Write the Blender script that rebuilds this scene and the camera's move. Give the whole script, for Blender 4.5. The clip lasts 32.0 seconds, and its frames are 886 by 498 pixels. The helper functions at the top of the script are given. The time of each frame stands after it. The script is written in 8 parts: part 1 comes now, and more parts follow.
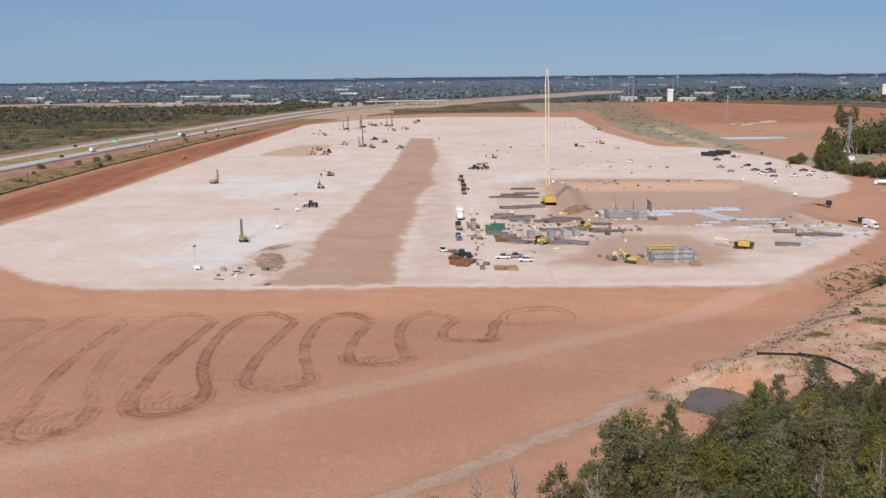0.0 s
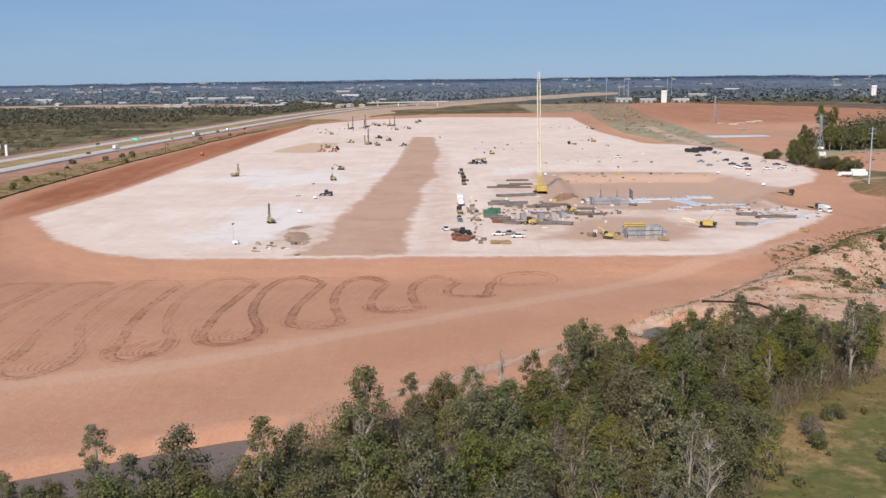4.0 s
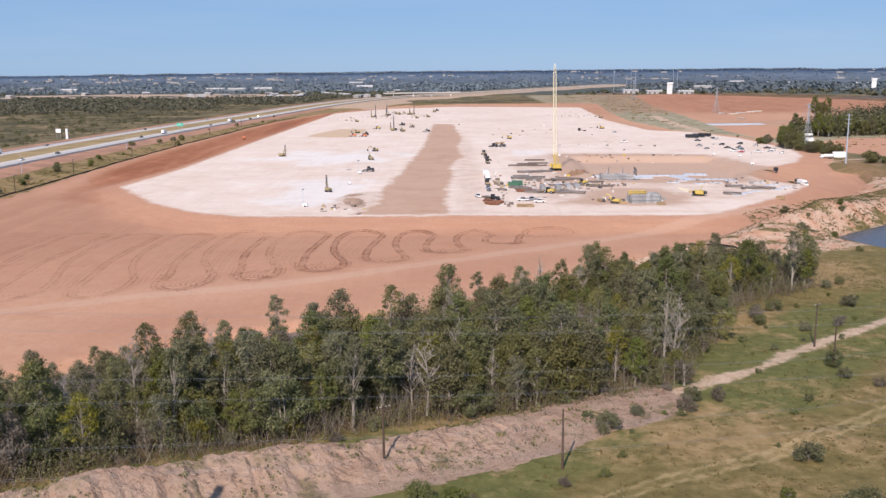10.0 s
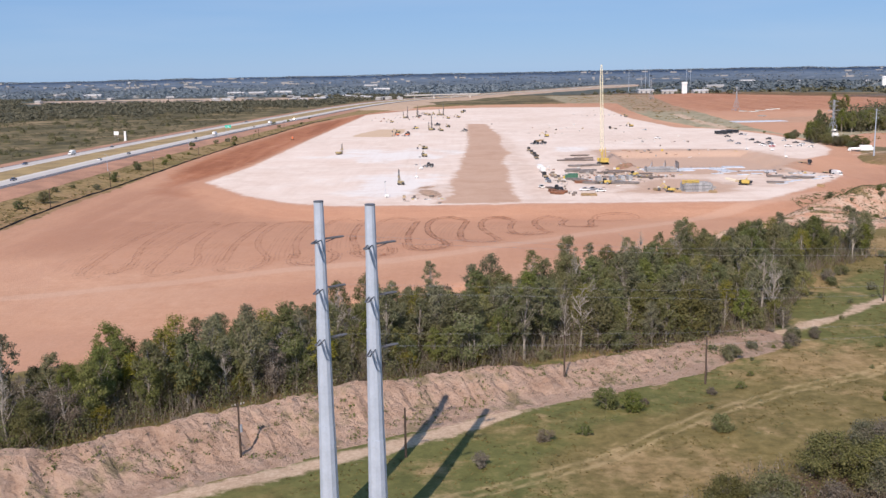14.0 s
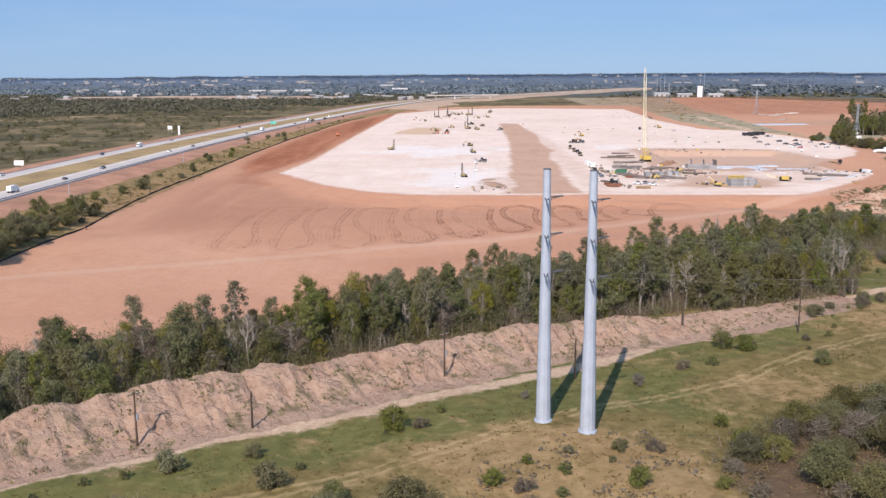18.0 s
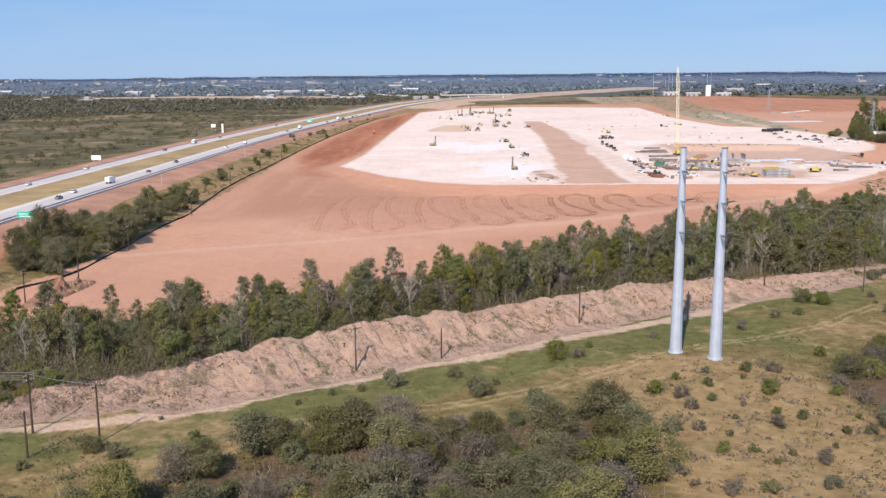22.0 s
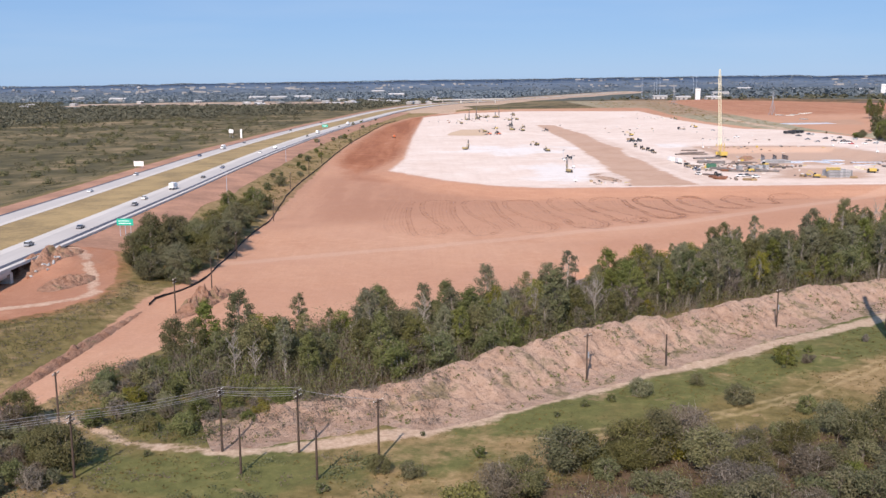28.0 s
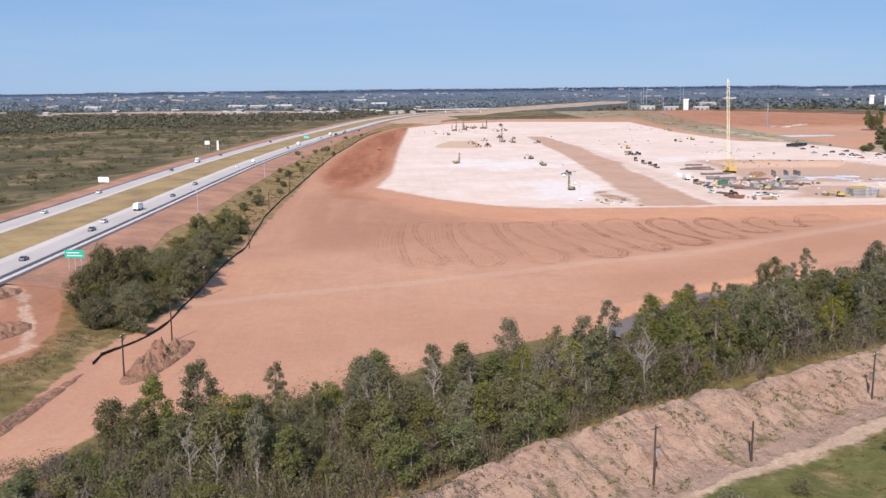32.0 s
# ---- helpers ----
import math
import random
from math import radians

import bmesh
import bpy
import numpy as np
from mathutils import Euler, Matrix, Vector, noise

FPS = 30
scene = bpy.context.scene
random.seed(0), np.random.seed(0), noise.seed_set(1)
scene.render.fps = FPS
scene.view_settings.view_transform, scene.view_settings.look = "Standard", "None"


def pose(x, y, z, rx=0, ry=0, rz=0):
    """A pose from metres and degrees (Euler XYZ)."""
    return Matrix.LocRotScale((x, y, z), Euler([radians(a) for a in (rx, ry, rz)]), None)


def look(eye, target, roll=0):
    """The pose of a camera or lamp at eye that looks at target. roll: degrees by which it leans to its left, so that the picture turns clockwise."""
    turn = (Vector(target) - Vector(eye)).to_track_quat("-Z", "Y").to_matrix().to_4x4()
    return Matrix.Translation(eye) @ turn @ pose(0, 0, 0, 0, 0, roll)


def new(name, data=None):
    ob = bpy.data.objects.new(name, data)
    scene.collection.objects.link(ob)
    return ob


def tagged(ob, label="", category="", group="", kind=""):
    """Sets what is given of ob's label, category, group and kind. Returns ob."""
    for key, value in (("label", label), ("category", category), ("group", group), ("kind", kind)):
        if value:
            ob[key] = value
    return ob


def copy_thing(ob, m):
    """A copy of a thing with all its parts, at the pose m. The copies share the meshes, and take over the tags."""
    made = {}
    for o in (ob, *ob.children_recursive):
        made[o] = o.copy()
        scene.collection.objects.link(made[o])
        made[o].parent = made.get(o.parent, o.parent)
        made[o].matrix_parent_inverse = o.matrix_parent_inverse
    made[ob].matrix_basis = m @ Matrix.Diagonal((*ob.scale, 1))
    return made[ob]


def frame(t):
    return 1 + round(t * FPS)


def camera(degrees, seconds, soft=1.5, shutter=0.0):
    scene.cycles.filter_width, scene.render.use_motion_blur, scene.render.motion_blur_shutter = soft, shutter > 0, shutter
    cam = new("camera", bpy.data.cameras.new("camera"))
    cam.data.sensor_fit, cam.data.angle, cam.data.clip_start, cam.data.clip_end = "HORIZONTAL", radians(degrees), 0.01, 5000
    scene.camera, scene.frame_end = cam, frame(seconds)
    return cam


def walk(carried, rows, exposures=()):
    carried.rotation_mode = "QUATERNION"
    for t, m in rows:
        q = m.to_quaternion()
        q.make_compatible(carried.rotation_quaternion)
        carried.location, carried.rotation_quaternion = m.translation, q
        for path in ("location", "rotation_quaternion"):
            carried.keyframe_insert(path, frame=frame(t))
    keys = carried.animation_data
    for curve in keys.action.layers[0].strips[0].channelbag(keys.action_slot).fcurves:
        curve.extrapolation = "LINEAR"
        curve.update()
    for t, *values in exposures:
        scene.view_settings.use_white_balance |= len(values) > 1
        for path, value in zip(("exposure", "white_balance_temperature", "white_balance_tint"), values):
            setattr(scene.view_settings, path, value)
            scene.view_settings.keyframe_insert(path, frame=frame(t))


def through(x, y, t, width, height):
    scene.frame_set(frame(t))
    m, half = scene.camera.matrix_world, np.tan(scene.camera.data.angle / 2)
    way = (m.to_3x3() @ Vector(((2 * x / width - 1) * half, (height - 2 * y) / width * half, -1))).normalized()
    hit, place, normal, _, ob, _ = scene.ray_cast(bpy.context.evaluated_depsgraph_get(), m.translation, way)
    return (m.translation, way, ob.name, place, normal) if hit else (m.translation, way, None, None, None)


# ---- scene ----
# The camera: a drone that backs away from the site, swings sideways and comes in again.
# seconds, place in metres, yaw, pitch and roll in degrees
PATH = [
    (0, 1.55, 62.02, 65.83, 0.095, -10.311, -0.455),
    (0.5, 0.06, 55.58, 65.70, 0.154, -10.323, -0.533),
    (1, -0.76, 48.76, 65.64, 0.178, -10.294, -0.590),
    (1.5, -0.92, 41.91, 65.62, 0.170, -10.263, -0.611),
    (2, -0.88, 34.91, 65.71, 0.176, -10.232, -0.598),
    (2.5, -0.71, 27.70, 65.80, 0.150, -10.228, -0.576),
    (4.5, 0.00, 0.00, 65.99, 0.014, -10.191, -0.478),
    (5, 0.34, -7.13, 65.89, 0.009, -10.197, -0.450),
    (5.5, 0.93, -14.43, 65.81, 0.027, -10.211, -0.408),
    (6, 1.61, -21.67, 65.77, 0.063, -10.243, -0.394),
    (6.5, 2.32, -28.77, 65.78, 0.100, -10.280, -0.387),
    (7, 2.72, -35.81, 65.86, 0.113, -10.317, -0.375),
    (7.5, 2.44, -42.65, 65.89, 0.114, -10.361, -0.360),
    (8, 0.70, -49.05, 65.84, 0.178, -10.422, -0.359),
    (8.5, -2.06, -55.04, 65.80, 0.233, -10.479, -0.366),
    (9, -5.60, -60.88, 65.81, 0.300, -10.552, -0.371),
    (9.5, -9.43, -66.63, 65.86, 0.369, -10.623, -0.341),
    (10, -13.41, -72.27, 65.88, 0.424, -10.654, -0.321),
    (10.5, -17.41, -77.81, 65.74, 0.519, -10.652, -0.332),
    (11, -21.59, -83.29, 65.70, 0.575, -10.664, -0.393),
    (11.5, -25.82, -88.94, 65.71, 0.614, -10.671, -0.493),
    (12, -29.96, -94.44, 65.74, 0.676, -10.629, -0.595),
    (12.5, -34.23, -99.97, 65.72, 0.682, -10.583, -0.683),
    (13, -38.48, -105.28, 65.74, 0.711, -10.545, -0.775),
    (13.5, -42.70, -110.82, 65.86, 0.713, -10.520, -0.850),
    (14, -46.97, -116.79, 66.16, 0.739, -10.520, -0.890),
    (14.5, -51.20, -122.61, 66.29, 0.767, -10.491, -0.859),
    (16.5, -68.54, -144.74, 65.79, 0.805, -10.344, -0.465),
    (17, -72.92, -150.24, 65.88, 0.814, -10.350, -0.376),
    (17.5, -77.24, -156.06, 66.14, 0.852, -10.413, -0.271),
    (18, -81.47, -162.03, 66.46, 0.894, -10.457, -0.155),
    (18.5, -86.06, -167.94, 66.71, 0.881, -10.474, -0.083),
    (19, -90.50, -173.55, 66.81, 0.854, -10.483, -0.073),
    (19.5, -95.00, -179.45, 66.81, 0.836, -10.468, -0.095),
    (20, -99.22, -184.94, 66.72, 0.837, -10.465, -0.166),
    (20.5, -103.54, -190.46, 66.67, 0.841, -10.473, -0.255),
    (21, -107.73, -195.92, 66.72, 0.844, -10.442, -0.324),
    (21.5, -112.09, -201.84, 66.55, 0.833, -10.441, -0.334),
    (22, -116.45, -206.86, 66.33, 0.803, -10.442, -0.304),
    (22.5, -121.58, -210.98, 66.21, 0.745, -10.518, -0.268),
    (23, -127.29, -213.88, 66.12, 0.723, -10.597, -0.239),
    (23.5, -133.52, -215.57, 65.91, 0.684, -10.683, -0.273),
    (24, -139.81, -216.87, 65.82, 0.675, -10.720, -0.286),
    (24.5, -146.03, -217.71, 65.71, 0.660, -10.762, -0.279),
    (25, -152.15, -218.12, 65.51, 0.529, -10.803, -0.300),
    (25.5, -157.71, -217.57, 65.35, 0.378, -10.759, -0.319),
    (27.5, -171.74, -202.33, 64.67, -0.811, -10.212, -0.547),
    (28, -173.16, -196.69, 64.51, -1.086, -10.130, -0.557),
    (28.5, -174.40, -190.50, 64.40, -1.287, -10.068, -0.532),
    (29, -175.49, -184.30, 64.46, -1.490, -10.013, -0.492),
    (29.5, -176.37, -178.45, 64.63, -1.689, -9.941, -0.438),
    (30, -177.23, -172.28, 64.66, -1.897, -9.897, -0.396),
    (30.5, -177.87, -165.89, 64.63, -2.083, -9.820, -0.382),
    (31, -178.30, -159.71, 64.63, -2.177, -9.771, -0.366),
    (31.5, -178.55, -152.76, 64.63, -2.207, -9.696, -0.366),
    (32, -178.83, -145.64, 64.58, -2.215, -9.617, -0.363),
]


def drone(x, y, z, yaw, pitch, roll):
    a, b = radians(yaw), radians(pitch)
    way = Vector((-math.sin(a) * math.cos(b), math.cos(a) * math.cos(b), math.sin(b)))
    return look((x, y, z), Vector((x, y, z)) + 50 * way, roll)


cam = camera(48.64, 32.0, soft=1.45)
walk(cam, [(t, drone(*p)) for t, *p in PATH], [(0, -0.18, 6880, 10), (2.5, -0.09, 6830, 10), (8, 0.15, 6640, 11.5), (14, 0.19, 6600, 12), (20, 0.28, 6560, 12), (24, 0.36, 6570, 12), (32, 0.25, 6620, 13)])

# ---- light ----
SUN_HEIGHT, SUN_FROM = 39.0, 196.0  # degrees above the horizon; compass bearing it shines from, clockwise from +y
world = bpy.data.worlds.new("sky")
scene.world = world
world.use_nodes = True
wn = world.node_tree.nodes
wl = world.node_tree.links
sky = wn.new("ShaderNodeTexSky")
sky.sky_type = "NISHITA"
sky.sun_disc = False
sky.sun_elevation = radians(SUN_HEIGHT)
sky.sun_rotation = radians(SUN_FROM)
sky.altitude = 200
sky.air_density, sky.dust_density, sky.ozone_density = 0.7, 0.05, 4.5
even_blue = wn.new("ShaderNodeMix")
even_blue.data_type = "RGBA"
even_blue.inputs[0].default_value = 0.74
even_blue.inputs[7].default_value = (2.8, 5.0, 8.7, 1.0)
wl.new(sky.outputs["Color"], even_blue.inputs[6])
# thin high cloud, barely seen
aim = wn.new("ShaderNodeTexCoord")
veil_map = wn.new("ShaderNodeMapping")
veil_map.inputs["Scale"].default_value = (2.2, 2.2, 22.0)
wl.new(aim.outputs["Generated"], veil_map.inputs["Vector"])
veil = wn.new("ShaderNodeTexNoise")
veil.inputs["Scale"].default_value = 1.0
veil.inputs["Detail"].default_value = 6.0
wl.new(veil_map.outputs["Vector"], veil.inputs["Vector"])
thin = wn.new("ShaderNodeMapRange")
thin.inputs[1].default_value, thin.inputs[2].default_value, thin.inputs[3].default_value, thin.inputs[4].default_value = 0.5, 0.8, 0.0, 0.22
wl.new(veil.outputs["Fac"], thin.inputs[0])
clouded = wn.new("ShaderNodeMix")
clouded.data_type = "RGBA"
clouded.inputs[7].default_value = (6.5, 7.6, 9.2, 1.0)
wl.new(thin.outputs[0], clouded.inputs[0])
wl.new(even_blue.outputs[2], clouded.inputs[6])
wl.new(clouded.outputs[2], wn["Background"].inputs["Color"])
wn["Background"].inputs["Strength"].default_value = 0.077

sun = new("sun", bpy.data.lights.new("sun", "SUN"))
sun.data.energy = 4.9
sun.data.angle = radians(0.55)
sun.data.color = (1.0, 0.885, 0.81)
bearing = radians(SUN_FROM)
toward = Vector((math.sin(bearing) * math.cos(radians(SUN_HEIGHT)), math.cos(bearing) * math.cos(radians(SUN_HEIGHT)), math.sin(radians(SUN_HEIGHT))))
sun.matrix_world = look(toward * 500, (0, 0, 0))

# ---- materials ----


def nodes_of(name):
    m = bpy.data.materials.new(name)
    m.use_nodes = True
    return m, m.node_tree.nodes, m.node_tree.links, m.node_tree.nodes["Principled BSDF"]


def mixer(n, l, fac, a, b):
    """A colour mix: fac, a and b are sockets or plain values."""
    mix = n.new("ShaderNodeMix")
    mix.data_type = "RGBA"
    for slot, value in ((0, fac), (6, a), (7, b)):
        if isinstance(value, bpy.types.NodeSocket):
            l.new(value, mix.inputs[slot])
        else:
            mix.inputs[slot].default_value = value if slot == 0 else (*value, 1.0)
    return mix.outputs[2]


def maths(n, l, how, a, b=0.0, c=None):
    node = n.new("ShaderNodeMath")
    node.operation = how
    for slot, value in enumerate((a, b) if c is None else (a, b, c)):
        if isinstance(value, bpy.types.NodeSocket):
            l.new(value, node.inputs[slot])
        else:
            node.inputs[slot].default_value = value
    return node.outputs[0]


def ramp(n, l, fac, stops, ease="LINEAR"):
    node = n.new("ShaderNodeValToRGB")
    node.color_ramp.interpolation = ease
    e = node.color_ramp.elements
    while len(e) < len(stops):
        e.new(0.5)
    for k, (at, colour) in enumerate(stops):
        e[k].position, e[k].color = at, (*colour, 1.0)
    l.new(fac, node.inputs["Fac"])
    return node.outputs["Color"]


def speckle(n, l, vector, scale, detail=4.0, rough=0.6, kind="noise"):
    tex = n.new("ShaderNodeTexNoise" if kind == "noise" else "ShaderNodeTexVoronoi")
    tex.inputs["Scale"].default_value = scale
    if kind == "noise":
        tex.inputs["Detail"].default_value = detail
        tex.inputs["Roughness"].default_value = rough
    l.new(vector, tex.inputs["Vector"])
    return tex.outputs["Fac" if kind == "noise" else "Distance"]


def clampmap(n, l, value, lo, hi, a=0.0, b=1.0, ease="SMOOTHSTEP"):
    node = n.new("ShaderNodeMapRange")
    node.interpolation_type = ease
    l.new(value, node.inputs[0])
    for slot, v in zip((1, 2, 3, 4), (lo, hi, a, b)):
        node.inputs[slot].default_value = v
    return node.outputs[0]


def bumped(n, l, bsdf, height, strength, distance):
    b = n.new("ShaderNodeBump")
    b.inputs["Strength"].default_value = strength
    b.inputs["Distance"].default_value = distance
    l.new(height, b.inputs["Height"])
    l.new(b.outputs["Normal"], bsdf.inputs["Normal"])


def paint(name, colour, rough=0.6, metal=0.0, vary=0.25, scale=1.5, fine=14.0, tint=0.0, bump=0.0):
    """A worn surface: two sizes of stain over the base colour, and a shift from thing to thing."""
    m, n, l, bsdf = nodes_of(name)
    where = n.new("ShaderNodeTexCoord").outputs["Object"]
    large = speckle(n, l, where, scale, 3)
    small = speckle(n, l, where, fine, 5)
    both = maths(n, l, "ADD", maths(n, l, "MULTIPLY", large, 0.65), maths(n, l, "MULTIPLY", small, 0.35))
    dark = tuple(c * (1 - vary) for c in colour)
    light = tuple(min(1, c * (1 + 0.6 * vary)) for c in colour)
    out = mixer(n, l, clampmap(n, l, both, 0.32, 0.68), dark, light)
    if tint:
        shift = n.new("ShaderNodeObjectInfo").outputs["Random"]
        hsv = n.new("ShaderNodeHueSaturation")
        l.new(out, hsv.inputs["Color"])
        l.new(clampmap(n, l, shift, 0, 1, 1 - tint, 1 + tint, "LINEAR"), hsv.inputs["Value"])
        out = hsv.outputs["Color"]
    l.new(out, bsdf.inputs["Base Color"])
    bsdf.inputs["Roughness"].default_value = rough
    bsdf.inputs["Metallic"].default_value = metal
    if bump:
        bumped(n, l, bsdf, small, 0.6, bump)
    return m


def leafy(name, stops, through=0.25):
    """Leaves: each spray has its own shade, each plant a shift."""
    m, n, l, bsdf = nodes_of(name)
    island = n.new("ShaderNodeNewGeometry").outputs["Random Per Island"]
    own = n.new("ShaderNodeObjectInfo").outputs["Random"]
    col = ramp(n, l, island, stops)
    hsv = n.new("ShaderNodeHueSaturation")
    l.new(col, hsv.inputs["Color"])
    l.new(clampmap(n, l, own, 0, 1, 0.486, 0.508, "LINEAR"), hsv.inputs["Hue"])
    l.new(clampmap(n, l, maths(n, l, "FRACT", maths(n, l, "MULTIPLY", own, 7.3)), 0, 1, 0.8, 1.22, "LINEAR"), hsv.inputs["Value"])
    l.new(clampmap(n, l, maths(n, l, "FRACT", maths(n, l, "MULTIPLY", own, 13.7)), 0, 1, 0.8, 1.25, "LINEAR"), hsv.inputs["Saturation"])
    l.new(hsv.outputs["Color"], bsdf.inputs["Base Color"])
    bsdf.inputs["Roughness"].default_value = 0.75
    bsdf.inputs["Specular IOR Level"].default_value = 0.2
    tr = n.new("ShaderNodeBsdfTranslucent")
    l.new(hsv.outputs["Color"], tr.inputs["Color"])
    mix = n.new("ShaderNodeMixShader")
    mix.inputs[0].default_value = through
    l.new(bsdf.outputs[0], mix.inputs[1])
    l.new(tr.outputs[0], mix.inputs[2])
    l.new(mix.outputs[0], n["Material Output"].inputs["Surface"])
    return m


def ground_material():
    m, n, l, bsdf = nodes_of("soil_grass_and_gravel")
    where = n.new("ShaderNodeTexCoord").outputs["Object"]

    def attr(name):
        a = n.new("ShaderNodeAttribute")
        a.attribute_name = name
        return a.outputs["Fac"]

    n150 = speckle(n, l, where, 0.007, 5)
    n40 = speckle(n, l, where, 0.028, 6, 0.62)
    n12 = speckle(n, l, where, 0.085, 6, 0.65)
    n4 = speckle(n, l, where, 0.28, 6, 0.7)
    n1 = speckle(n, l, where, 1.3, 6, 0.75)

    def edge(name, soft, rough):
        """Inside a zone: its distance field, with an edge broken up by noise."""
        wobble = maths(n, l, "MULTIPLY", maths(n, l, "ADD", maths(n, l, "SUBTRACT", n12, 0.5), maths(n, l, "MULTIPLY", maths(n, l, "SUBTRACT", n4, 0.5), 0.6)), rough)
        return clampmap(n, l, maths(n, l, "ADD", attr(name), wobble), -soft, soft)

    def streaks(angle, across, along, lo=0.35, hi=0.7):
        """Long thin marks that run one way, as wheels and blades leave them."""
        mp = n.new("ShaderNodeMapping")
        mp.inputs["Rotation"].default_value = (0, 0, radians(angle))
        mp.inputs["Scale"].default_value = (across, along, 1)
        l.new(where, mp.inputs["Vector"])
        return clampmap(n, l, speckle(n, l, mp.outputs["Vector"], 1.0, 5, 0.65), lo, hi)

    # rough grassland
    dry = ramp(n, l, n4, [(0.28, (0.1, 0.081, 0.032)), (0.52, (0.17, 0.132, 0.053)), (0.75, (0.245, 0.185, 0.082))])
    green = ramp(n, l, n4, [(0.25, (0.077, 0.081, 0.029)), (0.55, (0.132, 0.13, 0.046)), (0.8, (0.205, 0.18, 0.073))])
    lush = clampmap(n, l, maths(n, l, "ADD", maths(n, l, "ADD", maths(n, l, "MULTIPLY", n40, 0.75), maths(n, l, "MULTIPLY", n12, 0.3)), maths(n, l, "MULTIPLY", attr("lush"), 0.19)), 0.57, 0.71)
    col = mixer(n, l, lush, dry, green)
    bare = clampmap(n, l, maths(n, l, "ADD", maths(n, l, "MULTIPLY", n12, 0.7), maths(n, l, "MULTIPLY", n4, 0.35)), 0.6, 0.68)
    col = mixer(n, l, maths(n, l, "MULTIPLY", bare, 0.6), col, (0.33, 0.215, 0.135))
    rusty = ramp(n, l, n4, [(0.28, (0.185, 0.124, 0.058)), (0.52, (0.275, 0.19, 0.092)), (0.75, (0.37, 0.262, 0.142))])
    col = mixer(n, l, maths(n, l, "MULTIPLY", edge("straw", 5, 30), clampmap(n, l, n12, 0.3, 0.5, 0.55, 1.0)), col, rusty)
    # scrub land beyond the road and far woods' floor
    wild = ramp(n, l, maths(n, l, "ADD", maths(n, l, "MULTIPLY", n150, 0.45), maths(n, l, "ADD", maths(n, l, "MULTIPLY", n40, 0.35), maths(n, l, "MULTIPLY", n12, 0.2))), [(0.4, (0.06, 0.054, 0.031)), (0.47, (0.094, 0.081, 0.043)), (0.53, (0.152, 0.121, 0.065)), (0.6, (0.25, 0.186, 0.108))])
    col = mixer(n, l, edge("wild", 6, 20), col, wild)
    woodland = ramp(n, l, maths(n, l, "ADD", maths(n, l, "MULTIPLY", n40, 0.5), maths(n, l, "MULTIPLY", n12, 0.5)), [(0.38, (0.05, 0.062, 0.055)), (0.5, (0.08, 0.092, 0.082)), (0.62, (0.13, 0.132, 0.112))])
    col = mixer(n, l, edge("woodland", 20, 60), col, woodland)
    cleared = ramp(n, l, maths(n, l, "ADD", maths(n, l, "MULTIPLY", n40, 0.5), maths(n, l, "MULTIPLY", n12, 0.5)), [(0.36, (0.2, 0.185, 0.115)), (0.5, (0.3, 0.262, 0.175)), (0.64, (0.42, 0.345, 0.25))])
    col = mixer(n, l, edge("corridor", 8, 24), col, cleared)
    # leaf litter under the trees
    litter = ramp(n, l, n4, [(0.3, (0.06, 0.042, 0.026)), (0.7, (0.17, 0.115, 0.075))])
    col = mixer(n, l, edge("wood", 3, 9), col, litter)
    # worked earth
    soil = ramp(n, l, maths(n, l, "ADD", maths(n, l, "MULTIPLY", n40, 0.6), maths(n, l, "MULTIPLY", n4, 0.4)), [(0.3, (0.428, 0.218, 0.132)), (0.5, (0.505, 0.288, 0.187)), (0.7, (0.558, 0.342, 0.238))])
    soil = mixer(n, l, maths(n, l, "MULTIPLY", streaks(-58, 0.55, 0.02), 0.13), soil, (0.36, 0.19, 0.118))
    soil = mixer(n, l, maths(n, l, "MULTIPLY", streaks(-64, 0.9, 0.012, 0.55, 0.72), 0.18), soil, (0.58, 0.36, 0.255))
    damp = clampmap(n, l, maths(n, l, "ADD", maths(n, l, "MULTIPLY", n150, 0.6), maths(n, l, "MULTIPLY", n40, 0.45)), 0.47, 0.62)
    soil = mixer(n, l, maths(n, l, "MULTIPLY", damp, 0.4), soil, (0.385, 0.185, 0.112))
    soil = mixer(n, l, maths(n, l, "MULTIPLY", edge("scraped", 14, 24), 0.33), soil, (0.37, 0.178, 0.108))
    col = mixer(n, l, edge("soil", 0.7, 5), col, soil)
    red = ramp(n, l, maths(n, l, "ADD", maths(n, l, "MULTIPLY", n12, 0.5), maths(n, l, "MULTIPLY", streaks(8, 0.05, 0.004), 0.3)), [(0.3, (0.262, 0.098, 0.05)), (0.5, (0.362, 0.15, 0.08)), (0.72, (0.45, 0.23, 0.142))])
    col = mixer(n, l, maths(n, l, "MULTIPLY", edge("red", 9, 24), clampmap(n, l, n40, 0.2, 0.45, 0.62, 0.95)), col, red)
    brown = ramp(n, l, n12, [(0.3, (0.41, 0.25, 0.172)), (0.7, (0.5, 0.335, 0.245))])
    brown = mixer(n, l, maths(n, l, "MULTIPLY", streaks(4, 0.5, 0.015), 0.35), brown, (0.45, 0.3, 0.215))
    col = mixer(n, l, maths(n, l, "MULTIPLY", maths(n, l, "MULTIPLY", edge("umber", 26, 30), clampmap(n, l, streaks(-32, 0.06, 0.006, 0.3, 0.65), 0, 1, 0.45, 1.0)), 0.78), col, mixer(n, l, 0.75, brown, (0.33, 0.148, 0.088)))
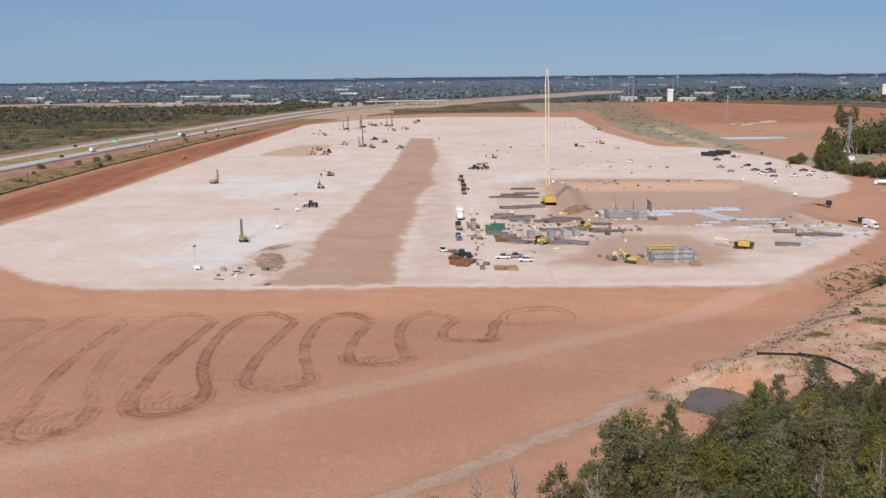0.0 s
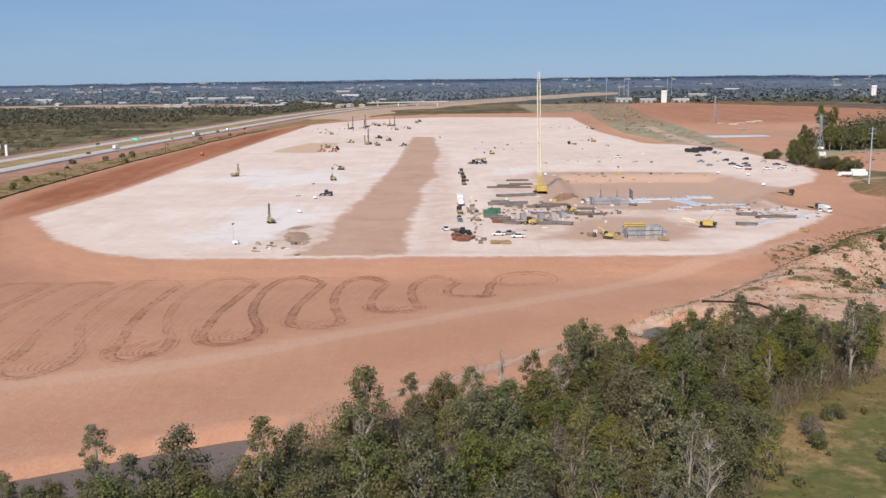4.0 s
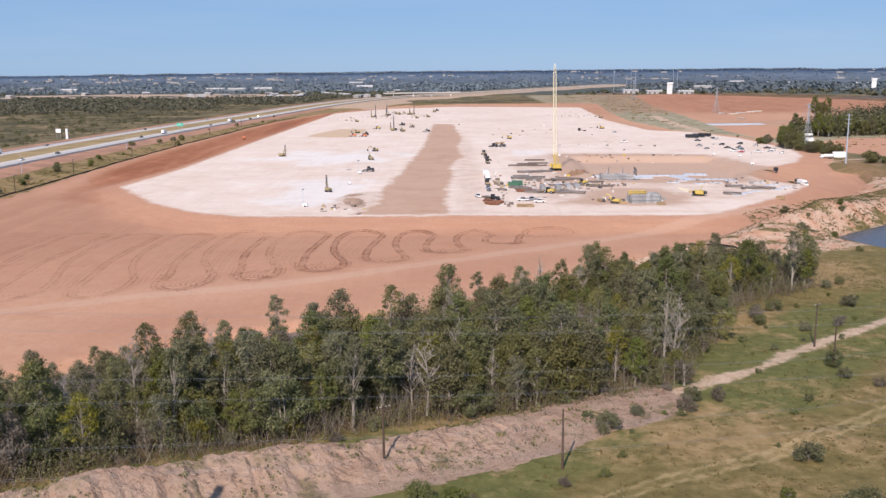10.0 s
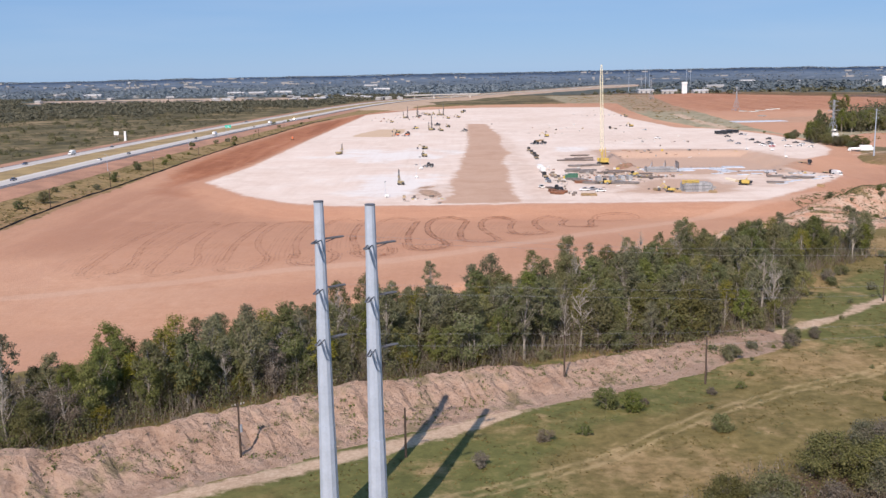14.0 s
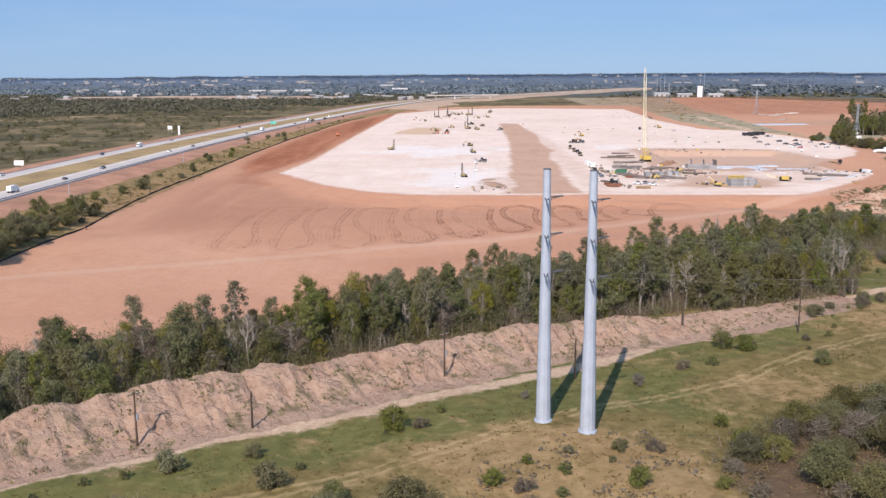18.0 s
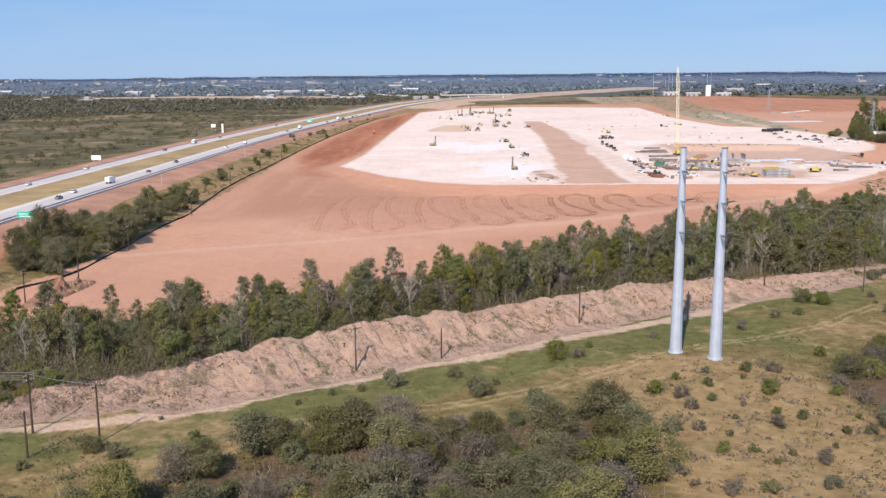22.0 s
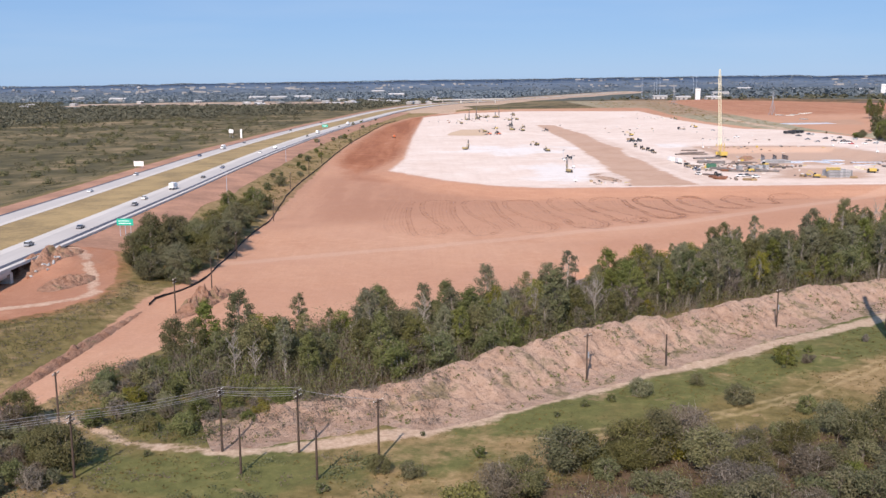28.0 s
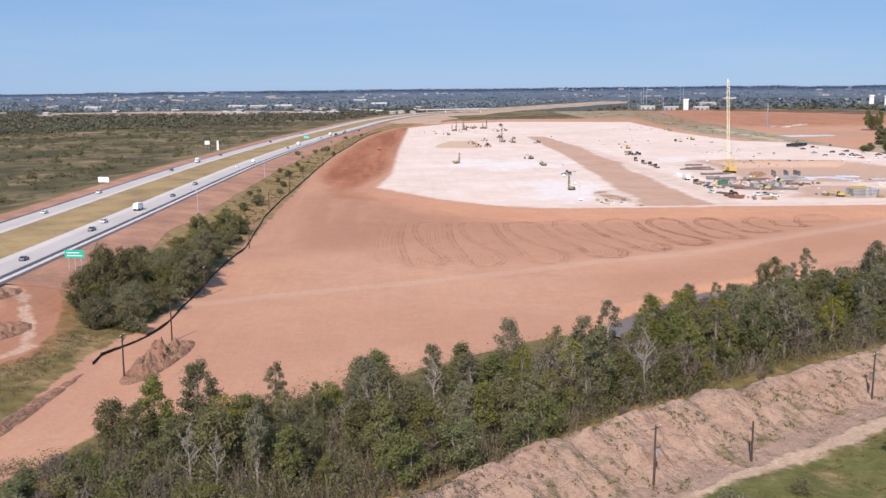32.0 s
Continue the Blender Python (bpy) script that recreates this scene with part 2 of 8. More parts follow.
    # pale gravel pad
    pale = ramp(n, l, maths(n, l, "ADD", maths(n, l, "MULTIPLY", n40, 0.7), maths(n, l, "MULTIPLY", n4, 0.3)), [(0.3, (0.6, 0.458, 0.372)), (0.48, (0.685, 0.558, 0.475)), (0.62, (0.73, 0.624, 0.546)), (0.76, (0.755, 0.694, 0.65))])
    chalk = clampmap(n, l, maths(n, l, "ADD", n40, maths(n, l, "MULTIPLY", attr("chalk"), 0.4)), 0.62, 0.8)
    pale = mixer(n, l, maths(n, l, "MULTIPLY", chalk, 0.7), pale, (0.71, 0.68, 0.655))
    pale = mixer(n, l, maths(n, l, "MULTIPLY", clampmap(n, l, maths(n, l, "ADD", maths(n, l, "MULTIPLY", n150, 0.55), maths(n, l, "MULTIPLY", n12, 0.5)), 0.5, 0.66), 0.5), pale, (0.56, 0.425, 0.34))
    pale = mixer(n, l, maths(n, l, "MULTIPLY", clampmap(n, l, attr("worn"), 0.0, 1.0), clampmap(n, l, n12, 0.35, 0.6, 0.15, 0.5)), pale, (0.5, 0.35, 0.265))
    pale = mixer(n, l, maths(n, l, "MULTIPLY", streaks(6, 0.28, 0.008, 0.5, 0.75), 0.22), pale, (0.55, 0.42, 0.345))
    pale = mixer(n, l, maths(n, l, "MULTIPLY", streaks(84, 0.3, 0.01, 0.5, 0.7), 0.16), pale, (0.5, 0.375, 0.3))
    col = mixer(n, l, edge("pad", 2.6, 9), col, pale)
    col = mixer(n, l, edge("strip", 2.4, 13), col, mixer(n, l, clampmap(n, l, n40, 0.38, 0.6, 0.0, 0.55), brown, (0.5, 0.34, 0.25)))
    clay = ramp(n, l, n12, [(0.3, (0.36, 0.21, 0.135)), (0.7, (0.47, 0.31, 0.22))])
    col = mixer(n, l, maths(n, l, "MULTIPLY", edge("dug", 5, 16), 0.7), col, clay)
    # tan sand layer inside the pad
    col = mixer(n, l, maths(n, l, "MULTIPLY", edge("tan", 1.2, 6), 0.75), col, (0.5, 0.345, 0.215))
    # pale farm track, wheel ruts and the curving marks of scrapers
    sand = ramp(n, l, maths(n, l, "ADD", maths(n, l, "MULTIPLY", n1, 0.6), maths(n, l, "MULTIPLY", n4, 0.4)), [(0.32, (0.38, 0.25, 0.165)), (0.5, (0.52, 0.37, 0.27)), (0.66, (0.6, 0.46, 0.355))])
    col = mixer(n, l, maths(n, l, "MULTIPLY", edge("track", 0.9, 7.0), 0.8), col, sand)
    col = mixer(n, l, maths(n, l, "MULTIPLY", edge("rut", 0.4, 1.2), 0.5), col, (0.43, 0.32, 0.17))
    col = mixer(n, l, maths(n, l, "MULTIPLY", edge("haul", 1.5, 3.0), 0.4), col, (0.54, 0.36, 0.265))
    # fine grain over everything
    hsv = n.new("ShaderNodeHueSaturation")
    l.new(col, hsv.inputs["Color"])
    l.new(clampmap(n, l, n1, 0.25, 0.75, 0.86, 1.14, "LINEAR"), hsv.inputs["Value"])
    l.new(hsv.outputs["Color"], bsdf.inputs["Base Color"])
    bsdf.inputs["Roughness"].default_value = 0.95
    bsdf.inputs["Specular IOR Level"].default_value = 0.1
    h = maths(n, l, "ADD", maths(n, l, "MULTIPLY", n4, 0.6), maths(n, l, "MULTIPLY", n1, 0.3))
    bumped(n, l, bsdf, h, 0.5, 0.8)
    return m


def berm_material(name, stops):
    m, n, l, bsdf = nodes_of(name)
    where = n.new("ShaderNodeTexCoord").outputs["Object"]
    n8 = speckle(n, l, where, 0.12, 6, 0.6)
    n2 = speckle(n, l, where, 0.55, 7, 0.72)
    n05 = speckle(n, l, where, 2.2, 6, 0.75)
    col = ramp(n, l, maths(n, l, "ADD", maths(n, l, "MULTIPLY", n8, 0.5), maths(n, l, "MULTIPLY", n2, 0.5)), stops)
    weeds = clampmap(n, l, maths(n, l, "ADD", maths(n, l, "MULTIPLY", n8, 0.75), maths(n, l, "MULTIPLY", n2, 0.35)), 0.575, 0.68)
    col = mixer(n, l, maths(n, l, "MULTIPLY", weeds, 0.75), col, (0.17, 0.14, 0.07))
    # Dark spots painted in as the shade of pits in the earth.
    pit_shade = speckle(n, l, where, 0.9, kind="cells")
    col = mixer(n, l, clampmap(n, l, maths(n, l, "ADD", pit_shade, maths(n, l, "MULTIPLY", n2, 0.5)), 0.34, 0.5, 0.35, 0.0), col, (0.26, 0.15, 0.095))
    # Painted shade between clods: darker where the fine grain runs low.
    col = mixer(n, l, clampmap(n, l, n05, 0.34, 0.46, 0.4, 0.0), col, (0.24, 0.14, 0.09))
    l.new(col, bsdf.inputs["Base Color"])
    bsdf.inputs["Roughness"].default_value = 0.97
    bsdf.inputs["Specular IOR Level"].default_value = 0.08
    bumped(n, l, bsdf, maths(n, l, "ADD", n2, maths(n, l, "MULTIPLY", n05, 0.5)), 0.75, 1.1)
    return m


def water_material(name, colour, rough):
    m, n, l, bsdf = nodes_of(name)
    where = n.new("ShaderNodeTexCoord").outputs["Object"]
    col = ramp(n, l, speckle(n, l, where, 0.06, 4), [(0.3, tuple(c * 0.8 for c in colour)), (0.7, colour)])
    l.new(col, bsdf.inputs["Base Color"])
    bsdf.inputs["Roughness"].default_value = rough
    bsdf.inputs["IOR"].default_value = 1.33
    bumped(n, l, bsdf, speckle(n, l, where, 1.6, 3), 0.12, 0.12)
    return m


def road_material(name, colour, along=0.0):
    m, n, l, bsdf = nodes_of(name)
    where = n.new("ShaderNodeTexCoord").outputs["Object"]
    big = speckle(n, l, where, 0.05, 5)
    mp = n.new("ShaderNodeMapping")
    mp.inputs["Scale"].default_value = (0.9, 0.012, 1)
    l.new(where, mp.inputs["Vector"])
    lanes = speckle(n, l, mp.outputs["Vector"], 1.0, 4)
    both = maths(n, l, "ADD", maths(n, l, "MULTIPLY", big, 0.5), maths(n, l, "MULTIPLY", lanes, 0.5))
    col = ramp(n, l, both, [(0.3, tuple(c * 0.86 for c in colour)), (0.7, tuple(min(1, c * 1.1) for c in colour))])
    l.new(col, bsdf.inputs["Base Color"])
    bsdf.inputs["Roughness"].default_value = 0.8
    return m


def random_paint(name, stops):
    """Car paint: every body takes one of the colours."""
    m, n, l, bsdf = nodes_of(name)
    own = n.new("ShaderNodeObjectInfo").outputs["Random"]
    l.new(ramp(n, l, own, stops, "CONSTANT"), bsdf.inputs["Base Color"])
    bsdf.inputs["Roughness"].default_value = 0.35
    bsdf.inputs["Coat Weight"].default_value = 0.4
    return m


GROUND = ground_material()
BERM = berm_material("piled_earth", [(0.3, (0.285, 0.178, 0.123)), (0.46, (0.41, 0.278, 0.203)), (0.66, (0.55, 0.4, 0.312))])
RED_EARTH = berm_material("dug_red_earth", [(0.3, (0.2, 0.1, 0.062)), (0.46, (0.31, 0.175, 0.118)), (0.66, (0.44, 0.28, 0.205))])
RIVER = water_material("muddy_water", (0.17, 0.125, 0.098), 0.3)
POND = water_material("pond_water", (0.075, 0.068, 0.072), 0.22)
CONCRETE_ROAD = road_material("pale_concrete_paving", (0.563, 0.516, 0.469))
WORN_LANES = road_material("grey_wheel_lanes", (0.479, 0.438, 0.402))
ASPHALT = road_material("dark_asphalt", (0.075, 0.075, 0.095))
MEDIAN = paint("dry_median_grass", (0.315, 0.219, 0.095), 0.95, vary=0.35, scale=0.05, fine=0.6)
RED_BANK = paint("bare_red_bank", (0.379, 0.197, 0.122), 0.95, vary=0.3, scale=0.06, fine=0.7)
STEEL = paint("galvanised_steel", (0.43, 0.49, 0.575), 0.5, 0.2, vary=0.12, scale=0.35, fine=3.0)
STEEL_DARK = paint("dark_steel_fittings", (0.12, 0.125, 0.14), 0.55, 0.4, vary=0.2)
LATTICE = paint("weathered_tower_steel", (0.33, 0.36, 0.40), 0.6, 0.3, vary=0.15)
POLE_WOOD = paint("creosoted_wood", (0.075, 0.05, 0.036), 0.85, vary=0.4, scale=0.8, fine=6, tint=0.25)
WIRE = paint("bare_wire", (0.35, 0.35, 0.36), 0.5, 0.5, vary=0.1)
BARK = paint("grey_brown_bark", (0.27, 0.235, 0.195), 0.9, vary=0.4, scale=0.6, fine=4, tint=0.3)
PALE_BARK = paint("pale_bare_bark", (0.32, 0.285, 0.245), 0.9, vary=0.25, scale=0.6, fine=4, tint=0.15)
LEAF = leafy("tree_leaves", [(0.0, (0.080, 0.093, 0.035)), (0.5, (0.130, 0.142, 0.054)), (1.0, (0.196, 0.205, 0.084))], 0.28)
LEAF_GREY = leafy("grey_green_leaves", [(0.0, (0.101, 0.103, 0.051)), (0.5, (0.153, 0.153, 0.079)), (1.0, (0.224, 0.215, 0.121))], 0.28)
LEAF_LIME = leafy("yellow_green_leaves", [(0.0, (0.119, 0.119, 0.038)), (0.5, (0.183, 0.174, 0.053)), (1.0, (0.255, 0.23, 0.081))], 0.3)
LEAF_BROWN = leafy("brown_dry_leaves", [(0.0, (0.108, 0.089, 0.067)), (0.5, (0.152, 0.127, 0.096)), (1.0, (0.203, 0.175, 0.135))], 0.25)
LEAF_OLIVE = leafy("olive_leaves", [(0.0, (0.082, 0.082, 0.036)), (0.5, (0.130, 0.126, 0.058)), (1.0, (0.193, 0.179, 0.088))], 0.28)
# Blue-grey here is distance haze painted into the leaf colour of far woods.
LEAF_HAZE = leafy("haze_tinted_leaves", [(0.0, (0.110, 0.138, 0.163)), (0.5, (0.155, 0.185, 0.210)), (1.0, (0.207, 0.235, 0.259))], 0.3)
TWIG = leafy("grey_bare_twigs", [(0.0, (0.145, 0.119, 0.093)), (0.5, (0.212, 0.183, 0.149)), (1.0, (0.289, 0.255, 0.221))], 0.2)
LEAF_FAR = leafy("distant_leaves", [(0.0, (0.079, 0.079, 0.046)), (0.5, (0.115, 0.111, 0.066)), (1.0, (0.170, 0.155, 0.093))], 0.3)
TUFT = leafy("dry_grass_tufts", [(0.0, (0.120, 0.098, 0.040)), (0.5, (0.205, 0.162, 0.066)), (1.0, (0.289, 0.224, 0.099))], 0.4)
TUFT_GREEN = leafy("green_grass_tufts", [(0.0, (0.076, 0.083, 0.029)), (0.5, (0.121, 0.123, 0.044)), (1.0, (0.182, 0.170, 0.066))], 0.4)
YELLOW = paint("machine_yellow", (0.55, 0.4, 0.1), 0.45, vary=0.2)
CREAM = paint("cream_boom_paint", (0.8, 0.74, 0.53), 0.5, vary=0.12)
TAN_PAINT = paint("dusty_machine_tan", (0.345, 0.270, 0.128), 0.6, vary=0.3)
ORANGE = paint("machine_orange", (0.62, 0.17, 0.07), 0.5, vary=0.2)
RUBBER = paint("black_rubber", (0.02, 0.02, 0.022), 0.85, vary=0.3)
GLASS = paint("dark_window_glass", (0.02, 0.025, 0.03), 0.12, vary=0.1)
BLACK = paint("black_paint", (0.025, 0.026, 0.03), 0.5, vary=0.3)
WHITE = paint("white_paint", (0.78, 0.78, 0.77), 0.5, vary=0.12)
GREEN_BOX = paint("green_container_paint", (0.04, 0.13, 0.08), 0.6, vary=0.25)
RUST = paint("rusted_steel", (0.27, 0.12, 0.07), 0.85, vary=0.4, scale=0.8)
BEAM = paint("dark_steel_sections", (0.25, 0.2, 0.175), 0.7, 0.2, vary=0.4, tint=0.3)
REBAR = paint("rebar_cage_steel", (0.27, 0.24, 0.225), 0.75, 0.2, vary=0.4, tint=0.3)
FORM = paint("grey_wall_forms", (0.31, 0.315, 0.325), 0.6, vary=0.25, tint=0.2)
SLAB = paint("fresh_blue_grey_concrete", (0.52, 0.56, 0.62), 0.75, vary=0.15, scale=0.3)
TIMBER = paint("new_timber", (0.42, 0.30, 0.17), 0.8, vary=0.3, tint=0.25)
SIGN_GREEN = paint("sign_green", (0.01, 0.40, 0.28), 0.4, vary=0.05)
FENCE_BLACK = paint("black_silt_cloth", (0.018, 0.018, 0.02), 0.9, vary=0.3)
ROOF_GREY = paint("pale_metal_roof", (0.469, 0.452, 0.435), 0.5, vary=0.12, tint=0.3)
WALL_TOWN = paint("dull_town_wall", (0.392, 0.380, 0.367), 0.8, vary=0.15, tint=0.35)
WALL_PALE = paint("pale_wall", (0.55, 0.52, 0.48), 0.8, vary=0.12, tint=0.3)
CARS = random_paint("car_paint", [(0.0, (0.75, 0.75, 0.75)), (0.34, (0.03, 0.03, 0.035)), (0.58, (0.24, 0.25, 0.27)), (0.74, (0.12, 0.13, 0.16)), (0.86, (0.45, 0.46, 0.48)), (0.95, (0.05, 0.08, 0.16))])
CAR_RED = paint("red_car_paint", (0.42, 0.02, 0.025), 0.35, vary=0.08)


def haze_hills():
    m, n, l, bsdf = nodes_of("far_hills")
    where = n.new("ShaderNodeTexCoord").outputs["Object"]
    mp = n.new("ShaderNodeMapping")
    mp.inputs["Scale"].default_value = (1, 1, 6)
    l.new(where, mp.inputs["Vector"])
    woods = speckle(n, l, mp.outputs["Vector"], 0.012, 8, 0.75)
    towns = clampmap(n, l, speckle(n, l, mp.outputs["Vector"], 0.03, 6, 0.8), 0.585, 0.66)
    few = clampmap(n, l, speckle(n, l, where, 0.0016, 2), 0.45, 0.62)
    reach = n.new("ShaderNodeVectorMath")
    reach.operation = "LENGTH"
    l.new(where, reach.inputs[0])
    # Distance haze painted in: the hills turn bluer and paler farther out.
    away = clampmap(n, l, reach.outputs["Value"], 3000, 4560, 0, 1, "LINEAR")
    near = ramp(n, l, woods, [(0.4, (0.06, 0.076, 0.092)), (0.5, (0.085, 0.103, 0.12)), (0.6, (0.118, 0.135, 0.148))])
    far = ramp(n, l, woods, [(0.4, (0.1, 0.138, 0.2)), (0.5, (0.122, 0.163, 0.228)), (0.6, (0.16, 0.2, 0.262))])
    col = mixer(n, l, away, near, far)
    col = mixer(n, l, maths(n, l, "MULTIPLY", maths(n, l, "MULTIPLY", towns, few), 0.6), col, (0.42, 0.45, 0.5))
    l.new(col, bsdf.inputs["Base Color"])
    bsdf.inputs["Roughness"].default_value = 1.0
    bsdf.inputs["Specular IOR Level"].default_value = 0.0
    # Weak glow of the same colour adds to the painted haze.
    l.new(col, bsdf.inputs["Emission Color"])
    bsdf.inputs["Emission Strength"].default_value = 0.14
    return m


FAR_HILLS = haze_hills()


def litter_material():
    """Odds and ends of a building yard: each piece takes its own colour."""
    m, n, l, bsdf = nodes_of("yard_litter")
    island = n.new("ShaderNodeNewGeometry").outputs["Random Per Island"]
    l.new(ramp(n, l, island, [(0.0, (0.16, 0.13, 0.11)), (0.2, (0.32, 0.3, 0.28)), (0.36, (0.24, 0.12, 0.07)), (0.48, (0.6, 0.58, 0.55)), (0.62, (0.08, 0.075, 0.07)), (0.78, (0.34, 0.26, 0.17)), (0.88, (0.42, 0.46, 0.5)), (0.96, (0.5, 0.36, 0.08))], "CONSTANT"), bsdf.inputs["Base Color"])
    bsdf.inputs["Roughness"].default_value = 0.7
    return m


LITTER = litter_material()


def mark_material(name, strength):
    """Freshly turned darker earth that breaks up at its edges."""
    m, n, l, bsdf = nodes_of(name)
    where = n.new("ShaderNodeTexCoord").outputs["Object"]
    n2, n8 = speckle(n, l, where, 0.7, 5, 0.7), speckle(n, l, where, 0.09, 4)
    l.new(ramp(n, l, n2, [(0.3, (0.26, 0.1, 0.052)), (0.7, (0.36, 0.165, 0.09))]), bsdf.inputs["Base Color"])
    bsdf.inputs["Roughness"].default_value = 0.97
    bare = n.new("ShaderNodeBsdfTransparent")
    mix = n.new("ShaderNodeMixShader")
    l.new(clampmap(n, l, maths(n, l, "ADD", maths(n, l, "MULTIPLY", n2, 0.6), maths(n, l, "MULTIPLY", n8, 0.5)), 0.42, 0.68, 0.0, strength), mix.inputs[0])
    l.new(bare.outputs[0], mix.inputs[1])
    l.new(bsdf.outputs[0], mix.inputs[2])
    l.new(mix.outputs[0], n["Material Output"].inputs["Surface"])
    return m


TURNED = mark_material("turned_dark_earth", 0.33)
TURNED_FAINT = mark_material("faint_turned_earth", 0.13)

# ---- helpers of this scene ----


def mesh_of(name, verts, faces, material, smooth=False):
    me = bpy.data.meshes.new(name)
    me.from_pydata(verts, [], faces)
    me.materials.append(material)
    if smooth:
        me.polygons.foreach_set("use_smooth", [True] * len(me.polygons))
    me.update()
    return me


def part(name, bm, material, parent, label=""):
    """Links a bmesh as one mesh object under a thing or under a part."""
    me = bpy.data.meshes.new(name)
    bm.normal_update()
    bm.to_mesh(me)
    bm.free()
    me.materials.append(material)
    ob = new(name, me)
    ob.parent = parent
    return tagged(ob, label)


def shared(name, me, parent, m=None):
    ob = new(name, me)
    ob.parent = parent
    if m is not None:
        ob.matrix_basis = m
    return ob


def thing(name, label, category, group="", at=None, kind=""):
    ob = new(name)
    ob.empty_display_size = 0.5
    if at is not None:
        ob.matrix_basis = at
    return tagged(ob, label, category, group, kind)


def box(bm, x0, x1, y0, y1, z0, z1, slant=0.0, bevel=0.0):
    """A block; slant pulls its upper ends in along y, bevel rounds its edges."""
    v = [bm.verts.new(p) for p in ((x0, y0, z0), (x1, y0, z0), (x1, y1, z0), (x0, y1, z0), (x0, y0 + slant, z1), (x1, y0 + slant, z1), (x1, y1 - slant, z1), (x0, y1 - slant, z1))]
    made = [bm.faces.new([v[k] for k in q]) for q in ((3, 2, 1, 0), (4, 5, 6, 7), (0, 1, 5, 4), (1, 2, 6, 5), (2, 3, 7, 6), (3, 0, 4, 7))]
    if bevel:
        bmesh.ops.bevel(bm, geom=list({e for f in made for e in f.edges}), offset=bevel, segments=1, affect="EDGES", profile=0.5)
    return bm


def tube(bm, p, q, r0, r1=None, sides=6, capped=True):
    """A tapered rod from p to q."""
    p, q = Vector(p), Vector(q)
    r1 = r0 if r1 is None else r1
    turn = (q - p).to_track_quat("Z", "Y")
    rings = []
    for c, r in ((p, r0), (q, r1)):
        rings.append([bm.verts.new(c + turn @ Vector((r * math.cos(a), r * math.sin(a), 0))) for a in (2 * math.pi * k / sides for k in range(sides))])
    for k in range(sides):
        bm.faces.new((rings[0][k], rings[0][(k + 1) % sides], rings[1][(k + 1) % sides], rings[1][k]))
    if capped:
        bm.faces.new(rings[0][::-1])
        bm.faces.new(rings[1])
    return bm


def profile(bm, outline, x0, x1):
    """A side outline (y, z) drawn out across x."""
    a = [bm.verts.new((x0, y, z)) for y, z in outline]
    b = [bm.verts.new((x1, y, z)) for y, z in outline]
    bm.faces.new(a)
    bm.faces.new(b[::-1])
    for k in range(len(a)):
        j = (k + 1) % len(a)
        bm.faces.new((a[j], a[k], b[k], b[j]))
    return bm


def curve_through(points, step):
    """Points at even steps along a smooth line through the given ones."""
    pts = [Vector(p) for p in points]
    out = []
    for k in range(len(pts) - 1):
        a, b, c, d = pts[max(k - 1, 0)], pts[k], pts[k + 1], pts[min(k + 2, len(pts) - 1)]
        count = max(1, round((c - b).length / step))
        for i in range(count):
            t = i / count
            out.append(0.5 * (2 * b + (c - a) * t + (2 * a - 5 * b + 4 * c - d) * t**2 + (3 * b - a - 3 * c + d) * t**3))
    return out + [pts[-1]]


# ---- the lie of the land ----

SOIL = [(-263, -15), (-261, 6), (-258, 34), (-257, 70), (-256, 92), (-248, 140), (-246, 240), (-246, 340), (-247, 540), (-243, 760), (-225, 1077), (-198, 1280), (-120, 1545), (0, 1640), (240, 1640), (212, 1334), (200, 1104), (214, 950), (256, 830), (262, 720), (270, 668), (262, 632), (252, 608), (240, 583), (231, 551), (235, 526), (227, 495), (217, 454), (196, 432), (168, 404), (140, 357), (116, 342), (98, 318), (84, 300), (66, 284), (58, 274), (48, 262), (38, 254), (32, 246), (24, 239), (15, 231), (7, 223), (0, 216), (-12, 207), (-26, 198), (-40, 190), (-54, 183), (-82, 168), (-110, 140), (-140, 104), (-170, 78), (-200, 54), (-222, 44), (-236, 37), (-240, 27), (-244, 16), (-247, 8), (-251, -5), (-256, -14), (-264, -24)]
PAD = [(-197, 470), (-188, 560), (-184, 830), (-172, 1300), (-112, 1432), (-3, 1500), (187, 1450), (172, 1104), (186, 920), (222, 892), (245, 806), (252, 690), (240, 634), (219, 588), (190, 556), (166, 520), (165, 492), (180, 458), (157, 424), (124, 382), (108, 362), (96, 356), (39, 357), (-14, 358), (-59, 357), (-105, 358), (-130, 370), (-158, 402)]
STRIP = [(-58, 362), (-14, 362), (-15, 451), (-11, 520), (-13, 576), (-4, 640), (-7, 726), (-2, 800), (-9, 1037), (-32, 1040), (-35, 728), (-44, 540), (-46, 498), (-50, 446), (-47, 405), (-52, 376)]
DUG = [(60, 660), (75, 662), (126, 658), (175, 648), (181, 615), (186, 576), (194, 560), (178, 520), (160, 500), (166, 484), (140, 474), (120, 470), (90, 476), (62, 484), (55, 470), (50, 510), (56, 560)]
DUG_NEAR = [(60, 446), (80, 452), (100, 448), (108, 420), (100, 396), (92, 386), (62, 388), (30, 392), (52, 408), (56, 430)]
PIT = [(74, 640), (126, 640), (176, 632), (176, 590), (172, 540), (152, 496), (120, 492), (72, 496), (70, 545)]
RED = [(-236, 430), (-244, 560), (-238, 780), (-222, 1080), (-190, 1300), (-120, 1500), (-112, 1445), (-172, 1305), (-187, 830), (-192, 560), (-200, 470), (-165, 400), (-120, 362), (-112, 350), (-150, 375), (-200, 415)]
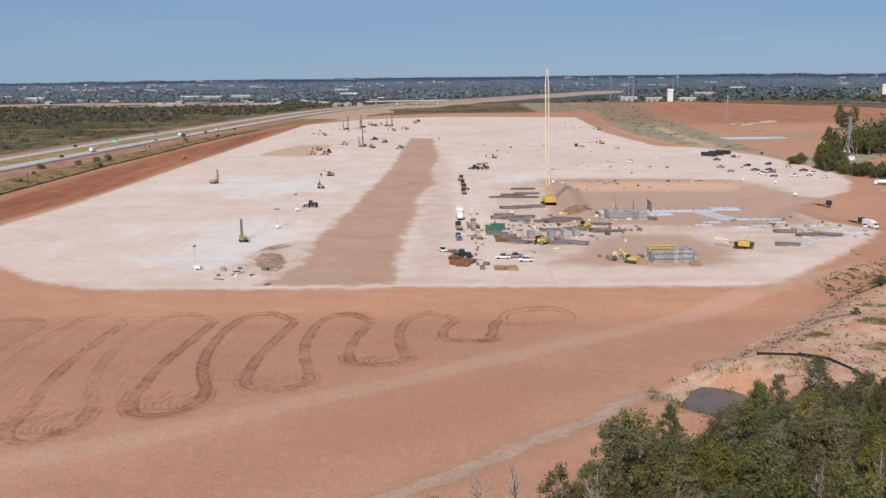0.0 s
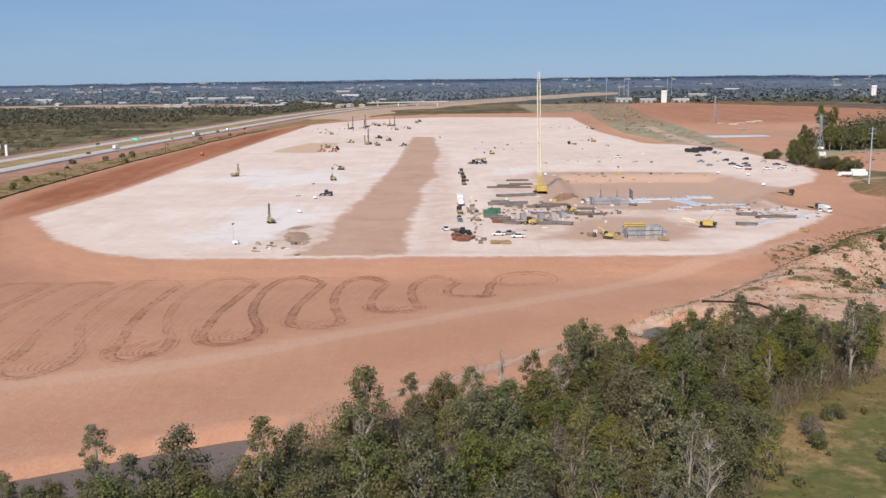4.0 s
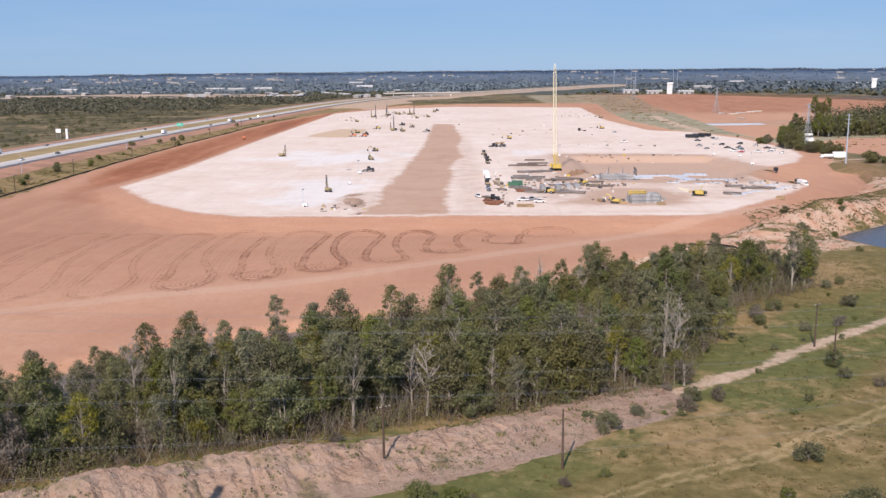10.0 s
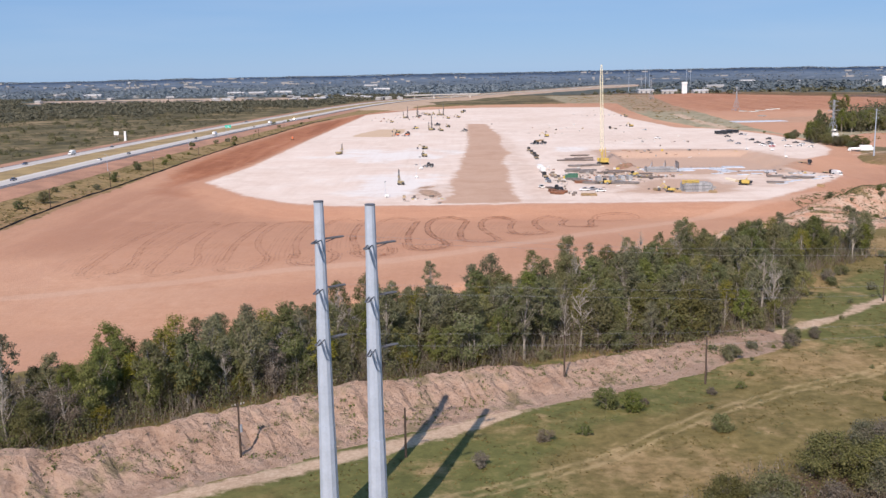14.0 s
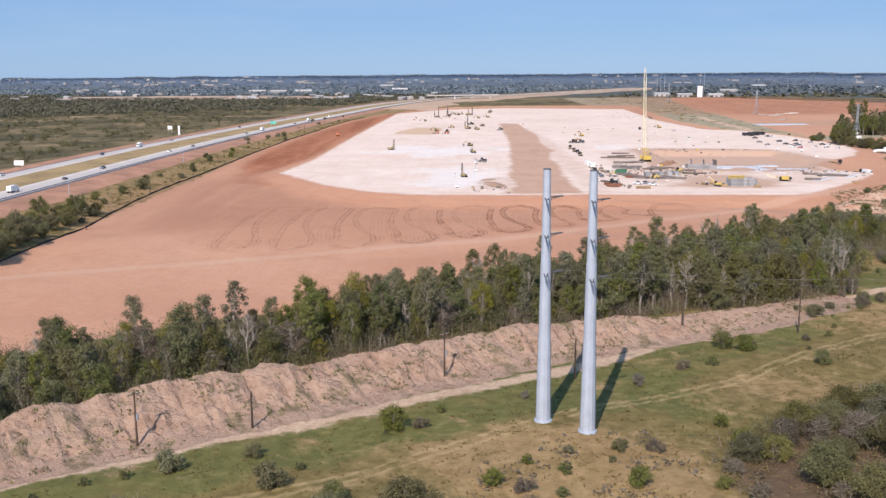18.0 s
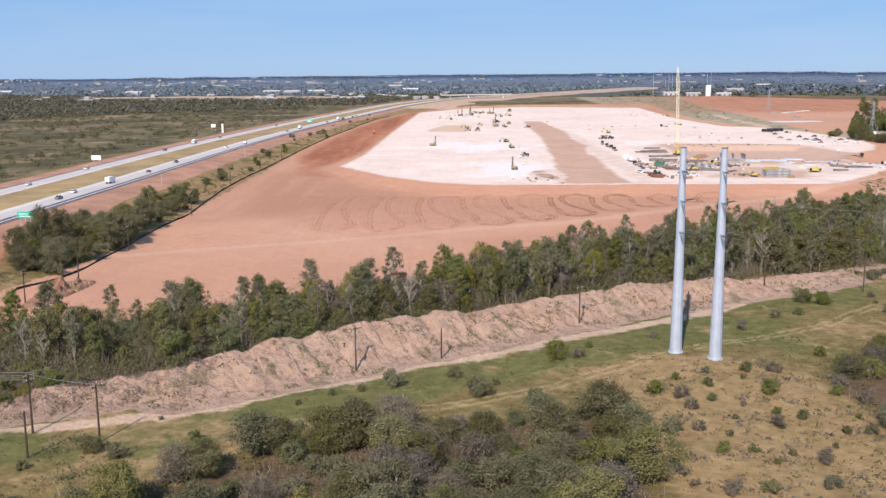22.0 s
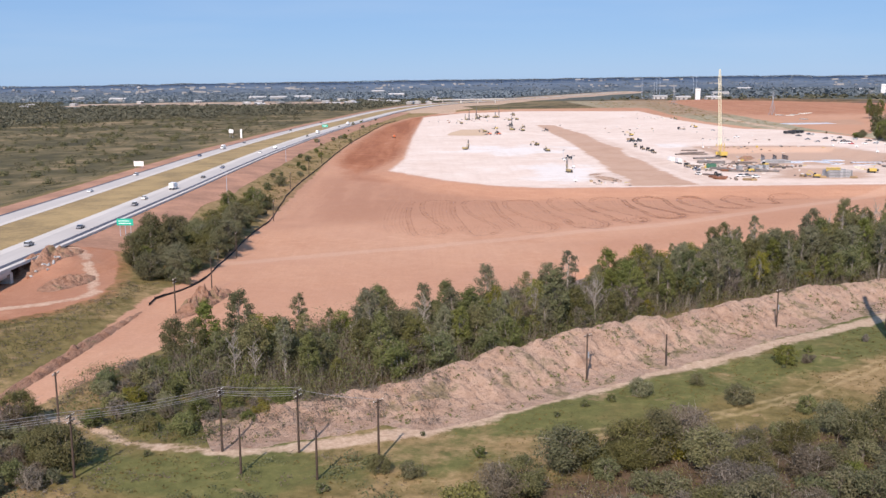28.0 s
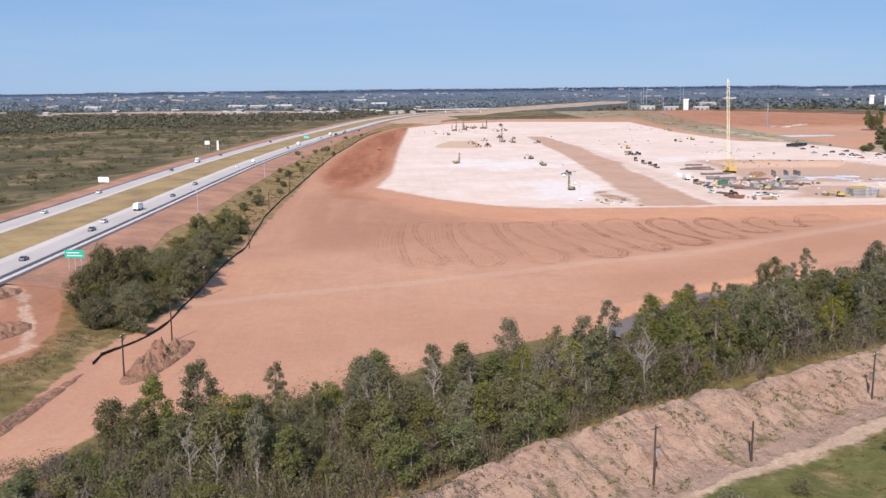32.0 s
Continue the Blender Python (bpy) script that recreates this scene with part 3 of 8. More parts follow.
UMBER = [(-232, 240), (-246, 320), (-244, 430), (-214, 500), (-190, 440), (-165, 388), (-130, 362), (-96, 352), (40, 352), (112, 356), (140, 392), (200, 470), (240, 540), (262, 600), (250, 520), (200, 430), (150, 372), (104, 340), (60, 341), (-60, 343), (-128, 340), (-160, 326), (-176, 285), (-196, 250)]
EAST_FIELD = [(296, 753), (332, 793), (377, 811), (450, 830), (420, 700), (340, 636), (297, 632), (288, 648), (281, 668)]
SLOPE_GRASS = [(122, 364), (144, 389), (167, 411), (194, 440), (216, 452), (230, 430), (201, 412), (176, 383), (147, 350), (132, 344), (122, 350)]
POND_GRASS = [(118, 300), (130, 312), (143, 330), (152, 342), (172, 362), (192, 382), (216, 392), (216, 380), (190, 368), (172, 352), (150, 332), (140, 318), (128, 296)]
RED_LOT = [(372, 2010), (480, 2090), (600, 1900), (700, 1732), (760, 1500), (600, 1260), (470, 1120), (400, 1010), (322, 880), (284, 800), (262, 790), (258, 880), (276, 1060), (306, 1480)]
CUT = [(-345, 170), (-292, 170), (-284, 151), (-277, 131), (-270.5, 106), (-269.5, 87), (-274.5, 72), (-282, 62), (-300, 50), (-345, 40)]
MUD = [(-52, 372), (-66, 388), (-70, 412), (-64, 436), (-52, 446), (-46, 440), (-46, 396)]
SANDY = [(66, 286), (98, 322), (140, 362), (176, 410), (236, 500), (262, 470), (232, 390), (200, 380), (160, 345), (140, 318), (146, 290), (110, 262), (80, 258)]
SITE = [(26, 402), (70, 388), (110, 394), (158, 440), (176, 490), (196, 560), (184, 646), (120, 664), (56, 664), (30, 600), (22, 500)]
LOT_PAD = [(279, 1055), (342, 1077), (402, 1100), (354, 971), (266, 963)]
FAR_BARE = [(-1010, 1980), (-940, 1960), (-580, 1930), (-330, 1960), (-330, 2230), (-600, 2330), (-900, 2300), (-1030, 2240)]
STRAW = [(-84, -84), (-46, -84), (-36, -34), (-40, 4), (-56, 4), (-72, -9), (-84, -26)]
DAMP = [(-120, 186), (-78, 216), (-30, 248), (30, 298), (90, 344), (120, 352), (70, 296), (20, 252), (-40, 196), (-84, 172), (-112, 146)]
SCRAPED = [(-214, 336), (-186, 225), (-150, 219), (-110, 222), (-80, 232), (-50, 248), (-20, 278), (16, 300), (44, 326), (40, 345), (-60, 338)]
TAN_LAYER = [(-148, 850), (-106, 835), (-98, 905), (-100, 960), (-128, 960), (-142, 905)]
WOOD = [(94, 214), (62, 190), (47, 155), (34, 127), (16, 116), (-5, 107), (-25, 102), (-45, 93), (-67, 85), (-95, 71), (-122, 51), (-145, 35), (-165, 17), (-183, 4), (-205, -8), (-228, 2), (-226, 22), (-205, 36), (-190, 46), (-165, 62), (-136, 76), (-113, 96), (-82, 118), (-50, 150), (-30, 168), (-10, 186), (6, 196), (30, 212), (60, 226), (90, 230)]
NEAR_SCRUB = [(-262, -70), (-235, -64), (-209, -60), (-190, -70), (-175, -64), (-158, -52), (-140, -36), (-116, -31), (-95, -26), (-85, -31), (-62, -48), (-38, -8), (-31, 8), (-14, 20), (14, 41), (48, 60), (70, 60), (30, -20), (-20, -60), (-70, -105), (-250, -110)]
BANK = [(-150, 92), (-125, 124), (-104, 146), (-82, 168), (-54, 183), (-40, 190), (-26, 198), (-12, 207), (0, 216), (7, 223), (15, 231), (24, 239), (32, 246), (38, 254), (48, 262), (58, 274), (66, 284)]
POND_EDGE = [(141, 322), (150, 332), (172, 352), (196, 372), (220, 380), (222, 300), (190, 270), (158, 284), (147, 306)]
TRACK = [(-252, -12), (-240, -17), (-233, -22.5), (-227, -27.5), (-215.5, -32), (-206, -33.6), (-197, -31.8), (-185, -28.5), (-172.7, -22.5), (-157, -14), (-145, -5.5), (-131, 3), (-110, 15), (-91, 28), (-70, 41), (-48, 56), (-24, 76), (-2, 93), (16, 108), (30, 116), (42, 125), (55, 135), (70, 150), (90, 167), (105, 180), (130, 200), (170, 214)]
RUT = [(-150, -30), (-110, -16), (-80, 4), (-58, 20), (-28, 37), (-10, 52), (14, 71), (41, 86), (74, 110), (120, 138)]
HAUL = [(-250, 150), (-160, 190), (-110, 214), (-78, 228), (-52, 242), (-32, 258), (-10, 273), (17, 295), (49, 320), (77, 339), (110, 362), (150, 396)]
CREST = [(-215, -22, 1.4), (-204, -18, 2.4), (-194, -13.5, 3.0), (-184, -9.5, 3.5), (-174, -7, 4.4), (-167, -1, 6.2), (-150, 11, 6.6), (-132, 24, 6.5), (-115, 35, 6.3), (-94, 50, 5.9), (-72, 63, 5.4), (-50, 76, 4.6), (-29, 84, 3.5), (-8, 94, 2.5), (14, 108, 1.3), (30, 119, 0.4)]
ROAD_LINE = [(-343, -260), (-340, 0), (-335, 110), (-331.5, 200), (-328.5, 330), (-326.5, 450), (-323, 600), (-317.5, 720), (-311, 830), (-302, 960), (-290, 1100), (-268, 1300), (-228, 1600), (-160, 1880), (-40, 2140), (120, 2420), (330, 2800), (560, 3200), (900, 3700), (1350, 4200)]


def inside(poly, x, y):
    """Distance to the outline of a zone, in metres: above nought inside it."""
    px, py = np.array(poly, float).T
    best, odd = np.full(x.shape, 1e9), np.zeros(x.shape, bool)
    for k in range(len(px)):
        ax, ay, bx, by = px[k - 1], py[k - 1], px[k], py[k]
        dx, dy = bx - ax, by - ay
        t = np.clip(((x - ax) * dx + (y - ay) * dy) / (dx * dx + dy * dy), 0, 1)
        best = np.minimum(best, (x - ax - t * dx) ** 2 + (y - ay - t * dy) ** 2)
        if dy:
            odd ^= ((ay > y) != (by > y)) & (x < dx * (y - ay) / dy + ax)
    return np.sqrt(best) * np.where(odd, 1, -1)


def off_line(line, x, y, sided=False):
    """Distance to a line of points; with sided, right of its run counts above nought. Also how far along it is."""
    pts = np.array([p[:2] for p in line], float)
    best, side, along = np.full(x.shape, 1e9), np.zeros(x.shape), np.zeros(x.shape)
    for k in range(len(pts) - 1):
        (ax, ay), (bx, by) = pts[k], pts[k + 1]
        dx, dy = bx - ax, by - ay
        t = np.clip(((x - ax) * dx + (y - ay) * dy) / (dx * dx + dy * dy), 0, 1)
        d = np.hypot(x - ax - t * dx, y - ay - t * dy)
        near = d < best
        best = np.where(near, d, best)
        side = np.where(near, np.sign((x - ax) * dy - (y - ay) * dx), side)
        along = np.where(near, k + t, along)
    return (best * side if sided else best), along


def ease(a, b, v):
    t = np.clip((v - a) / (b - a), 0, 1)
    return t * t * (3 - 2 * t)


def waves(x, y, size, seed):
    """Soft uneven ground, from a few crossed waves."""
    r = np.random.RandomState(seed)
    out = np.zeros(np.shape(x))
    for k in range(7):
        a, p = r.uniform(0, 6.28, 2)
        f = 2 * np.pi / (size * r.uniform(0.5, 1.6))
        out += np.sin(f * (np.cos(a) * x + np.sin(a) * y) + p + 1.3 * np.sin(f * 0.6 * (np.sin(a) * x - np.cos(a) * y)))
    return out / 4


def road_height(y):
    return np.clip(4.6 - 0.005 * (y - 400), 0.6, 5.6)


def land(x, y):
    """Height of the ground."""
    x, y = np.asarray(x, float), np.asarray(y, float)
    soil, pad = inside(SOIL, x, y), inside(PAD, x, y)
    z = 0.35 * waves(x, y, 38, 3) + 0.5 * waves(x, y, 150, 5)
    field = -2.6 - 2.2 * ease(250, 345, y) * ease(-260, -120, x) + 0.25 * waves(x, y, 60, 8)
    field = field + 1.6 * ease(200, 40, y)
    field = np.where(y > 420, field * (1 - 0.6 * ease(420, 700, y)), field)
    z = np.where(soil > -8, z + (field - z) * ease(-8, 6, soil), z)
    bank, _ = off_line(BANK, x, y, True)
    wet = (bank > -6) & (bank < 40) & (x > -150) & (x < 75) & (y < 300)
    cut = ease(-5, 2, bank) * ease(36, 20, bank) * ease(-150, -118, x) * ease(-22, -44, x)
    z = np.where(wet, z + (-5.6 - z) * cut, z)
    z = np.where(pad > -34, z + (0.0 - z) * ease(-30, 0.5, pad) ** 1.4, z)
    z = z + 0.25 * waves(x, y, 90, 11) * ease(0, 20, pad)
    z = z - 4.5 * ease(-4, 9, inside(PIT, x, y))
    z = z + 1.6 * np.exp(-(((x - 68) / 9) ** 2 + ((y - 515) / 16) ** 2))
    z = z + 1.2 * np.exp(-(((x + 61) / 24) ** 2 + ((y - 9) / 20) ** 2))
    z = z + 5.0 * np.exp(-(((x - 150 - 0.75 * (y - 362)) / 17) ** 2 + ((y - 362) / 26) ** 2)) + 2.2 * np.exp(-(((x - 112) / 9) ** 2 + ((y - 308) / 8) ** 2))
    pond = inside(POND_EDGE, x, y)
    z = z + (-6.2 - z) * ease(-16, 2, pond)
    z = z + (-5.2 - z) * ease(18, 6, np.hypot((x - 60) / 1.0, (y - 261) / 1.35))
    side, _ = off_line(ROAD_LINE, x, y, True)
    flat = ease(74, 37, side) * ease(-80, -36, side)
    under = ease(44, 60, y) * ease(128, 97, y)
    z = z + (road_height(y) - 0.5 - z) * flat * (1 - under)
    z = z + (1.2 - z) * under * ease(76, 64, side) * ease(-70, -30, side)
    z = z + 2.0 * np.exp(-(((x + 290) / 7) ** 2 + ((y - 112) / 17) ** 2))
    return z


def side_of_road(x, y):
    return off_line(ROAD_LINE, x, y, True)[0]


def ground_sheet():
    def steps(*runs):
        out = [runs[0][0]]
        for a, b, s in runs:
            out += list(np.linspace(a, b, max(1, round((b - a) / s)) + 1)[1:])
        return np.array(out)

    xs = steps((-4300, -1500, 200), (-1500, -500, 50), (-500, -345, 6), (-345, -275, 3), (-275, 110, 1.6), (110, 300, 3), (300, 800, 14), (800, 4300, 150))
    ys = steps((-900, -160, 40), (-160, -90, 5), (-90, 365, 1.6), (365, 700, 3), (700, 1500, 10), (1500, 2400, 40), (2400, 4500, 150))
    gx, gy = np.meshgrid(xs, ys)
    x, y = gx.ravel(), gy.ravel()
    z = land(x, y)
    me = bpy.data.meshes.new("ground")
    w, h = len(xs), len(ys)
    me.vertices.add(w * h)
    me.vertices.foreach_set("co", np.stack([x, y, z], 1).astype(np.float32).ravel())
    i = (np.arange(h - 1)[:, None] * w + np.arange(w - 1)[None]).ravel()
    quads = np.stack([i, i + 1, i + w + 1, i + w], 1)
    me.loops.add(quads.size)
    me.loops.foreach_set("vertex_index", quads.ravel().astype(np.int32))
    me.polygons.add(len(quads))
    me.polygons.foreach_set("loop_start", (np.arange(len(quads)) * 4).astype(np.int32))
    me.polygons.foreach_set("use_smooth", np.ones(len(quads), bool))
    me.update(calc_edges=True)
    me.materials.append(GROUND)

    def field(name, values):
        a = me.attributes.new(name, "FLOAT", "POINT")
        a.data.foreach_set("value", np.clip(values, -60, 60).astype(np.float32))

    shore = np.where((x > -60) & (y > 170), 24 - off_line(BANK, x, y)[0], -60)
    shore = np.maximum(shore, np.minimum(np.minimum(inside(SANDY, x, y), 9 * waves(x, y, 16, 52) + 4), 3 - np.maximum(inside(SLOPE_GRASS, x, y), inside(POND_GRASS, x, y)) + 5 * waves(x, y, 12, 67)))
    field("soil", np.maximum(shore, np.maximum(np.maximum(inside(SOIL, x, y), np.maximum(inside(RED_LOT, x, y), inside(EAST_FIELD, x, y))), inside(CUT, x, y))))
    field("pad", inside(PAD, x, y))
    field("scraped", np.maximum(inside(SCRAPED, x, y), inside(DAMP, x, y) - 3))
    verge_dry = np.where((side_of_road(x, y) > 50) & (side_of_road(x, y) < 95) & (y > 220), 4 + 9 * waves(x, y, 40, 64), -60)
    field("straw", np.maximum(np.maximum(inside(STRAW, x, y), verge_dry), 11 * waves(x, y, 60, 47) - 4))
    field("corridor", np.minimum(np.minimum(x - 150, 460 - x), np.minimum(y - 690, 2060 - y)))
    field("strip", inside(STRIP, x, y))
    field("dug", np.maximum(np.maximum(inside(DUG, x, y), inside(DUG_NEAR, x, y)), np.maximum(np.minimum(inside(MUD, x, y), 0.2) - 0.3, inside(LOT_PAD, x, y))))
    field("woodland", np.where((side_of_road(x, y) < -60) | (y > 2150) | (x > 700), y - 1900 + 260 * waves(x, y, 500, 53), -60))
    field("worn", np.exp(-(((x + 2) / 9) ** 2)) * ease(362, 380, y) * ease(1000, 700, y) + 1.4 * ease(-8, 14, inside(SITE, x, y) + 6 * waves(x, y, 24, 57)) + 0.7 * np.exp(-(((y - 366) / 5) ** 2)))
    field("red", np.maximum(np.maximum(inside(RED, x, y) - 16 * ease(640, 430, y), np.where(inside(CUT, x, y) > -6, np.minimum(inside(CUT, x, y), 2.0), -60)), np.maximum(-60 + 0 * x, np.clip(0.03 * inside(RED_LOT, x, y) - 0.6, -60, 1) - 14 * ease(1330, 1100, y))))
    field("umber", np.maximum(inside(UMBER, x, y), np.where(inside(CUT, x, y) > 0, 24 - 0.7 * np.hypot(x + 291, (y - 114) / 1.6), -60)))
    field("tan", inside(TAN_LAYER, x, y))
    field("wood", np.maximum(inside(WOOD, x, y), np.minimum(inside(NEAR_SCRUB, x, y), -inside(STRAW, x, y)) - 2))
    field("chalk", 1.1 * np.exp(-(((x + 84) / 24) ** 2 + ((y - 450) / 70) ** 2)) + np.exp(-(((x + 95) / 50) ** 2 + ((y - 640) / 60) ** 2)) + np.exp(-(((x - 48) / 22) ** 2 + ((y - 668) / 22) ** 2)))
    side, _ = off_line(ROAD_LINE, x, y, True)
    field("wild", np.maximum(np.maximum(-side - 48, y - 1650), np.minimum(x - 262, 60)))
    field("lush", ease(16, 5, np.abs(off_line(TRACK, x, y)[0] - 10)) + 0.8 * ease(26, 8, np.hypot(x + 46, y - 34)))
    loop = [(-301, 151), (-289, 134), (-279, 110), (-272, 90), (-275, 83), (-281, 78), (-288, 73), (-302, 66)]
    access = [(246, 1180), (237, 1050), (235, 1009), (236, 915), (231, 848)]
    side_track = [(248, 606), (275, 612), (300, 600), (340, 590)]
    sandy_soil = np.where(inside(SANDY, x, y) > -3, np.minimum(0.1 * inside(SANDY, x, y), 0.1) + 0.6 * waves(x, y, 14, 63) - 0.15 * np.maximum(0, np.maximum(inside(SLOPE_GRASS, x, y), inside(POND_GRASS, x, y))), -60)
    field("track", np.maximum(sandy_soil, np.maximum(np.where(x < -198, 1.3, np.where(x > 0, 1.6, 2.4)) - off_line(curve_through([(*p, 0) for p in TRACK], 6), x, y)[0], np.maximum(np.maximum(1.7 - off_line(curve_through([(*p, 0) for p in loop], 6), x, y)[0], np.maximum(np.minimum(0.2 * inside(FAR_BARE, x, y), 9) - 6.5 + 9 * waves(x / 3, y, 60, 70), np.maximum(np.maximum(6 - off_line(access, x, y)[0], 2.5 - off_line(side_track, x, y)[0]), np.where(y > 1450, np.minimum(120 + 25 * waves(x, y, 200, 54) - side_of_road(x, y), side_of_road(x, y) + 42), -60)))), np.where(x > -14, 3.0 - off_line(BANK[7:], x, y)[0], -60)))))
    ruts = off_line(curve_through([(*p, 0) for p in RUT], 6), x, y)[0]
    field("rut", 0.55 - np.abs(ruts - 1.3))
    field("haul", 4.0 - off_line(curve_through([(*p, 0) for p in HAUL], 8), x, y)[0])
    return tagged(new("ground", me), "open land of red earth, pale gravel and dry grass", "ground", kind="structure")


ground_sheet()


def scraper_marks():
    """Curving tracks of scrapers: one long snake of passes, each down from the top line, round a turn and up again, in two wheel marks."""
    # left leg's top and foot, right leg's foot and top, lowest y
    turns = [(4, 1, 15, 17.5, 310), (-20, -22.5, -7, -8.5, 287.5), (-42, -44.5, -28.5, -33, 267.5), (-65, -65.5, -49.5, -57, 251), (-91, -85, -70.5, -81, 236.3), (-113.5, -107, -90.5, -104, 223), (-136, -132, -115, -128, 215), (-158, -156, -140, -150, 210), (-180, -179, -163, -172, 208)]
    runs = []
    top = 334
    for k, (lt, lb, rb, rt, low) in enumerate(turns):
        deep = top - low
        bold, soft = (TURNED, TURNED_FAINT) if k < 6 else (TURNED_FAINT, TURNED_FAINT)
        pair, thin = ((-0.9, 1.6), (0.4, 0.6), (-2.1, 0.5), (1.6, 0.3)), ((-0.8, 1.6), (0.5, 0.4), (-1.9, 0.4))
        runs.append(([(lb - 0.9, low + 0.22 * deep), (lb + 0.2, low + 0.08 * deep), (lb + 3.4, low + 0.01 * deep), ((lb + rb) / 2 + 1, low - 0.3), (rb - 3, low + 0.035 * deep), (rb - 0.2, low + 0.11 * deep), (rb - 0.9, low + 0.21 * deep)], pair, bold))
        runs.append(([(lt, top), (lt - 1.6 + 0.2 * (lb - lt), top - 0.25 * deep), (lt - 2.2 + 0.5 * (lb - lt), top - 0.52 * deep), (lb - 0.9, low + 0.22 * deep)], thin, bold if k < 5 else soft))
        over = [((rt + turns[k - 1][0]) / 2, top + 5), (turns[k - 1][0], top)] if k else []
        runs.append(([(rb - 0.9, low + 0.21 * deep), (rt + 0.3 * (rb - rt) - 1.4, low + 0.46 * deep), (rt - 1.6, low + 0.75 * deep), (rt, top)] + over, thin, soft if k > 3 else bold))
        for j in range(7):
            x = lb + (rb - lb) * (0.2 + 0.1 * j)
            runs.append(([(x + 0.6, low + (0.16 + 0.02 * (j % 3)) * deep), (x - 0.8, low + 0.1 * deep), (x + 0.3, low + 0.055 * deep), (x + 2.2, low + 0.045 * deep)], ((0, 0.34),), bold))
        for j in range(3):
            x = lb - 3.0 - 3.6 * j
            runs.append(([(x + 1, low + 0.1 * deep), (x - 1.8, low + 0.28 * deep), (x - 1.5 + 0.5 * (lt - lb), top - 0.35 * deep), (x + lt - lb + 1, top - 2)], ((-0.5, 0.35), (0.9, 0.3)), TURNED_FAINT))
    runs += [([(17.5, 334), (18.5, 339), (25, 342), (34, 342), (38.5, 337), (35, 331), (24, 329), (18, 331)], ((-0.4, 0.7), (1.6, 0.5)), TURNED), ([(-200, 338), (-140, 339), (-90, 338), (-20, 340)], ((0, 0.9), (2.6, 0.5)), TURNED_FAINT)]
    for run, marks, earth in runs:
        line = curve_through([(*p, 0) for p in run], 1.5)
        for offset, half in marks:
            verts, faces = [], []
            for i, c in enumerate(line):
                way = (line[min(i + 1, len(line) - 1)] - line[max(i - 1, 0)]).normalized()
                side = Vector((way.y, -way.x, 0))
                wide = half * (0.75 + 0.5 * noise.noise(Vector((c.x * 0.2, c.y * 0.2, offset)))) + 0.08
                for o in (offset - wide, offset + wide):
                    q = c + side * o
                    verts.append((q.x, q.y, 0))
                if i:
                    k = 2 * i
                    faces.append((k - 2, k - 1, k + 1, k))
            g = np.array(verts)
            g[:, 2] = land(g[:, 0], g[:, 1]) + 0.12
            tagged(new("scraper_mark", mesh_of("scraper_mark", g.tolist(), faces, earth)), "curving wheel mark of darker turned earth", "wheel mark", kind="structure")


scraper_marks()


def floor_at(x, y):
    return float(land(np.array([x]), np.array([y]))[0])


def water_sheet(name, poly, z, material, label):
    me = mesh_of(name, [(x, y, z) for x, y in poly], [list(range(len(poly)))], material)
    return tagged(new(name, me), label, "water", kind="structure")


north = BANK[1:6] + [(-33, 197)]
south = [(x + 12 - 1.3 * k, y - 24 + 2.2 * k) for k, (x, y) in enumerate(north)][::-1]
water_sheet("river", [(x - 3, y + 4) for x, y in north] + south, -4.7, RIVER, "still brown river below the cut red bank")
water_sheet("pool", [(46, 244), (50, 258), (56, 270), (62, 276.5), (68, 277), (73, 270), (68, 256), (62, 246), (54, 240)], -4.5, RIVER, "shallow muddy pool at the field's edge")
water_sheet("pond", POND_EDGE, -5.2, POND, "small blue pond with grassy banks")


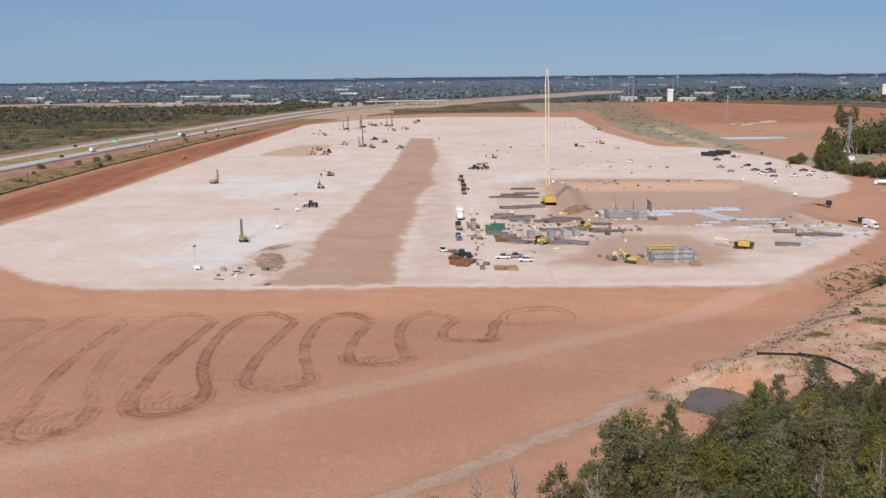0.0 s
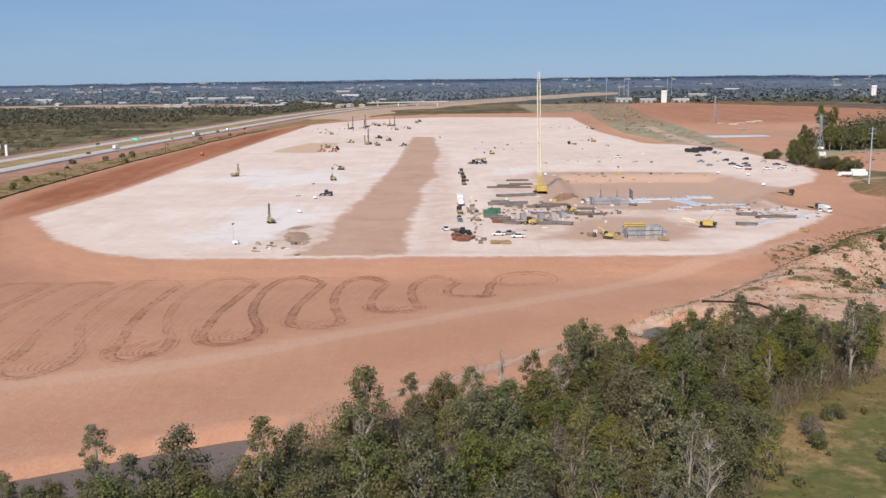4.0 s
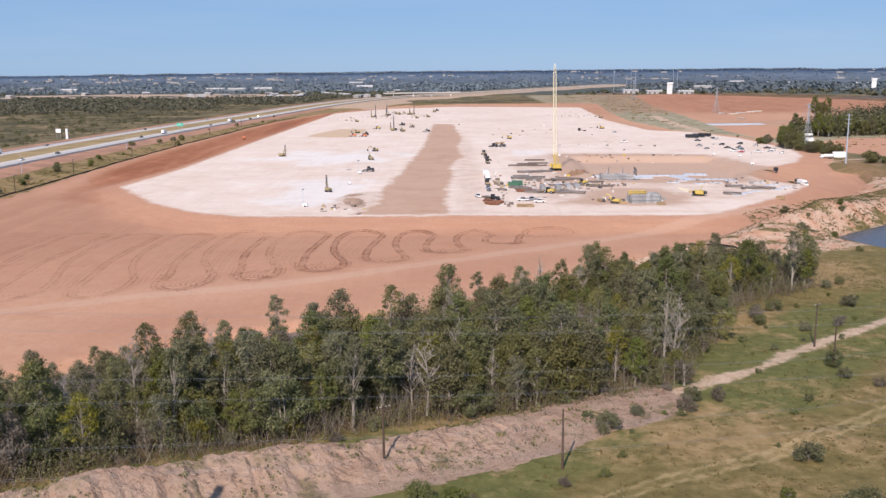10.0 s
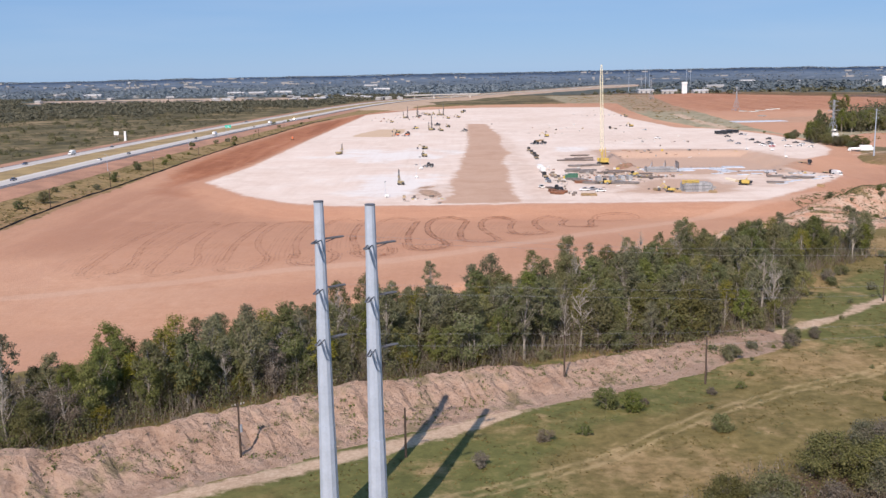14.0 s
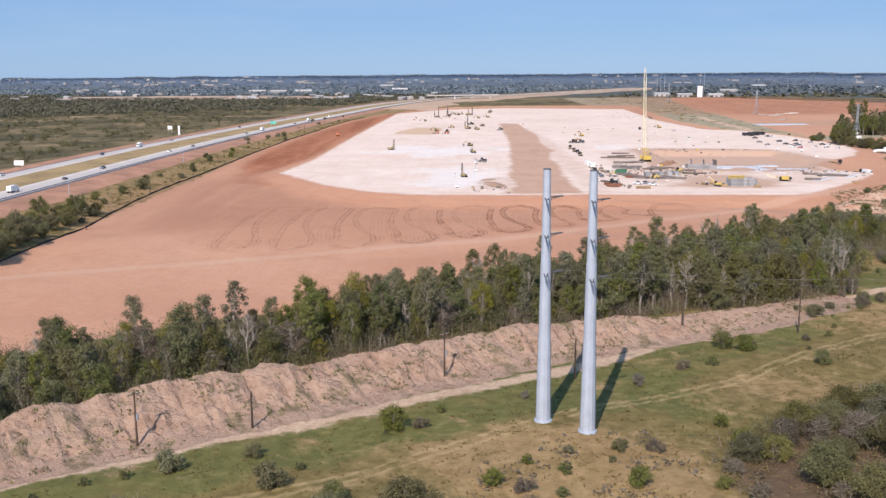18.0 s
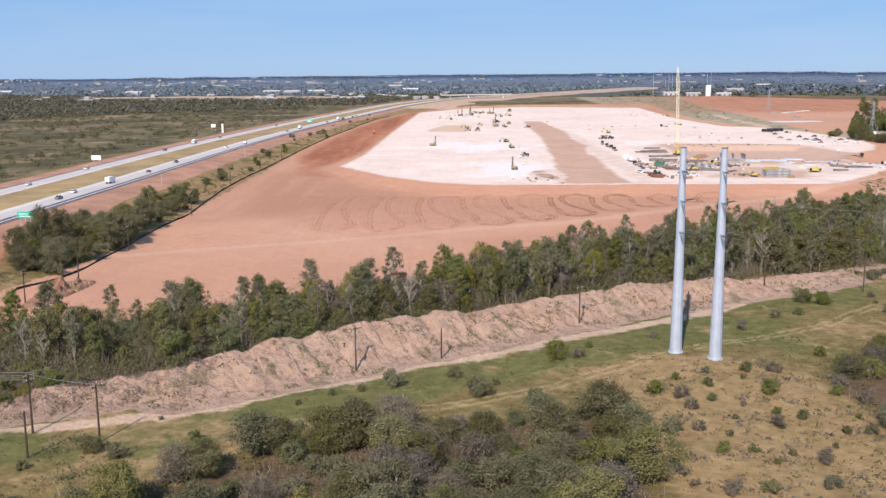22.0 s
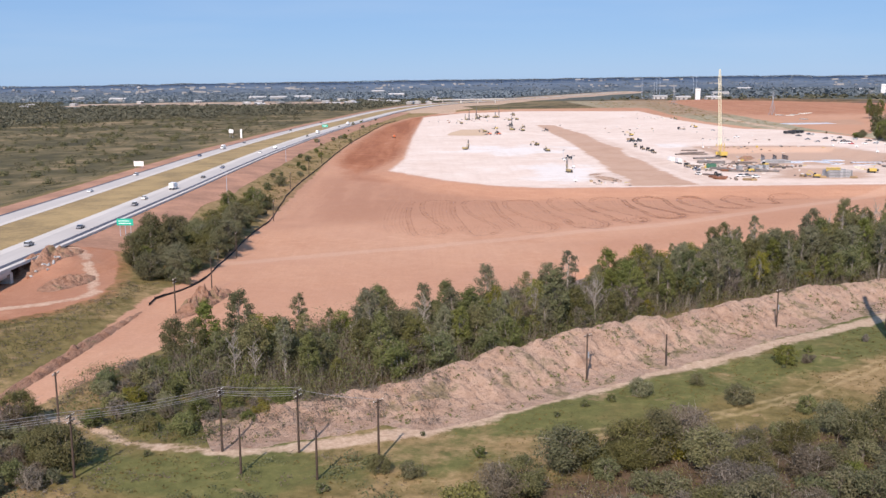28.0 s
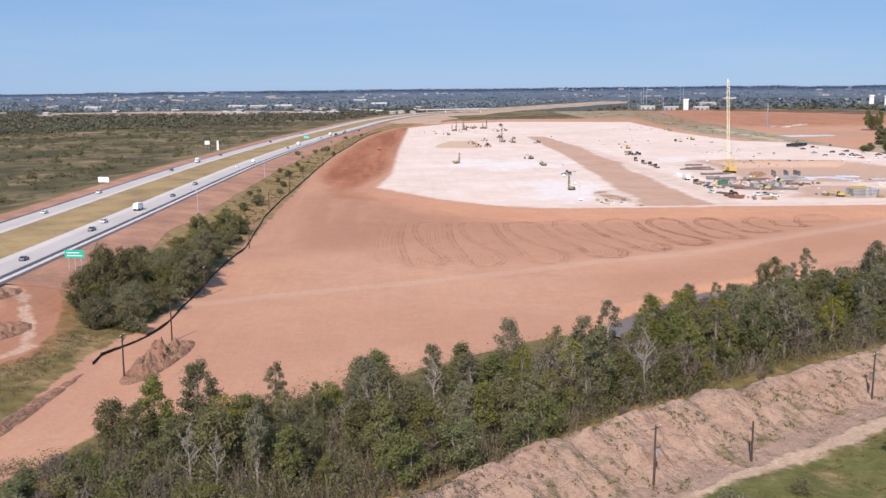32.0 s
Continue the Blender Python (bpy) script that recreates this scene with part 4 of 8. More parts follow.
def earth_berm():
    """Truck loads tipped side by side: a scalloped crest, a steep clodded face and a loose apron at its foot."""
    line = curve_through(CREST, 0.75)
    r = random.Random(4)
    loads, s = [], -4.0
    length = 0.75 * len(line)
    while s < length + 6:
        loads.append((s, r.uniform(0.86, 1.14), r.uniform(9.0, 13.0), r.uniform(-0.6, 1.0)))
        s += r.uniform(8.0, 15.0)
    verts, faces, wide = [], [], 46
    for i, c in enumerate(line):
        a, b = line[max(i - 1, 0)], line[min(i + 1, len(line) - 1)]
        way = (b - a).normalized()
        side = Vector((way.y, -way.x, 0))
        s = 0.75 * i
        crown, bulge = max((h * (1 - 0.62 * min(1.0, abs(s - at) / w) ** 2.4), o) for at, h, w, o in loads)
        crown = max(0.66, crown)
        for j in range(wide):
            across = -11 + 31 * j / (wide - 1)
            p = c + side * across
            wander = 1.3 * noise.noise(Vector((p.x * 0.11, p.y * 0.11, 2)))
            out = across - bulge - wander
            top = c.z * crown
            steep = 6.2 + 0.75 * c.z
            if out < 0:
                hgt = top * (1 - float(ease(0, -10, out)))
            else:
                f = out / steep
                hgt = top * (max(0.0, 1 - 0.86 * f**1.15) if f < 1 else max(0.0, 0.14 - 0.14 * (f - 1) * 1.6))
            rough = noise.fractal(Vector((p.x * 0.34, p.y * 0.34, 3)), 0.6, 2.2, 6)
            gully = abs(noise.noise(Vector((p.x * 0.33, p.y * 0.33, 9))))
            clod = max(0.0, noise.noise(Vector((p.x * 0.85, p.y * 0.85, 5))))
            amount = min(1, 0.15 + hgt / 2.0) * min(1.0, c.z / 2.5)
            z = hgt + amount * (0.46 * rough - 0.34 * gully + 0.1 + 0.3 * clod + 0.5 * noise.noise(Vector((p.x * 0.1, p.y * 0.1, 7))) + 0.3 * noise.noise(Vector((p.x * 0.45, p.y * 0.45, 13))) + (0.75 * noise.noise(Vector((s * 0.42, out * 0.07, 21))) - 0.5 * abs(noise.noise(Vector((s * 0.8, out * 0.1, 23)))) if out > 0.6 else 0.0))
            if out > 0 and hgt > 0.02:
                z = max(z, 0.15)
            verts.append((p.x, p.y, z))
    grid = np.array(verts)
    grid[:, 2] += land(grid[:, 0], grid[:, 1]) - 0.12
    for i in range(len(line) - 1):
        for j in range(wide - 1):
            k = i * wide + j
            faces.append((k, k + 1, k + wide + 1, k + wide))
    me = mesh_of("earth_berm", grid.tolist(), faces, BERM)
    tagged(new("earth_berm", me), "long lumpy bank of piled pale earth", "earth bank", kind="structure")
    return grid[np.array(verts)[:, 2] > 0.3]


BERM_TOP = earth_berm()


def heap(name, x, y, rx, ry, height, turn, seed, label, earth=BERM):
    r = 90
    verts, faces = [], []
    for i in range(34):
        for j in range(r):
            u, v = -1 + 2 * i / 33, -1 + 2 * j / (r - 1)
            d = math.hypot(u, v)
            px, py = u * rx, v * ry
            c, s = math.cos(radians(turn)), math.sin(radians(turn))
            wx, wy = x + c * px - s * py, y + s * px + c * py
            k = noise.fractal(Vector((wx * 0.3, wy * 0.3, seed)), 0.9, 2.1, 4)
            verts.append((wx, wy, height * max(0, 1 - d) ** 0.7 * (1 + 1.3 * k) - 0.1))
            if i and j:
                q = i * r + j
                faces.append((q - r - 1, q - 1, q, q - r))
    g = np.array(verts)
    g[:, 2] += land(g[:, 0], g[:, 1])
    return tagged(new(name, mesh_of(name, g.tolist(), faces, earth)), label, "earth heap", kind="structure")


heap("earth_heap", -238.5, 86, 4.6, 20, 3.4, -9, 2.0, "low heap of dumped earth and roots", RED_EARTH)
heap("earth_heap", -257.8, 31, 2.0, 46, 1.1, -5.4, 5.0, "low ridge of turned earth and roots along the field", RED_EARTH)
heap("earth_heap", -299, 128, 7, 18, 2.6, -14, 12.0, "heap of red earth and rubble beside the bridge", RED_EARTH)
heap("earth_heap", -284, 103, 5, 13, 1.6, -18, 13.0, "low red earth mound beside a dirt loop", RED_EARTH)
heap("earth_heap", 64, 520, 6, 17, 1.5, -20, 7.0, "brown spoil heap beside the pit", RED_EARTH)

heap("earth_heap", -60, 402, 6, 20, 0.5, 12, 10.0, "low lumps of pale mud beside a brown strip")
heap("earth_heap", -63, 430, 4, 9, 0.4, -30, 11.0, "low lumps of pale mud beside a brown strip")

# ---- the highway ----


def ribbon(name, offsets, lift, material, label, first=-260.0, last=4200.0, step=12.0):
    """A strip along the highway's line, between two distances from it."""
    line = [p for p in curve_through([(*p, 0) for p in ROAD_LINE], step) if first <= p.y <= last]
    verts, faces = [], []
    for i, c in enumerate(line):
        a, b = line[max(i - 1, 0)], line[min(i + 1, len(line) - 1)]
        way = (b - a).normalized()
        side = Vector((way.y, -way.x, 0))
        for o in offsets:
            p = c + side * o
            verts.append((p.x, p.y, float(road_height(c.y)) + lift))
    w = len(offsets)
    for i in range(len(line) - 1):
        for j in range(w - 1):
            k = i * w + j
            faces.append((k, k + 1, k + w + 1, k + w))
    return tagged(new(name, mesh_of(name, verts, faces, material)), label, "road", kind="structure")


def kerb_wall(name, offset, material, label, height=0.85, first=-260.0, last=2400.0):
    line = [p for p in curve_through([(*p, 0) for p in ROAD_LINE], 12) if first <= p.y <= last]
    verts, faces = [], []
    for i, c in enumerate(line):
        a, b = line[max(i - 1, 0)], line[min(i + 1, len(line) - 1)]
        way = (b - a).normalized()
        side = Vector((way.y, -way.x, 0))
        z = float(road_height(c.y))
        for o, h in ((-0.3, 0), (-0.12, height), (0.12, height), (0.3, 0)):
            p = c + side * (offset + o)
            verts.append((p.x, p.y, z + h))
    for i in range(len(line) - 1):
        for j in range(3):
            k = i * 4 + j
            faces.append((k, k + 1, k + 5, k + 4))
    return tagged(new(name, mesh_of(name, verts, faces, material)), label, "barrier", kind="structure")


ribbon("road_shoulder_inner", (13.2, 17.5), 0.03, CONCRETE_ROAD, "pale concrete inner shoulder of a highway")
ribbon("road_lanes", (17.5, 26.8), 0.035, WORN_LANES, "grey wheel-worn highway lanes")
ribbon("road_gutter", (26.8, 29.2), 0.03, ASPHALT, "dark asphalt strip beside the highway lanes")
ribbon("road_shoulder_outer", (29.2, 32.6), 0.035, CONCRETE_ROAD, "pale concrete outer shoulder of a highway")
ribbon("median", (-13.2, -6, 0, 6, 13.2), -0.02, MEDIAN, "broad dry grass median between carriageways")
ribbon("far_shoulder_inner", (-16.6, -13.2), 0.03, CONCRETE_ROAD, "pale inner shoulder of the far carriageway")
ribbon("far_lanes", (-26.2, -16.6), 0.035, WORN_LANES, "grey lanes of the far carriageway")
ribbon("far_gutter", (-28.2, -26.2), 0.03, ASPHALT, "dark asphalt strip beside the far lanes")
ribbon("far_verge", (-40, -28.2), -0.05, RED_BANK, "bare reddish verge beyond the far carriageway")
kerb_wall("barrier", 32.8, CONCRETE_ROAD, "low concrete edge barrier of a highway")


def embankment():
    """The bare red side slope below the near carriageway, open where the bridge stands."""
    for first, last in ((146, 1500),):
        line = [p for p in curve_through([(*p, 0) for p in ROAD_LINE], 6) if first <= p.y <= last]
        verts, faces, cols = [], [], [33.2, 37, 41, 45, 49, 52.5]
        for i, c in enumerate(line):
            a, b = line[max(i - 1, 0)], line[min(i + 1, len(line) - 1)]
            way = (b - a).normalized()
            side = Vector((way.y, -way.x, 0))
            for j, o in enumerate(cols):
                p = c + side * (o + (noise.noise(Vector((c.y * 0.02, j, 1))) * 3 if j == len(cols) - 1 else 0))
                verts.append((p.x, p.y, 0))
        g = np.array(verts)
        g[:, 2] = land(g[:, 0], g[:, 1]) + 0.1
        g[:: len(cols), 2] = road_height(g[:: len(cols), 1]) + 0.0
        w = len(cols)
        for i in range(len(line) - 1):
            for j in range(w - 1):
                k = i * w + j
                faces.append((k, k + 1, k + w + 1, k + w))
        tagged(new("road_bank", mesh_of("road_bank", g.tolist(), faces, RED_BANK, True)), "bare red earth bank below a highway", "road bank", kind="structure")


embankment()


def bridge():
    t = thing("road_bridge", "concrete highway bridge over a dug creek crossing", "bridge")
    for a, b in ((13, 33), (-29, -13)):
        for k in range(4):
            y0, y1 = 30 + 19 * k, 30 + 19 * (k + 1) + 0.04
            mid = -336.2 + 0.03 * (y0 - 60)
            bm = bmesh.new()
            box(bm, mid + a, mid + b, y0, y1, 4.5, 5.5)
            part("deck", bm, CONCRETE_ROAD, t)
            for j in range(5):
                bm = bmesh.new()
                x = mid + a + 1.5 + j * (b - a - 3) / 4
                box(bm, x - 0.4, x + 0.4, y0, y1, 3.3, 4.5)
                part("girder", bm, WALL_PALE, t)
        bm = bmesh.new()
        box(bm, -335.5 + a, -335.5 + b, 105.5, 107.5, -1, 4.6)
        part("abutment", bm, WALL_PALE, t)
    for y in (58, 82):
        for x in (-320, -312, -306, -348, -356, -362):
            bm = bmesh.new()
            tube(bm, (x, y, -5), (x, y, 3.4), 0.55, sides=10)
            part("pier", bm, WALL_PALE, t)
    return t


bridge()

# ---- plants ----


def leaf_cloud(centres, radii, count, size, seed, flat=0.75):
    """Many small leaf sprays round the given clumps: vertices and quads."""
    r = np.random.RandomState(seed)
    centres, radii = np.array(centres, float), np.array(radii, float)
    pick = r.choice(len(centres), count, p=radii**2 / (radii**2).sum())
    d = r.normal(size=(count, 3))
    d /= np.linalg.norm(d, axis=1)[:, None]
    d *= np.minimum(1.35, np.abs(r.normal(0.66, 0.24, count)))[:, None]
    d[:, 2] *= flat
    p = centres[pick] + d * radii[pick][:, None]
    n = 1.5 * d + r.normal(scale=0.5, size=(count, 3)) + (0, -0.1, 0.5)
    n /= np.linalg.norm(n, axis=1)[:, None]
    u = np.cross(n, r.normal(size=(count, 3)))
    u /= np.linalg.norm(u, axis=1)[:, None] + 1e-9
    v = np.cross(n, u)
    s = size * (0.55 + 0.9 * r.rand(count))[:, None]
    q = np.stack([p - u * s - v * s * 0.55, p + u * s - v * s * 0.4, p + u * s * 0.1 + v * s], 1)
    return q.reshape(-1, 3), np.arange(count * 3).reshape(-1, 3)


def cloud_mesh(name, verts, quads, material):
    me = bpy.data.meshes.new(name)
    me.vertices.add(len(verts))
    me.vertices.foreach_set("co", np.asarray(verts, np.float32).ravel())
    me.loops.add(quads.size)
    me.loops.foreach_set("vertex_index", quads.ravel().astype(np.int32))
    me.polygons.add(len(quads))
    me.polygons.foreach_set("loop_start", (np.arange(len(quads)) * quads.shape[1]).astype(np.int32))
    me.update(calc_edges=True)
    me.materials.append(material)
    return me


def grow(name, label, category, height, spread, seed, leaves, material, bark=None, size=0.42, low=0.25, stems=1, clumps=16, lean=0.06):
    """A tree or bush: tapered trunk with limbs, and a crown of leaf sprays gathered in clumps at the limbs' ends."""
    r = random.Random(seed)
    t = thing(name, label, category)
    bm = bmesh.new()
    feet = []
    for s in range(stems):
        a = r.uniform(0, 6.28)
        foot = Vector((math.cos(a), math.sin(a), 0)) * (0 if stems == 1 else 0.3 * spread * r.random())
        tip = Vector((foot.x * 1.5 + r.uniform(-lean, lean) * height, foot.y * 1.5 + r.uniform(-lean, lean) * height, height * r.uniform(0.8, 0.9)))
        foot.z = -0.4
        mid = foot.lerp(tip, 0.5) + Vector((r.uniform(-0.03, 0.03), r.uniform(-0.03, 0.03), 0)) * height
        thick = height * 0.017 / stems**0.5 + 0.03
        tube(bm, foot, mid, thick, thick * 0.62, 7)
        tube(bm, mid, tip, thick * 0.62, thick * 0.16, 6)
        feet.append((foot, mid, tip, thick))
    centres, radii = [], []
    for k in range(clumps):
        f = (k + 0.2 + 0.6 * r.random()) / clumps
        up = low + (0.94 - low) * f
        swell = math.sin(math.pi * min(1.0, 0.12 + 0.8 * f)) ** 0.9
        reach = spread * swell * (0.25 + 0.75 * r.random() ** 0.6) * 0.85
        a = k * 2.4 + r.uniform(-0.6, 0.6)
        foot, mid, tip, thick = feet[k % stems]
        axis = foot.lerp(mid, up * 2) if up < 0.5 else mid.lerp(tip, up * 2 - 1)
        end = Vector((axis.x + math.cos(a) * reach, axis.y + math.sin(a) * reach, height * up))
        root = foot.lerp(mid, max(0.1, up - 0.18) * 2) if up < 0.68 else mid.lerp(tip, (up - 0.18) * 2 - 1)
        tube(bm, root, end, thick * 0.32 * (1.1 - up) + 0.03, 0.025, 3, False)
        for j in range(2):
            q = root.lerp(end, r.uniform(0.45, 1.0))
            tube(bm, q, q + Vector((r.gauss(0, 0.5), r.gauss(0, 0.5), r.uniform(0.0, 0.9))) * spread * 0.42, 0.03, 0.012, 3, False)
        centres.append(end)
        radii.append(spread * (0.24 + 0.26 * r.random() ** 1.3) * (0.75 + 0.35 * swell))
    part("trunk", bm, bark or BARK, t)
    verts, quads = leaf_cloud(centres, radii, int(leaves * 2.7), size * 0.5, seed)
    verts[:, 2] = np.maximum(verts[:, 2], 0.02)
    shared("crown", cloud_mesh("crown", verts, quads, material), t)
    return t


def bare_tree(label, height, spread, seed):
    """A leafless tree: trunk, limbs and a crown of fine twigs."""
    r = random.Random(seed)
    t = thing("bare_tree", label, "tree")
    bm, fine = bmesh.new(), bmesh.new()
    tip = Vector((r.uniform(-1, 1), r.uniform(-1, 1), height * 0.95))
    mid = Vector((r.uniform(-0.5, 0.5), r.uniform(-0.5, 0.5), height * 0.45))
    tube(bm, (0, 0, -0.4), mid, height * 0.018, height * 0.012, 7)
    tube(bm, mid, tip, height * 0.012, 0.03, 6)
    for k in range(16):
        f = r.uniform(0.25, 0.97)
        root = Vector((0, 0, -0.4)).lerp(mid, f * 2) if f < 0.5 else mid.lerp(tip, f * 2 - 1)
        a = r.uniform(0, 6.28)
        reach = spread * (1.15 - 0.75 * f) * r.uniform(0.6, 1.0)
        end = root + Vector((math.cos(a) * reach, math.sin(a) * reach, reach * r.uniform(0.8, 1.5)))
        tube(bm, root, end, 0.1, 0.035, 4, False)
        for j in range(6):
            q = root.lerp(end, r.uniform(0.35, 1))
            e = q + Vector((r.gauss(0, 0.5), r.gauss(0, 0.5), r.uniform(0.3, 1.1))) * spread * 0.36
            tube(fine, q, e, 0.035, 0.014, 3, False)
            for i in range(2):
                g = q.lerp(e, r.uniform(0.4, 1))
                tube(fine, g, g + Vector((r.gauss(0, 0.4), r.gauss(0, 0.4), r.uniform(0.1, 0.6))) * spread * 0.22, 0.022, 0.01, 3, False)
    part("trunk", bm, PALE_BARK, t)
    part("crown", fine, PALE_BARK, t)
    return t


def spread_points(poly, count, apart, seed, test=None):
    """Scattered places inside an outline, no two nearer than given."""
    r = np.random.RandomState(seed)
    p = np.array(poly, float)
    lo, hi = p.min(0), p.max(0)
    c = lo + (hi - lo) * r.rand(count * 14, 2)
    c = c[inside(poly, c[:, 0], c[:, 1]) > 0]
    if test is not None:
        c = c[test(c[:, 0], c[:, 1])]
    keep = np.empty((0, 2))
    for q in c:
        if not len(keep) or (((keep - q) ** 2).sum(1) > apart**2).all():
            keep = np.vstack([keep, q])
            if len(keep) >= count:
                break
    return keep


def plant(kinds, places, seed, group, lo=0.8, hi=1.15, rise=None):
    """Copies of the given plants at the places; each stands on the ground."""
    r = random.Random(seed)
    heights = land(places[:, 0], places[:, 1])
    for (x, y), z in zip(places, heights):
        kind = r.choices([k for k, _ in kinds], [w for _, w in kinds])[0]
        s = r.uniform(lo, hi)
        c = copy_thing(kind, pose(x, y, z - 0.05, 0, 0, r.uniform(0, 360)))
        c.scale = (s * r.uniform(0.9, 1.1), s * r.uniform(0.9, 1.1), s)
        tagged(c, group=group)


def put_away(kinds, places):
    """The first of each kind takes a place of its own in the plan."""
    for k, (x, y) in zip(kinds, places):
        k.matrix_basis = pose(x, y, floor_at(x, y) - 0.05)


TALL = [
    grow("cottonwood", "tall green cottonwood with a narrow crown on the river belt", "tree", 17.5, 4.3, 11, 2500, LEAF, size=0.36, low=0.26, clumps=34),
    grow("riverside_tree", "grey-green riverside tree with an open crown", "tree", 18.0, 4.2, 12, 1800, LEAF_GREY, PALE_BARK, size=0.36, low=0.3, clumps=30),
    grow("tree", "dense green tree with a rounded crown", "tree", 13.5, 5.0, 13, 2600, LEAF_OLIVE, size=0.36, low=0.14, clumps=36),
    grow("riverside_tree", "slender tree with thin pale foliage", "tree", 19.0, 3.2, 14, 1150, LEAF_GREY, PALE_BARK, size=0.34, low=0.34, clumps=26, lean=0.1),
    grow("tree", "green tree with several stems and a broken crown", "tree", 12.0, 4.9, 15, 2100, LEAF, PALE_BARK, size=0.36, low=0.16, clumps=32, stems=3, lean=0.12),
    grow("tree", "brownish tree with dry thinning leaves", "tree", 12.0, 4.2, 16, 1100, LEAF_BROWN, PALE_BARK, size=0.32, low=0.16, clumps=28, stems=2, lean=0.1),
    bare_tree("leafless pale tree with fine twigs", 14.0, 3.6, 17),
    grow("young_tree", "yellow-green young tree in the river belt", "tree", 9.5, 3.6, 18, 1500, LEAF_LIME, size=0.34, low=0.12, clumps=24, stems=2),
    grow("tree", "thin half-bare tree with olive leaves at its tips", "tree", 14.5, 3.8, 19, 900, LEAF_LIME, PALE_BARK, size=0.32, low=0.32, clumps=26, lean=0.12),
]
BUSH = [
    grow("bush", "dark green round bush in dry grass", "bush", 4.4, 2.8, 31, 1200, LEAF, size=0.28, low=0.1, clumps=22, stems=4),
    grow("bush", "grey-green thorny bush in dry grass", "bush", 4.0, 3.0, 32, 1100, LEAF_GREY, size=0.28, low=0.1, clumps=22, stems=5),
    grow("dry_bush", "brown half-bare bush in dry grass", "bush", 3.6, 2.8, 33, 800, LEAF_BROWN, size=0.25, low=0.1, clumps=20, stems=5),
    grow("bush", "yellow-green spreading bush in dry grass", "bush", 4.8, 3.5, 34, 1400, LEAF_LIME, size=0.3, low=0.1, clumps=24, stems=4),
    grow("shrub", "low dark green shrub in the meadow", "bush", 2.1, 1.6, 35, 550, LEAF, size=0.2, low=0.1, clumps=14, stems=4),
]
put_away(TALL, [(-42, 121), (-38, 138), (60, 205), (-27, 140), (12, 150), (-150, 44), (38, 142), (-60, 96), (-20, 128)])
put_away(BUSH, [(-93.5, 11), (-112, -14), (66, 177), (-98, -72), (-24, 52)])
OAK = grow("live_oak", "broad low live oak with a dense crown", "tree", 8.0, 4.6, 41, 4200, LEAF_OLIVE, size=0.25, low=0.15, clumps=34, stems=3)
OAK_GREY = grow("scrub_oak", "broad grey-green scrub oak", "tree", 7.2, 4.6, 42, 3600, LEAF_GREY, size=0.25, low=0.15, clumps=32, stems=3)
MAPLE = grow("tree", "yellow-green broad tree turning in autumn", "tree", 8.4, 5.0, 43, 4200, LEAF_LIME, size=0.26, low=0.15, clumps=34, stems=3)
OAK_DRY = grow("scrub_oak", "broad grey-brown half-bare scrub oak", "tree", 6.4, 4.4, 44, 2800, LEAF_BROWN, PALE_BARK, size=0.22, low=0.12, clumps=34, stems=4)
put_away([OAK, OAK_GREY, MAPLE, OAK_DRY], [(-138, -44), (-22, -12), (-97, -72), (-10, 4)])

east = WOOD[:8] + [(-50, 128), (-30, 150), (-14, 170), (2, 184), (16, 192), (34, 208), (62, 221), (90, 227)]
west = [(-45, 93), (-67, 85), (-95, 71), (-122, 51), (-145, 35), (-165, 17), (-185, 6), (-206, 4), (-222, 8), (-224, 17), (-208, 26), (-192, 36), (-165, 57), (-140, 66), (-112, 90), (-80, 108), (-50, 130)]
G_TREE = "trees of the river belt"
short_of_pool = lambda x, y: y < np.interp(x, (-60, -30, -10, 10, 20, 30, 40, 50, 60, 70, 100), (164, 176, 182, 187, 194, 208, 208, 212, 224, 229, 231))
green_mix = [(TALL[0], 6), (TALL[1], 4), (TALL[2], 6), (TALL[3], 2), (TALL[4], 5), (TALL[5], 1), (TALL[6], 3), (TALL[7], 1), (TALL[8], 2)]
dry_mix = [(TALL[0], 4), (TALL[1], 4), (TALL[2], 4), (TALL[3], 2), (TALL[4], 4), (TALL[5], 2), (TALL[6], 2), (TALL[7], 2), (TALL[8], 4)]
plant(green_mix, spread_points(east, 160, 4.3, 51, short_of_pool), 61, G_TREE, 0.6, 1.08)
plant(dry_mix, spread_points(west[:5] + west[-4:], 100, 4.0, 52), 62, G_TREE, 0.55, 1.08)
plant(dry_mix, spread_points([(-145, 35), (-165, 17), (-185, 6), (-206, 3), (-224, 8), (-231, 20), (-216, 30), (-192, 38), (-165, 57), (-140, 66)], 66, 4.0, 53), 63, G_TREE, 0.52, 0.98)
plant(dry_mix, spread_points([(-120, 96), (-112, 112), (-96, 124), (-84, 136), (-66, 147), (-52, 152), (-50, 132), (-80, 110), (-112, 92)], 34, 4.2, 78), 79, G_TREE, 0.5, 0.85)
plant([(TALL[0], 3), (TALL[1], 3), (TALL[2], 4), (TALL[4], 4), (TALL[6], 1), (TALL[8], 2)], spread_points([(14, 176), (26, 202), (36, 220), (56, 234), (68, 244), (86, 248), (106, 240), (92, 214), (60, 200), (40, 188)], 60, 4.0, 57, lambda x, y: short_of_pool(x, y - np.where(x > 62, 19, 15))), 71, G_TREE, 0.45, 0.75)
edge_trees = [(x + 5, y - 3) for x, y in WOOD[1:14]] + [(x - 4, y + 6) for x, y in WOOD[13:0:-1]]
